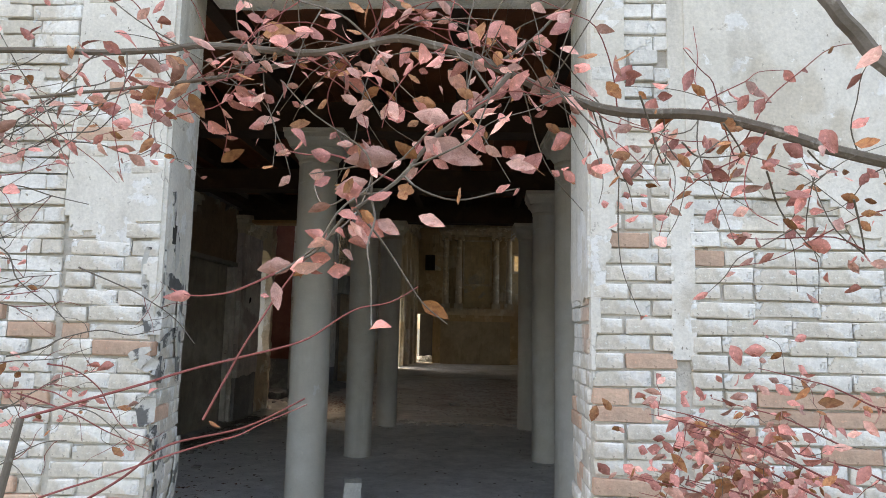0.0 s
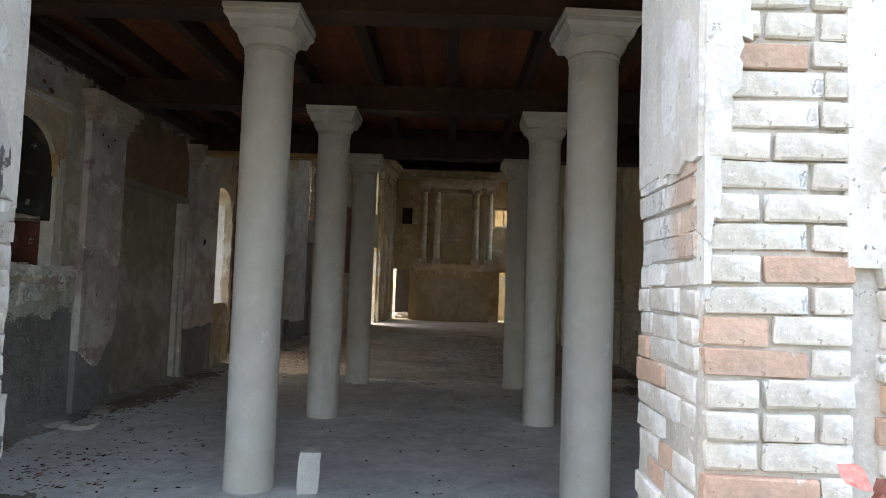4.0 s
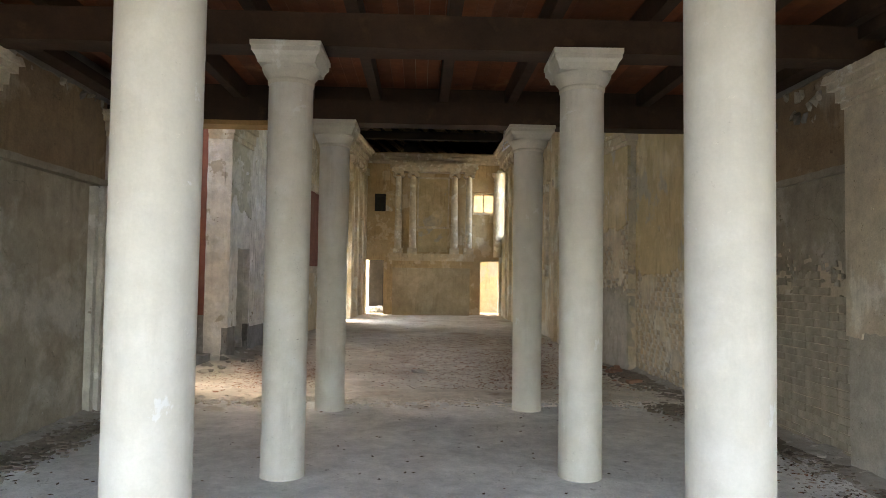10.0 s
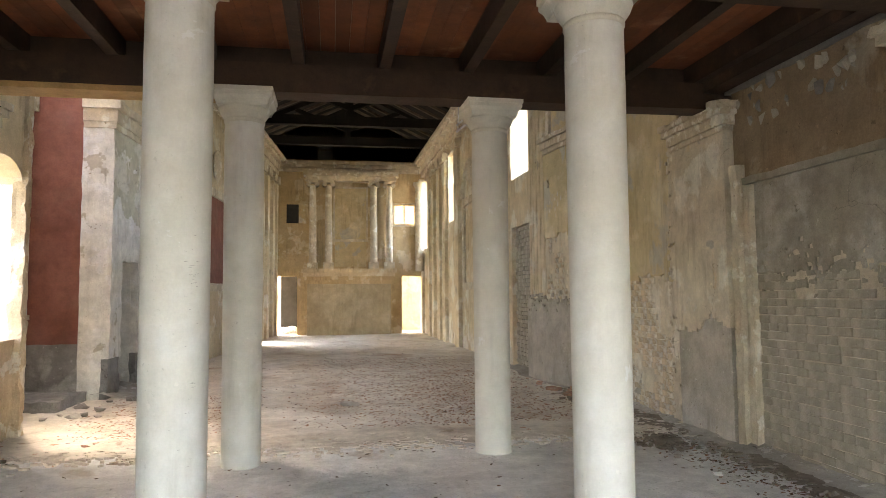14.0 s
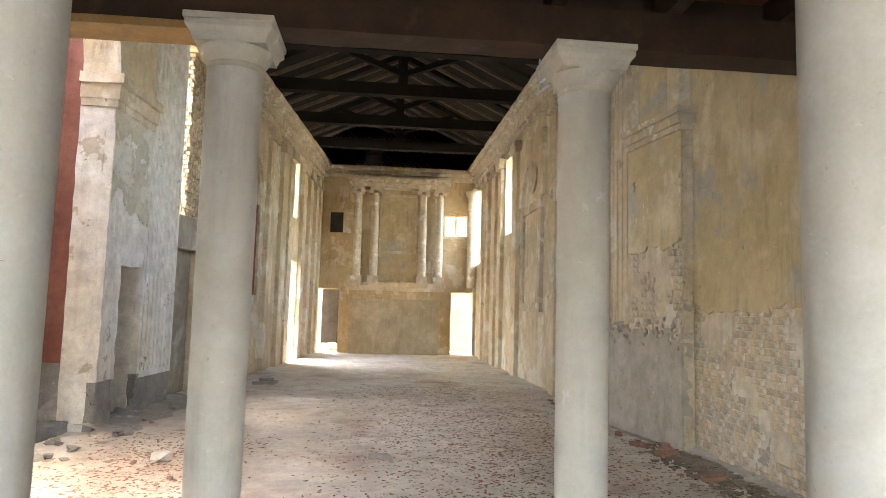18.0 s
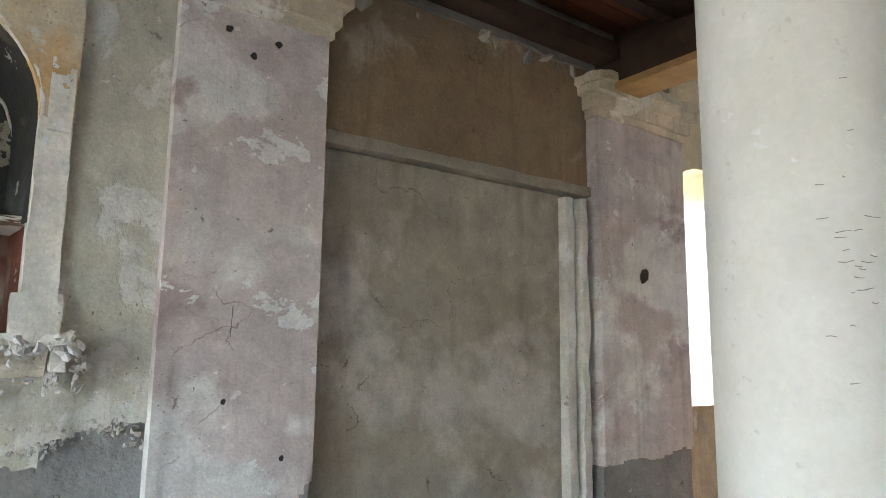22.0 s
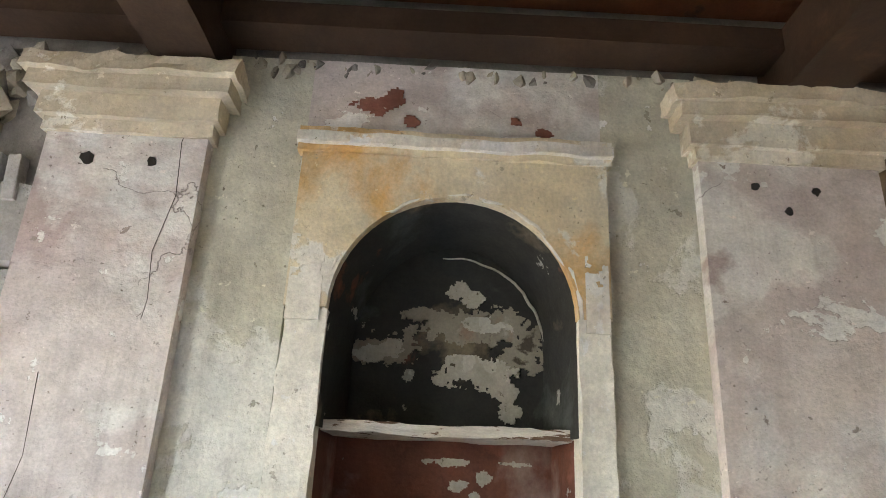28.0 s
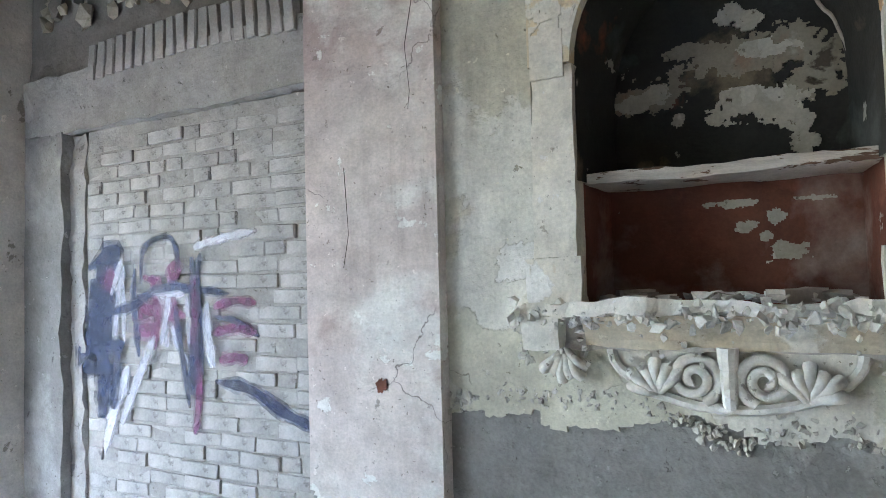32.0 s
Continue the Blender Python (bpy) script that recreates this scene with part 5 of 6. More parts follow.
while yb < 26:
    truss = thing("roof_truss", "dark timber roof truss", "truss", "roof trusses")
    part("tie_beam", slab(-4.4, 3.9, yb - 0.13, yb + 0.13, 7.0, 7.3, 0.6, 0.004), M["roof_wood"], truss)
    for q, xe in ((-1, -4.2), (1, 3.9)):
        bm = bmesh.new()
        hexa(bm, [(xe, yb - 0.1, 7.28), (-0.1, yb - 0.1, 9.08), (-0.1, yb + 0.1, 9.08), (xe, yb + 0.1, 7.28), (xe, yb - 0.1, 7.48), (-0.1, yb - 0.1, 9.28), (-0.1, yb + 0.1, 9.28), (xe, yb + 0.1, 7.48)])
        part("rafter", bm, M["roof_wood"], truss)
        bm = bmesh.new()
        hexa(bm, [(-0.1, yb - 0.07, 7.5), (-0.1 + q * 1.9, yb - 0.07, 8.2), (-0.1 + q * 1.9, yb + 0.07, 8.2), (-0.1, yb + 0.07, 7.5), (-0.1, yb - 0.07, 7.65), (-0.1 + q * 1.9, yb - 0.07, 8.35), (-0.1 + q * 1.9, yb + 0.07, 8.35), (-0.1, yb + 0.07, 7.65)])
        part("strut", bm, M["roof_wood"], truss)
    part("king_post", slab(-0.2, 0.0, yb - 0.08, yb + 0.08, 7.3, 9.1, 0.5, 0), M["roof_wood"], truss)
    yb += 2.85

# Common rafters, paler than the boards above them, make the roof's light stripes.
for q in (-1, 1):
    for k in range(24):
        y = 6.6 + 0.83 * k
        bm = bmesh.new()
        xe = -4.5 if q < 0 else 4.1
        hexa(bm, [(xe, y - 0.05, 7.17), (-0.1 + q * 0.05, y - 0.05, 9.17), (-0.1 + q * 0.05, y + 0.05, 9.17), (xe, y + 0.05, 7.17), (xe, y - 0.05, 7.27), (-0.1 + q * 0.05, y - 0.05, 9.27), (-0.1 + q * 0.05, y + 0.05, 9.27), (xe, y + 0.05, 7.27)])
        tagged(part("common_rafter", bm, M["roof_pale"]), "pale rafter under the roof boards", "rafter", "common rafters")

# ---- loose things ----
blk = tagged(part("stone_block", slab(-0.075, 0.075, -0.07, 0.07, 0, 0.30, 0.05, 0.012), M["white_stone"]), "pale rough stone block standing on the floor", "block")
blk.matrix_basis = pose(-1.11, 0.02, 0.0, 3, 3, 15)

# ---- niche details on both side walls ----
M["black_stain"] = surface("black_tar_stain", (0.17, 0.165, 0.16), (0.10, 0.097, 0.094), [((0.58, 0.56, 0.52), 9.0, 0.53, 0.02), ((0.03, 0.03, 0.03), 6.0, 0.36, 0.02)])
LW, RW = bpy.data.objects["wall_left"], bpy.data.objects["wall_right"]


def wall_plane(side, u, z, d):
    return lambda a, b, out: (sx(side, u + a, d + out), u + a, z + b)


part("red_patch", coat("left", 0.72, 1.72, -0.002, 0.004, 3.30, 3.60, None, 0.012, 0, 8.0, 0.001, lambda u, z: max(1 - ((u - a) / w) ** 2 - ((z - b) / h) ** 2 for a, b, w, h in ((0.85, 3.47, 0.10, 0.045), (0.95, 3.52, 0.05, 0.06), (1.03, 3.40, 0.04, 0.03), (1.50, 3.42, 0.03, 0.03), (1.62, 3.37, 0.04, 0.02))) - 0.15), M["red_wall"], LW, "remains of dull red paint")
# Peg holes are surface discs: the shade inside them is painted dark.
for k, (u, z, r) in enumerate(((2.52, 3.13, 0.018), (2.78, 3.12, 0.018), (2.65, 3.02, 0.018), (-0.05, 3.10, 0.02), (-0.32, 3.1, 0.03), (5.80, 2.13, 0.05), (2.6, 1.3, 0.012), (2.9, 1.02, 0.012))):
    part("hole", blob(wall_plane("left", u, z, 0.072), r * 2, r * 2.2, k + 60, 0.3, 0.002, 12), M["dark"], LW, "flat dark disc painted as the shade of a peg hole")
for pts in (((0.10, 3.42), (0.06, 3.2), (0.08, 2.95), (0.03, 2.7), (0.05, 2.5), (0.04, 2.42)), ((-0.30, 2.2), (-0.28, 1.9), (-0.31, 1.75)), ((2.62, 1.75), (2.615, 1.6))):
    part("crack", tube([(sx("left", u, 0.0715), u, z) for u, z in pts], 0.002, 0.001, 4), M["dark"], LW)
part("red_mark", blob(wall_plane("left", -0.12, 1.24, 0.073), 0.06, 0.06, 71, 0.4, 0.002), M["niche_red"], LW)

# carved scroll ornament under the sill
for side in ("left", "right"):
    W = LW if side == "left" else RW
    curve = [(1.265 - 0.40 * math.cos(math.pi * i / 24), 1.425 - 0.205 * math.sin(math.pi * i / 24)) for i in range(25)]
    bm = bmesh.new()
    fr = [bm.verts.new((sx(side, 0, 0.022), u, z)) for u, z in curve]
    bk = [bm.verts.new((sx(side, 0, -0.03), u, z)) for u, z in curve]
    bm.faces.new(fr)
    for a in range(24):
        bm.faces.new((fr[a], fr[a + 1], bk[a + 1], bk[a]))
    part("cartouche", bm, M["jamb"], W, "bowl-shaped plaster ground of the scrolls")
    rim = [Vector((sx(side, 0, 0.03), u, z)) for u, z in curve]
    part("cartouche_rim", tube([p + noise.noise_vector(p * 16) * 0.006 for p in rim], 0.019, 0.019, 7), M["white_stone"], W)
    for q in (-1, 1):
        c = 1.265 + q * 0.112
        sp = [(sx(side, 0, 0.042 + 0.0008 * i), c - q * r * math.cos(t), 1.325 + r * math.sin(t)) for i, t, r in ((i, i * 0.34 - 1.2, 0.088 - 0.0021 * i) for i in range(37))]
        smooth(part("scroll", tube(sp, 0.021, 0.013, 8), M["white_stone"], W, "carved stone volute"), 70)
        for root, spread in ((Vector((0, c + q * 0.125, 1.265)), 1.0), (Vector((0, 1.265 + q * 0.57, 1.41)), -1.0)):
            for j in range(6 if spread > 0 or q < 0 else 0):
                a = radians(15 + 24 * j) if spread > 0 else radians(-40 - 20 * j)
                far_ = Vector((0, (q if spread > 0 else 1) * math.cos(a), math.sin(a)))
                pts = []
                for f, d in ((0.0, 0.035), (0.35, 0.060), (0.75, 0.066), (1.0, 0.045)):
                    p = root + far_ * (0.095 + 0.02 * (j % 2)) * f
                    pts.append((sx(side, 0, d), p.y, p.z))
                smooth(part("acanthus_leaf", tube([Vector(p) + noise.noise_vector(Vector(p) * 23) * 0.006 for p in spline(pts, 3)], 0.014, 0.024, 7), M["white_stone"], W), 70)
    part("bud", tube([(sx(side, 0, 0.04), 1.265, 1.23), (sx(side, 0, 0.065), 1.265, 1.30), (sx(side, 0, 0.05), 1.265, 1.36), (sx(side, 0, 0.075), 1.265, 1.40), (sx(side, 0, 0.075), 1.265, 1.435)], 0.024, 0.036, 9), M["white_stone"], W)
    # rubble on the sill
    rnd = random.Random(12)
    for k in range(56 if side == "left" else 0):
        r = rnd.choice((0.015, 0.022, 0.03, 0.04, 0.055))
        ch = tagged(part("plaster_lump", chunk(r, k + 100, 0.7), M["rubble"] if k % 2 else M["white_stone"]), "broken plaster lump lying in the niche", "rubble", "lumps in the niche")
        u = rnd.uniform(0.80, 1.70)
        ch.matrix_basis = pose(sx(side, u, rnd.uniform(-0.30, 0.04)), u, 1.586, 0, 0, rnd.uniform(0, 360))
    for u, d, w in ((0.90, -0.25, 0.14), (1.48, -0.1, 0.20)) if side == "left" else ():
        b = tagged(part("broken_brick", slab(-w / 2, w / 2, -0.045, 0.045, 0, 0.05, 0.04, 0.010), M["rubble"]), "broken pale brick lying in the niche", "brick")
        b.matrix_basis = pose(sx(side, u, d), u, 1.580, 0, 0, 80 + 40 * u)

# ---- painted strokes on the brick panel ----
STEP = [0.0]


def stroke(pts, width, mat):
    pts = spline([(0, u, z) for u, z in pts], 9)
    for grow, name in ((1.0, mat), (1.7, mat + "_mist")):
        STEP[0] += 0.0006
        bm = bmesh.new()
        rows = []
        for i, p in enumerate(pts):
            t = (pts[min(i + 1, len(pts) - 1)] - pts[max(i - 1, 0)]).normalized()
            nrm = Vector((0, -t.z, t.y))
            end = min(1.0, 0.35 + 5.0 * min(i, len(pts) - 1 - i) / len(pts))
            w = width * grow * end * (0.75 + 0.35 * noise.noise(p * 6) + 0.25 * noise.noise(p * 21))
            rows.append([bm.verts.new((sx("left", 0, -0.056 + STEP[0] * 0.25 + dd), *(p + nrm * o * w)[1:])) for o, dd in ((-0.5, -0.004), (0.5, -0.004), (0.5, 0), (-0.5, 0))])
        for a, b in zip(rows, rows[1:]):
            for i in range(4):
                bm.faces.new((a[i], a[(i + 1) % 4], b[(i + 1) % 4], b[i]))
        part("painted_stroke", bm, M[name], LW, "sprayed paint stroke" if grow == 1.0 else "").visible_shadow = False


def sprayed(name, base, dark, low, high):
    """Spray paint that lets the wall show through in fine uneven spots."""
    m = surface(name, base, dark, [], rough=0.7, bump=0.0)
    n, l = m.node_tree.nodes, m.node_tree.links
    t, co, r, clear, mixer = n.new("ShaderNodeTexNoise"), n.new("ShaderNodeTexCoord"), n.new("ShaderNodeMapRange"), n.new("ShaderNodeBsdfTransparent"), n.new("ShaderNodeMixShader")
    t.inputs["Scale"].default_value, t.inputs["Detail"].default_value, t.inputs["Roughness"].default_value = 11.0, 8, 0.7
    l.new(co.outputs["Object"], t.inputs["Vector"])
    l.new(t.outputs["Fac"], r.inputs["Value"])
    r.inputs["From Min"].default_value, r.inputs["From Max"].default_value = 0.36, 0.62
    r.inputs["To Min"].default_value, r.inputs["To Max"].default_value = low, high
    l.new(r.outputs[0], mixer.inputs[0])
    l.new(clear.outputs[0], mixer.inputs[1])
    l.new(n["Principled BSDF"].outputs[0], mixer.inputs[2])
    l.new(mixer.outputs[0], n["Material Output"].inputs["Surface"])
    return m


for name, base, dark in (("ink", (0.055, 0.07, 0.13), (0.09, 0.11, 0.18)), ("violet", (0.23, 0.08, 0.17), (0.30, 0.13, 0.22)), ("white_spray", (0.74, 0.74, 0.80), (0.64, 0.64, 0.70))):
    M[name] = sprayed(name + "_spray_paint", base, dark, 0.25, 0.85)
    M[name + "_mist"] = sprayed(name + "_spray_mist", base, dark, 0.0, 0.40)
for w, mat, pts in ((0.11, "ink", ((-2.28, 1.80), (-2.03, 1.88), (-2.2, 1.52), (-2.34, 1.24), (-2.07, 1.22))), (0.14, "ink", ((-2.24, 1.74), (-2.2, 1.4), (-2.14, 1.2), (-2.16, 0.92))), (0.035, "ink", ((-1.82, 1.70), (-1.79, 1.9), (-1.65, 1.96), (-1.54, 1.92), (-1.51, 1.72))),
                    (0.06, "ink", ((-1.24, 1.18), (-1.0, 1.15), (-0.78, 1.05), (-0.56, 0.98))), (0.05, "violet", ((-1.42, 1.45), (-1.36, 1.16), (-1.39, 0.89))), (0.035, "ink", ((-1.9, 1.62), (-1.43, 1.66), (-1.14, 1.64))),
                    (0.06, "violet", ((-1.25, 1.57), (-1.1, 1.60), (-0.95, 1.59))), (0.03, "ink", ((-1.25, 1.52), (-1.1, 1.50), (-0.93, 1.42))), (0.06, "violet", ((-1.27, 1.43), (-1.1, 1.46), (-0.95, 1.44))), (0.06, "violet", ((-1.21, 1.29), (-1.1, 1.31), (-1.01, 1.30))),
                    (0.05, "white_spray", ((-1.96, 1.81), (-2.02, 1.58), (-2.04, 1.35))), (0.05, "white_spray", ((-1.39, 1.89), (-1.2, 1.93), (-0.94, 1.96))), (0.07, "white_spray", ((-1.92, 1.23), (-2.03, 1.0), (-2.13, 0.72))), (0.04, "white_spray", ((-1.57, 1.58), (-1.53, 1.4), (-1.44, 1.25))),
                    (0.06, "violet", ((-1.72, 1.75), (-1.68, 1.52), (-1.71, 1.33))), (0.05, "white_spray", ((-1.63, 1.70), (-1.62, 1.5), (-1.60, 1.35))), (0.05, "violet", ((-1.56, 1.77), (-1.55, 1.60), (-1.52, 1.45))), (0.04, "ink", ((-1.34, 1.86), (-1.36, 1.7), (-1.33, 1.2))), (0.04, "white_spray", ((-1.29, 1.6), (-1.30, 1.4), (-1.26, 1.25))), (0.09, "violet", ((-1.88, 1.5), (-1.75, 1.55), (-1.45, 1.52)))):
    stroke(pts, w, mat)
for w, mat, pts in ((0.11, "ink", ((-2.15, 1.84), (-2.16, 1.63), (-2.2, 1.37))),
                    (0.1, "ink", ((-2.04, 1.67), (-2.09, 1.5), (-2.1, 1.35))),
                    (0.09, "ink", ((-2.03, 1.37), (-2.02, 1.2), (-2.05, 0.98))),
                    (0.07, "ink", ((-2.23, 1.3), (-2.09, 1.34), (-1.95, 1.36))),
                    (0.1, "violet", ((-2.06, 1.79), (-2.08, 1.73), (-2.09, 1.66))),
                    (0.06, "violet", ((-1.79, 1.74), (-1.71, 1.72), (-1.64, 1.71))),
                    (0.11, "violet", ((-1.57, 1.81), (-1.54, 1.77), (-1.51, 1.73))),
                    (0.06, "violet", ((-1.8, 1.64), (-1.79, 1.58), (-1.77, 1.54))),
                    (0.08, "violet", ((-1.87, 1.43), (-1.78, 1.44), (-1.66, 1.45))),
                    (0.06, "ink", ((-1.4, 1.84), (-1.39, 1.46), (-1.4, 1.1))),
                    (0.05, "violet", ((-1.38, 1.73), (-1.38, 1.54), (-1.39, 1.37))),
                    (0.035, "ink", ((-1.53, 1.58), (-1.49, 1.37), (-1.42, 1.03))),
                    (0.03, "white_spray", ((-1.96, 1.71), (-1.95, 1.54), (-1.95, 1.37))),
                    (0.03, "white_spray", ((-1.88, 1.71), (-1.86, 1.58), (-1.83, 1.43))),
                    (0.04, "white_spray", ((-1.57, 1.67), (-1.6, 1.52), (-1.64, 1.36))),
                    (0.03, "white_spray", ((-1.44, 1.63), (-1.43, 1.5), (-1.42, 1.37))),
                    (0.045, "white_spray", ((-1.72, 1.65), (-1.58, 1.65), (-1.46, 1.64))),
                    (0.04, "white_spray", ((-1.96, 1.85), (-2.01, 1.75), (-2.06, 1.64))),
                    (0.05, "white_spray", ((-1.69, 1.41), (-1.83, 1.16), (-1.97, 0.9))),
                    (0.06, "white_spray", ((-1.28, 1.54), (-1.27, 1.39), (-1.24, 1.26))),
                    (0.04, "ink", ((-1.85, 1.79), (-1.86, 1.63), (-1.84, 1.46), (-1.82, 1.29))),
                    (0.05, "ink", ((-2.06, 1.54), (-1.86, 1.58), (-1.66, 1.67), (-1.35, 1.68)))):
    stroke(pts, w, mat)

# ---- rough masonry over the brick panels and under the ceiling ----
rnd = random.Random(33)
for side in ("left", "right"):
    W = LW if side == "left" else RW
    u = -2.15
    while u < -0.58:
        ob = new("brick", brick_mesh(0.21, 0.06, 0.07, M["mortar_grey"], rnd.randrange(4)))
        ob.parent = W
        t = (u + 1.35) * 9
        ob.matrix_basis = pose(sx(side, u, -0.02), u, 3.06 - abs(u + 1.35) * 0.05, 0, 0, -90 if side == "left" else 90) @ pose(0, 0, 0, 0, 90 + (t if side == "left" else -t) + rnd.uniform(-3, 3), 0)
        u += 0.083
    for a, b, z0, z1, n, dep in ((-2.6, -0.6, 3.28, 3.68, 70 if side == "left" else 26, -0.005), (3.15, 6.3, 3.30 if side == "right" else 3.62, 3.68, 46 if side == "right" else 16, -0.05), (-0.5, 3.1, 3.63, 3.70, 80 if side == "left" else 24, 0.0)):
        for k in range(n):
            r = rnd.uniform(0.05, 0.10) * (0.5 if a == -0.5 else 1.0)
            ob = part("stone", chunk(r, rnd.randrange(10 ** 6), 1.0), M["brick_dim"] if k % 3 else M["mortar_dark"], W)
            uu = rnd.uniform(a, b)
            ob.matrix_basis = pose(sx(side, uu, dep - 0.02), uu, rnd.uniform(z0, z1), rnd.uniform(0, 360), rnd.uniform(60, 120), rnd.uniform(0, 360))

# ---- fallen plaster and black stain on the front piers ----
FRONT = bpy.data.objects["wall_front"]


def round_corner(a, z, out):
    if a < 0:
        return Vector((-1.405 + a, FY - 0.014 - out, z))
    return Vector((-1.405 - 0.196 * a + 0.016 + out, FY + 0.98 * a, z))


for k, (width, pts) in enumerate(((0.045, ((0.11, 2.316), (0.131, 2.225), (0.126, 2.148))), (0.06, ((0.164, 2.146), (0.221, 2.036), (0.196, 1.954))), (0.05, ((0.311, 2.029), (0.373, 1.922), (0.418, 1.844))), (0.08, ((-0.019, 2.037), (-0.026, 1.956), (-0.012, 1.875), (-0.015, 1.755), (-0.02, 1.654))), (0.05, ((0.019, 1.908), (0.202, 1.889), (0.38, 1.852))), (0.05, ((0.358, 1.85), (0.345, 1.688), (0.386, 1.424))), (0.025, ((-0.104, 1.555), (-0.06, 1.575), (-0.01, 1.594))), (0.035, ((0.02, 1.60), (0.291, 1.664), (0.449, 1.692))),
                                  (0.05, ((-0.062, 1.535), (-0.03, 1.53), (-0.008, 1.50))), (0.07, ((0.02, 1.52), (0.07, 1.49), (0.108, 1.45))), (0.05, ((-0.03, 1.397), (-0.025, 1.33), (-0.02, 1.26))), (0.06, ((0.02, 1.24), (0.125, 1.1), (0.139, 0.954), (0.062, 0.80))), (0.05, ((0.239, 1.185), (0.157, 1.073))), (0.05, ((0.48, 1.144), (0.44, 0.917), (0.208, 0.753))))):
    line = spline([(a, 0, z) for a, z in pts], 8)
    bm = bmesh.new()
    rows = []
    for i, p in enumerate(line):
        t = (line[min(i + 1, len(line) - 1)] - line[max(i - 1, 0)]).normalized()
        q = i / (len(line) - 1)
        w = width * (0.35 + 1.1 * math.sin(math.pi * min(1, 0.15 + 0.8 * q)) ** 0.7) * (1 + 0.5 * noise.noise(p * 17 + Vector((k, 0, 0))))
        rows.append([bm.verts.new(round_corner(p.x - t.z * w * o, p.z + t.x * w * o, out + 0.0005 * k)) for o, out in ((-0.5, -0.01), (0.5, -0.01), (0.5, 0.0), (-0.5, 0.0))])
    for a, b in zip(rows, rows[1:]):
        for i in range(4):
            bm.faces.new((a[i], a[(i + 1) % 4], b[(i + 1) % 4], b[i]))
    part("black_stain", bm, M["black_stain"], FRONT, "black tar stain running down the door jamb")
part("iron_hook", slab(-1.445, -1.415, FY + 0.12, FY + 0.16, 2.07, 2.16, 0.03, 0.004), M["dark"], FRONT, "stub of a dark iron hinge hook")

# ---- loose stones, bricks and litter ----
def lump(name, x, y, r, seed, mat, label, z=0.0, squash=0.6):
    ob = tagged(part(name, chunk(r, seed, squash), M[mat]), label, "rubble")
    ob.matrix_basis = pose(x, y, z, 0, 0, seed * 37 % 360)
    return ob


def loose_brick(x, y, turn, mat="rubble_red", w=0.24, label="loose old brick lying on the floor", z=0.0):
    b = tagged(part("loose_brick", slab(-w / 2, w / 2, -0.055, 0.055, 0, 0.06, 0.045, 0.008), M[mat]), label, "brick")
    b.matrix_basis = pose(x, y, z, 0, 0, turn)
    return b


lump("stone_slab", -4.0, 1.80, 0.16, 3, "rubble", "pale broken slab by the side wall", squash=0.45)
lump("stone_slab", -3.72, 1.72, 0.18, 5, "rubble", "pale broken slab by the side wall", squash=0.35)
lump("stone_slab", -3.92, 2.45, 0.15, 8, "rubble", "pale broken slab by the side wall", squash=0.5)
lump("stone_slab", -3.70, 2.55, 0.10, 9, "rubble", "small broken slab by the side wall")
lump("stone_lump", -3.26, 1.72, 0.06, 10, "rubble", "small pale stone on the floor")
lump("stone_lump", -2.75, 8.45, 0.13, 14, "white_stone", "white broken stone on the nave floor", squash=0.9)
lump("stone_lump", -0.40, 8.6, 0.14, 15, "rubble", "pale broken stone among brick crumbs", squash=0.5)
for k, (x, y, t) in enumerate(((-2.95, 15.5, 10), (-2.70, 15.6, 80), (-2.85, 15.75, 30))):
    loose_brick(x, y, t, "rubble", 0.35, "broken block lying on the nave floor")
loose_brick(-2.85, 15.62, 20, "rubble", 0.3, "broken block on top of two others", 0.06)
for x, y, t in ((3.05, 8.9, 20), (3.2, 9.3, 70), (2.9, 9.4, 130), (3.12, 9.05, 100), (3.0, 7.7, 15)):
    loose_brick(x, y, t)
rnd = random.Random(77)
rub = {"rubble": [], "rubble_red": []}
for n, x0, x1, y0, y1, r0, r1, mat in ((50, -4.4, -3.6, 8.2, 13.5, 0.03, 0.11, "rubble"), (80, 2.6, 3.42, 0.0, 7.5, 0.012, 0.07, "rubble"), (45, 2.7, 3.4, 6.4, 14.0, 0.02, 0.09, "rubble_red"), (40, -4.15, -3.5, -2.0, 5.5, 0.012, 0.06, "rubble"), (36, -0.8, 2.6, 7.5, 14.0, 0.012, 0.045, "rubble_red"), (18, -3.6, 2.6, 6.2, 16, 0.012, 0.04, "rubble"), (16, -3.4, -1.8, 6.5, 8.6, 0.02, 0.06, "rubble_red")):
    for k in range(n):
        r = r0 + (r1 - r0) * rnd.random() ** 2
        ob = tagged(part("rubble_piece", chunk(r, rnd.randrange(10 ** 6)), M[mat]), "broken brick piece on the floor" if mat == "rubble_red" else "pale crumbled plaster piece on the floor", "rubble", "rubble on the floor")
        ob.matrix_basis = pose(rnd.uniform(x0, x1), rnd.uniform(y0, y1), 0.0, 0, 0, rnd.uniform(0, 360))


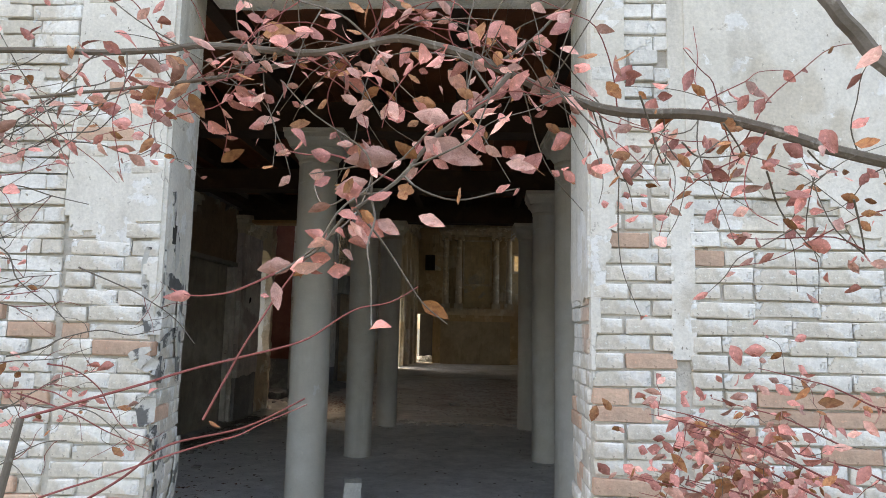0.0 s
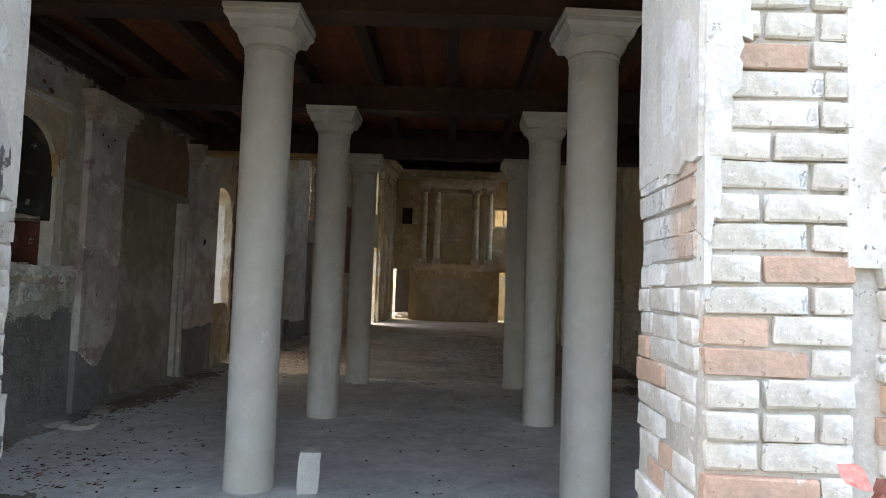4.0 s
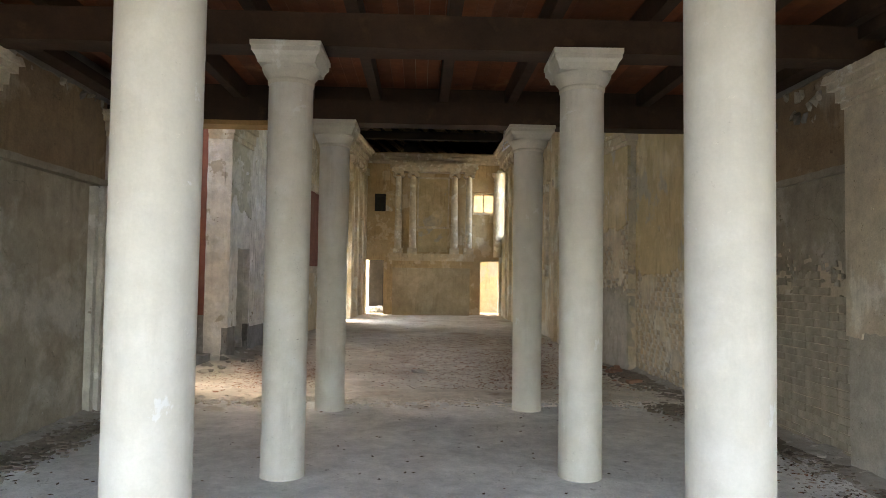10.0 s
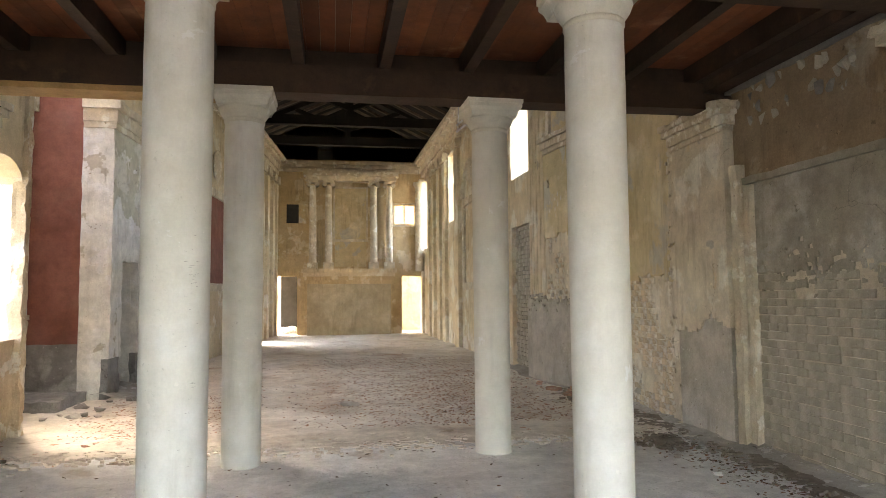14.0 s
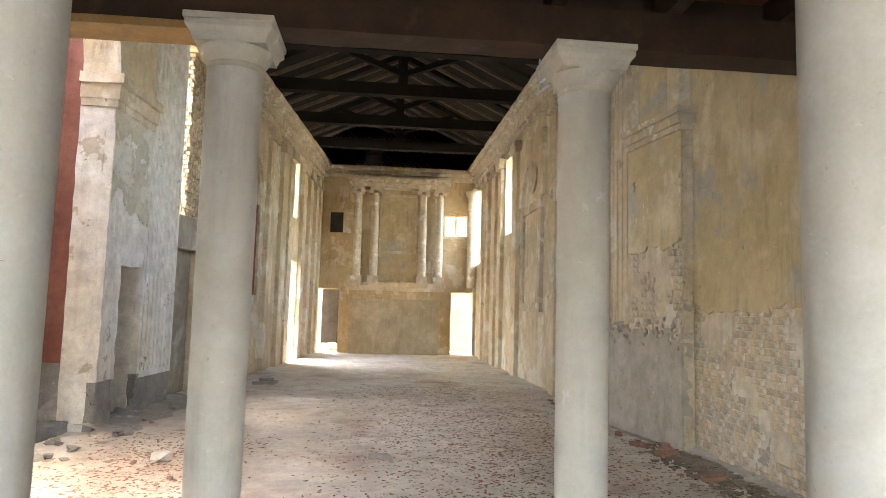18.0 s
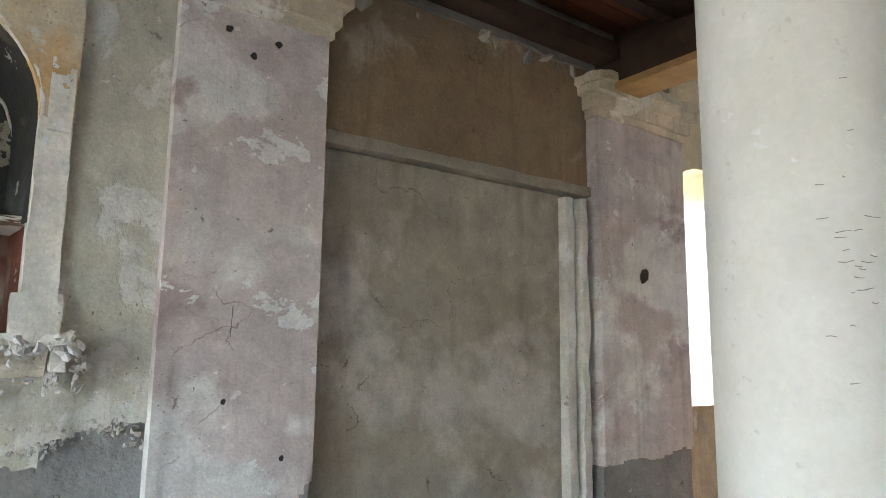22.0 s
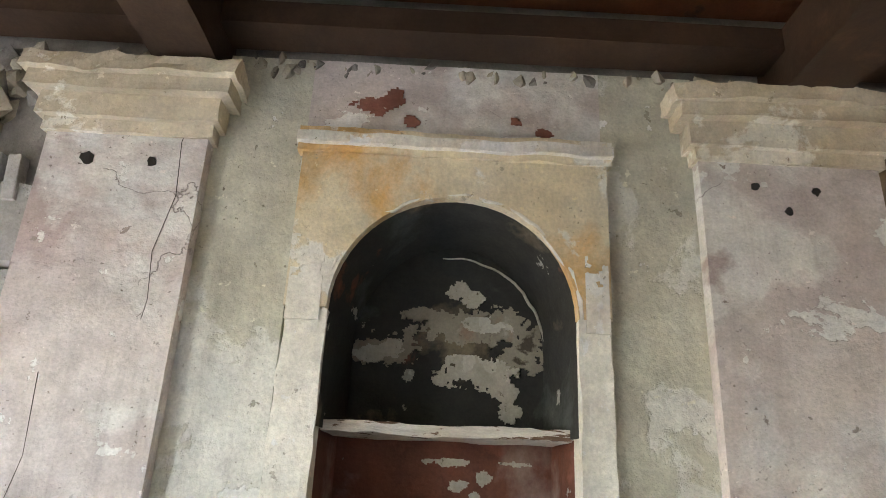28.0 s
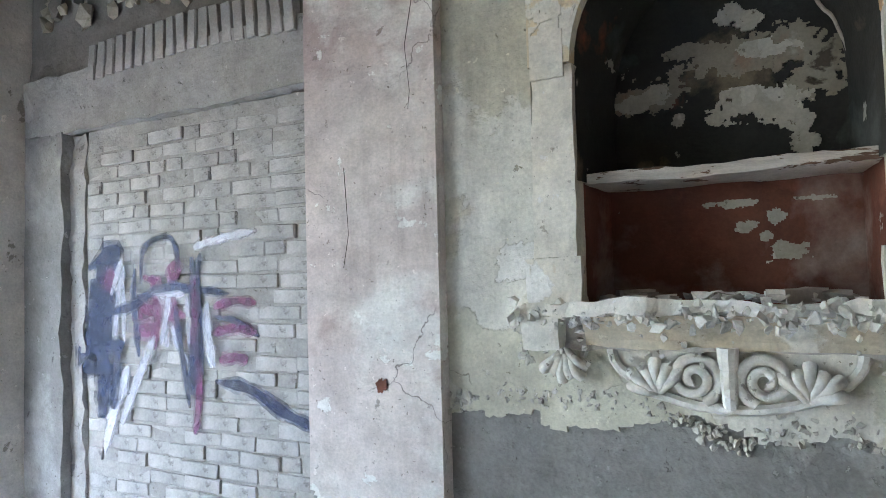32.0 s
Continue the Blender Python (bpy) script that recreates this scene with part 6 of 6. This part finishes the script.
def scatter(name, label, mat, areas, seed, size):
    """Many small flat bits on the floor, joined."""
    r = random.Random(seed)
    vs, fs = [], []
    for n, x0, x1, y0, y1 in areas:
        for _ in range(n):
            x, y, a = r.triangular(x0, x1), r.uniform(y0, y1), r.uniform(0, 6.3)
            w, h, k = size * r.uniform(0.4, 1.3), size * r.uniform(0.25, 0.6), len(vs)
            ca, sa = math.cos(a), math.sin(a)
            up = r.uniform(0.2, 0.6) * size
            for px, py, pz in ((-w, 0, 0.3 * up), (-0.2 * w, -h, 0.12 * up), (w, 0, up * 0.6), (-0.2 * w, h, 0.5 * up)):
                vs.append((x + px * ca - py * sa, y + px * sa + py * ca, 0.006 + pz))
            fs.append((k, k + 1, k + 2, k + 3))
    me = bpy.data.meshes.new(name)
    me.from_pydata(vs, [], fs)
    me.materials.append(M[mat])
    tagged(new(name, me), label, kind="stuff")


M["dry_leaf"] = surface("dry_brown_leaf", (0.10, 0.055, 0.03), (0.06, 0.035, 0.022), [((0.22, 0.09, 0.05), 3.0, 0.4, 0.1)], bump=0.0)
M["crumb"] = surface("brick_dust_crumbs", (0.36, 0.19, 0.12), (0.28, 0.16, 0.11), [((0.5, 0.45, 0.4), 5.0, 0.4, 0.1)], bump=0.0)
M["chip"] = surface("pale_plaster_chips", (0.72, 0.70, 0.66), (0.6, 0.58, 0.54), [], bump=0.0)
scatter("dry_leaves", "dry brown leaves scattered over the floor", "dry_leaf", ((260, -3.9, 3.3, -3.0, 6.0), (200, -4.1, -1.8, -1.5, 3.0), (500, 2.4, 3.45, 0.5, 9.0), (160, -4.15, -3.5, 2.0, 6.2), (160, -4.0, -2.2, -2.5, 1.0), (220, 2.2, 3.4, 2.0, 9.0), (500, -3.4, 3.0, 6.0, 15.0), (200, -2.6, 2.8, 15.0, 25.0), (160, -1.4, 2.9, 5.6, 7.2)), 5, 0.028)
scatter("brick_crumbs", "reddish brick crumbs in drifts on the nave floor", "crumb", ((5200, -1.5, 3.2, 7.0, 15.5), (1600, 0.2, 3.2, 6.6, 12.0), (1500, -4.0, -1.6, 6.4, 10.0), (300, 2.4, 3.4, 1.0, 7.0), (260, -3.8, -1.6, 6.4, 9.0), (160, -3.8, -2.4, -1.5, 0.8), (200, 0.5, 3.0, 14.0, 22.0)), 6, 0.030)
scatter("plaster_chips", "pale plaster chips over the floor", "chip", ((1400, -3.9, 3.3, -3.0, 6.0), (1500, -3.4, 3.0, 6.0, 15.0), (700, 2.4, 3.45, 0.0, 6.0), (260, -3.4, 3.0, 6.0, 15.0)), 7, 0.014)

M["crumb_bank"] = surface("fallen_crumb_bank", (0.46, 0.43, 0.39), (0.36, 0.33, 0.295), [((0.56, 0.53, 0.49), 7.0, 0.38, 0.01), ((0.14, 0.12, 0.10), 9.0, 0.34, 0.01)], bump=1.2, grain=100, specks=1.0)
M["crumb_grey"] = surface("grey_plaster_crumbs", (0.40, 0.375, 0.34), (0.28, 0.26, 0.235), [((0.58, 0.55, 0.51), 5.0, 0.4, 0.1)], bump=0.0)
scatter("plaster_crumbs", "grey plaster crumbs drifted along the side walls", "crumb_grey", ((1500, 2.75, 3.6, 0.0, 6.4), (700, -4.3, -3.6, -2.5, 6.2), (500, 2.6, 3.5, 6.4, 11.0)), 8, 0.026)

M["dirt_dark"] = surface("dark_leaf_mould", (0.27, 0.23, 0.19), (0.19, 0.16, 0.13), [((0.34, 0.31, 0.27), 5.0, 0.36, 0.01), ((0.08, 0.06, 0.05), 11.0, 0.34, 0.01)], bump=1.0, grain=110, specks=1.0)


def spill(name, label, mat, x0, x1, y0, y1, cells, seed, cell=0.032, deep=0.008):
    """A thin ragged layer of dirt on the floor; cells are (x, y, half width, half length) of its drifts."""
    def where(u, z):
        return max(1 - ((u - a) / w) ** 2 - ((z - b) / h) ** 2 for a, b, w, h in cells) * 0.9 - 0.62
    bm = coat("", x0, x1, -0.02, deep, y0, y1, None, cell, 0, seed, 0.012, where, to=lambda d, u, z: (u, z, d + 0.012))
    tagged(part(name, bm, M[mat]), label, kind="stuff")


spill("leaf_mould", "dark mould and litter drifted along the side wall", "dirt_dark", 2.3, 3.5, 0.0, 10.0, ((3.4, 6.6, 0.5, 1.2), (3.2, 8.2, 0.45, 1.6), (3.35, 4.0, 0.4, 1.6), (2.8, 5.6, 0.35, 0.5), (3.4, 1.6, 0.3, 1.2)), 95.0)
spill("leaf_mould", "dark litter drifted before the brick panel", "dirt_dark", -4.2, -2.2, -2.4, 6.2, ((-3.2, -0.6, 0.6, 0.35), (-3.9, 3.6, 0.35, 1.5), (-2.9, -1.2, 0.5, 0.25), (-4.0, 5.6, 0.3, 0.6)), 97.0)
bm = coat("", -4.2, 3.5, -0.02, 0.003, 4.9, 6.9, None, 0.04, 0, 99.0, 0.004, lambda u, z: (z - 6.0) * 1.7, to=lambda d, u, z: (u, z, d + 0.012))
tagged(part("earth_film", bm, M["floor_nave"]), "thin ragged film of earth trodden over the cement", kind="stuff")
# banks of fallen crumbs at the foot of the walls
for side, label, spans in (("left", "bank of fallen plaster at the wall foot", ((-2.4, 6.3, 0.30, 0.05), (9.9, 13.2, 0.75, 0.12))), ("right", "bank of fallen plaster and earth at the wall foot", ((-2.4, 6.3, 0.42, 0.08), (6.4, 9.1, 0.35, 0.12), (9.1, 14.0, 0.30, 0.08)))):
    for u0, u1, wide, high in spans:
        bm = bmesh.new()
        nu, nd = int((u1 - u0) / 0.05), 9
        rows = []
        for i in range(nu + 1):
            u = u0 + (u1 - u0) * i / nu
            row = []
            for k in range(nd + 1):
                f = k / nd
                d = -0.12 + (wide * (0.75 + 0.7 * noise.noise(Vector((u * 1.3, 3.3, wide)))) + 0.12) * f
                h = high * (1 - f) ** 1.5 * (0.6 + 0.9 * abs(noise.noise(Vector((u * 1.9, f * 2, 1.0))))) + 0.03 * noise.noise(Vector((u * 9, d * 9, 4))) * (1 - f) - 0.012 * f
                row.append(bm.verts.new((sx(side, u, d), u, h + 0.012)))
            rows.append(row)
        for a, b in zip(rows, rows[1:]):
            for k in range(nd):
                bm.faces.new((a[k], a[k + 1], b[k + 1], b[k]))
        tagged(part("crumb_bank", bm, M["crumb_bank"]), label, kind="stuff")

# ---- white rubble in the far doorway ----
for k in range(9):
    lump("stone_lump", -2.75 + 0.09 * k, 26.75 + 0.1 * (k % 3), 0.22, 200 + k, "white_stone", "white rubble heaped in the far doorway", 0.0 if k % 2 else 0.12, 0.9)

# ---- the shrub in front of the entrance ----
def leaf_material(name, c1, c2):
    m = surface(name, c1, c2, [((c2[0] * 0.75, c2[1] * 0.6, c2[2] * 0.55), 2.2, 0.42, 0.06), ((c2[0] * 0.55, c2[1] * 0.5, c2[2] * 0.45), 14.0, 0.32, 0.03), ((min(0.8, c1[0] * 1.2), c1[1] * 1.3, c1[2] * 1.25), 5.0, 0.36, 0.04)], rough=0.6, bump=0.3, jitter=0.38)
    p = m.node_tree.nodes["Principled BSDF"]
    p.inputs["Subsurface Weight"].default_value = 0.0
    return m


LEAF = [leaf_material("dull_pink_leaf", (0.62, 0.27, 0.235), (0.52, 0.21, 0.18)), leaf_material("pale_pink_leaf", (0.66, 0.38, 0.325), (0.56, 0.30, 0.25)), leaf_material("rusty_leaf", (0.42, 0.20, 0.09), (0.33, 0.14, 0.07))]
M["bark"] = surface("grey_bark", (0.20, 0.17, 0.14), (0.13, 0.11, 0.09), [((0.34, 0.31, 0.27), 40.0, 0.36, 0.05)], bump=0.8, grain=120)
M["shoot"] = surface("red_young_shoot", (0.30, 0.10, 0.09), (0.22, 0.075, 0.07), [], bump=0.2, grain=120)


def leaf_mesh(mat, seed):
    rnd = random.Random(seed)
    W = rnd.uniform(0.42, 0.70)
    prof = (0.03, 0.42, 0.74, 0.93, 1.0, 0.96, 0.82, 0.60, 0.34, 0.03)
    fold, curl, twist = rnd.uniform(0.05, 0.5), rnd.uniform(-0.6, 0.6), rnd.uniform(-0.35, 0.35)
    bm = bmesh.new()
    rows = []
    for i, w in enumerate(prof):
        t = i / (len(prof) - 1)
        z = curl * t * t
        row = []
        for side in (-1.0, -0.5, 0.0, 0.5, 1.0):
            q = W / 2 * w * side * (rnd.uniform(0.88, 1.08) if abs(side) == 1 else 1.0)
            row.append(bm.verts.new((t + (rnd.uniform(-0.02, 0.02) if abs(side) == 1 else 0), q, z + fold * abs(q) * (0.6 + 0.8 * abs(q)) + twist * q * t + (0.018 * (i % 2) if abs(side) == 0.5 else 0))))
        rows.append(row)
    for a, b in zip(rows, rows[1:]):
        for k in range(4):
            bm.faces.new((a[k], a[k + 1], b[k + 1], b[k]))
    me = bpy.data.meshes.new("leaf")
    bm.to_mesh(me)
    bm.free()
    me.materials.append(mat)
    me.shade_smooth()
    return me


LEAVES = [leaf_mesh(LEAF[(0, 1, 0, 1, 0, 2)[k % 6]], k) for k in range(12)]
EYE, FAR = Vector((-0.005, -6.202, 1.715)), [1.92]
shrub = thing("shrub", "bare autumn shrub with pink and rusty leaves", "shrub")
rnd = random.Random(5)


def twig(name, pts, r0, r1, mat, leaves=0, size=0.055, spread=0.02, sub=0):
    k = FAR[0]
    r0, r1, size, spread = r0 * (1 + (k - 1) * 0.15), r1 * (1 + (k - 1) * 0.15), size * (1 + (k - 1) * 0.45), spread * k
    line = spline([EYE + (Vector(p) - EYE) * k for p in pts], 6)
    line = [p + noise.noise_vector(p * 14) * r0 * 0.9 for p in line]
    limb = part(name, tube(line, r0, r1, 7), M[mat], shrub)
    for _ in range(sub):
        i = rnd.randrange(2, len(line) - 1)
        d = Vector((rnd.uniform(-1, 1), rnd.uniform(-0.5, 0.5), rnd.uniform(-1, 0.9))).normalized()
        q = [line[i]]
        for _ in range(4):
            d = (d + Vector((rnd.uniform(-0.5, 0.5), rnd.uniform(-0.3, 0.3), rnd.uniform(-0.5, 0.4)))).normalized()
            q.append(q[-1] + d * rnd.uniform(0.02, 0.045) * k)
        part("twig", tube(spline(q, 3), 0.0013, 0.0006, 5), M["shoot"] if rnd.random() < 0.4 else M["bark"], limb)
        if leaves:
            for p in q[1:]:
                if rnd.random() < 0.55:
                    put_leaf(p, size, limb)
    for _ in range(leaves):
        put_leaf(rnd.choice(line) + Vector((rnd.gauss(0, spread), rnd.gauss(0, spread), rnd.gauss(-0.4 * spread, spread))), size, limb)


def put_leaf(p, size, limb):
    ob = new("leaf", rnd.choice(LEAVES))
    ob.parent = limb
    s = size * rnd.choice((0.3, 0.4, 0.48, 0.52, 0.6, 0.75))
    ob.matrix_basis = pose(p.x, p.y, p.z, rnd.uniform(30, 150), rnd.uniform(-50, 60), rnd.choice((0, 180)) + rnd.uniform(-60, 60)) @ Matrix.Diagonal((s, s, s, 1))


twig("branch", ((-0.60, -5.63, 1.965), (-0.354, -5.634, 1.960), (-0.246, -5.636, 1.964), (-0.152, -5.637, 1.958), (-0.08, -5.642, 1.968), (-0.014, -5.644, 1.953), (0.051, -5.644, 1.922), (0.114, -5.646, 1.901), (0.194, -5.648, 1.896), (0.268, -5.649, 1.877), (0.42, -5.645, 1.835)), 0.0045, 0.0088, "bark", 170, 0.042, 0.036, 60)
twig("branch", ((-0.62, -5.58, 1.918), (-0.362, -5.596, 1.937), (-0.258, -5.604, 1.946), (-0.19, -5.614, 1.956), (-0.113, -5.624, 1.972), (-0.081, -5.635, 1.972)), 0.0026, 0.0042, "bark", 110, 0.042, 0.034, 36)
FAR[0] = 1.12
twig("branch", ((0.022, -5.626, 1.942), (-0.003, -5.63, 1.913), (-0.042, -5.636, 1.883), (-0.076, -5.639, 1.839), (-0.114, -5.644, 1.81), (-0.141, -5.648, 1.777), (-0.175, -5.653, 1.755)), 0.003, 0.001, "bark", 34, 0.040, 0.014, 14)
FAR[0] = 1.92
twig("branch", ((-0.10, -5.64, 1.968), (-0.14, -5.63, 2.00), (-0.21, -5.61, 2.03)), 0.002, 0.001, "bark", 10, 0.05, 0.03, 5)
twig("branch", ((0.012, -5.628, 1.952), (0.052, -5.629, 1.983), (0.10, -5.633, 2.04)), 0.0025, 0.0015, "bark", 8, 0.05, 0.02, 4)
FAR[0] = 1.75
twig("limb", ((0.28, -5.59, 2.09), (0.307, -5.603, 2.04), (0.332, -5.61, 1.997), (0.36, -5.617, 1.952), (0.45, -5.63, 1.86)), 0.010, 0.013, "bark")
for k in range(9):
    x, z = 0.10 + 0.035 * k, 1.90 - 0.012 * k + (0.03 if k % 2 else 0)
    twig("branch", ((x, -5.64, z), (x + 0.03, -5.60, z + rnd.uniform(-0.05, 0.02)), (x + rnd.uniform(0.02, 0.10), -5.57, z + rnd.uniform(-0.09, 0.05))), 0.0015, 0.0007, "bark", 12, 0.036, 0.02, 2)
for x, y, z, s, a, b, c in ((-0.05, -5.645, 1.875, 0.060, 100, 20, 20), (-0.075, -5.642, 1.862, 0.052, 80, 10, 200), (-0.03, -5.64, 1.895, 0.045, 95, -20, 170), (-0.10, -5.64, 1.84, 0.035, 85, 15, 190), (-0.115, -5.645, 1.80, 0.030, 90, 40, 10), (-0.09, -5.645, 1.805, 0.032, 95, 30, -10), (-0.16, -5.65, 1.765, 0.040, 80, 10, 180), (-0.175, -5.65, 1.75, 0.030, 100, 70, 0), (-0.055, -5.64, 1.81, 0.030, 85, 25, 0), (0.02, -5.63, 1.86, 0.03, 90, 10, 20)):
    ob = new("leaf", LEAVES[1])
    ob.parent = shrub
    p = EYE + (Vector((x, y, z)) - EYE) * 1.12
    ob.matrix_basis = pose(p.x, p.y, p.z, a, b, c) @ Matrix.Diagonal((s * 0.95, s * 0.95, s * 0.95, 1))
FAR[0] = 1.0
# bare forked twigs before the wall beside the doorway
for k in range(46):
    x, z, y = rnd.uniform(-2.5, -1.3), rnd.uniform(1.3, 2.6), rnd.uniform(-4.5, -3.9)
    a = rnd.uniform(-0.5, 0.7)
    pts = [(x, y, z)]
    for _ in range(5):
        a += rnd.uniform(-0.5, 0.4)
        pts.append((pts[-1][0] + 0.10 * math.cos(a), y + rnd.uniform(-0.03, 0.03), pts[-1][2] + 0.10 * math.sin(a)))
    twig("branch", pts, 0.0030, 0.0012, "bark" if k % 4 else "shoot", 3 if k % 3 == 0 else 0, 0.07, 0.03, 5)
# lower right sprays with leaves, nearer the wall
for k in range(15):
    x, z = rnd.uniform(0.36, 0.95), rnd.uniform(1.15, 1.62)
    y = rnd.uniform(-4.5, -3.9)
    twig("branch", ((x + 0.25, y, z - 0.10), (x + 0.1, y, z - 0.03), (x, y - 0.02, z), (x - 0.14, y - 0.03, z + 0.03)), 0.003, 0.001, "shoot", 30, 0.075, 0.07, 4)
# long red shoots
twig("shoot", ((-0.75, -5.12, 1.55), (-0.484, -5.057, 1.635), (-0.38, -5.04, 1.663), (-0.302, -5.025, 1.69), (-0.225, -5.012, 1.741), (-0.16, -4.997, 1.757), (-0.109, -4.984, 1.789)), 0.0024, 0.0011, "shoot", 0)
twig("shoot", ((-0.72, -5.10, 1.42), (-0.488, -5.042, 1.498), (-0.422, -5.021, 1.516), (-0.386, -5.003, 1.534), (-0.308, -4.982, 1.57)), 0.0018, 0.0009, "shoot", 0)
twig("shoot", ((-0.46, -5.08, 1.55), (-0.41, -5.065, 1.66), (-0.375, -5.044, 1.732), (-0.341, -5.023, 1.796), (-0.31, -5.0, 1.842)), 0.0022, 0.0013, "shoot", 3, 0.04, 0.01)
twig("shoot", ((-0.60, -5.40, 1.42), (-0.438, -5.397, 1.518), (-0.363, -5.417, 1.57), (-0.271, -5.432, 1.594), (-0.195, -5.449, 1.632)), 0.0018, 0.0009, "shoot", 0)
# stems down to the ground
for x, y, pts in ((-0.85, -5.2, (-0.75, -5.12, 1.55)), (-1.3, -5.1, (-1.05, -5.20, 2.153)), (0.95, -5.2, (0.739, -5.227, 1.925)), (1.0, -5.1, (0.79, -5.20, 1.969)), (-0.85, -5.3, (-0.60, -5.40, 1.42)), (1.2, -4.2, (1.1, -4.2, 1.2))):
    part("stem", tube(spline([(x, y, -0.06), (x * 1.02, y, 0.6), pts], 6), 0.014, 0.006, 8), M["bark"], shrub)
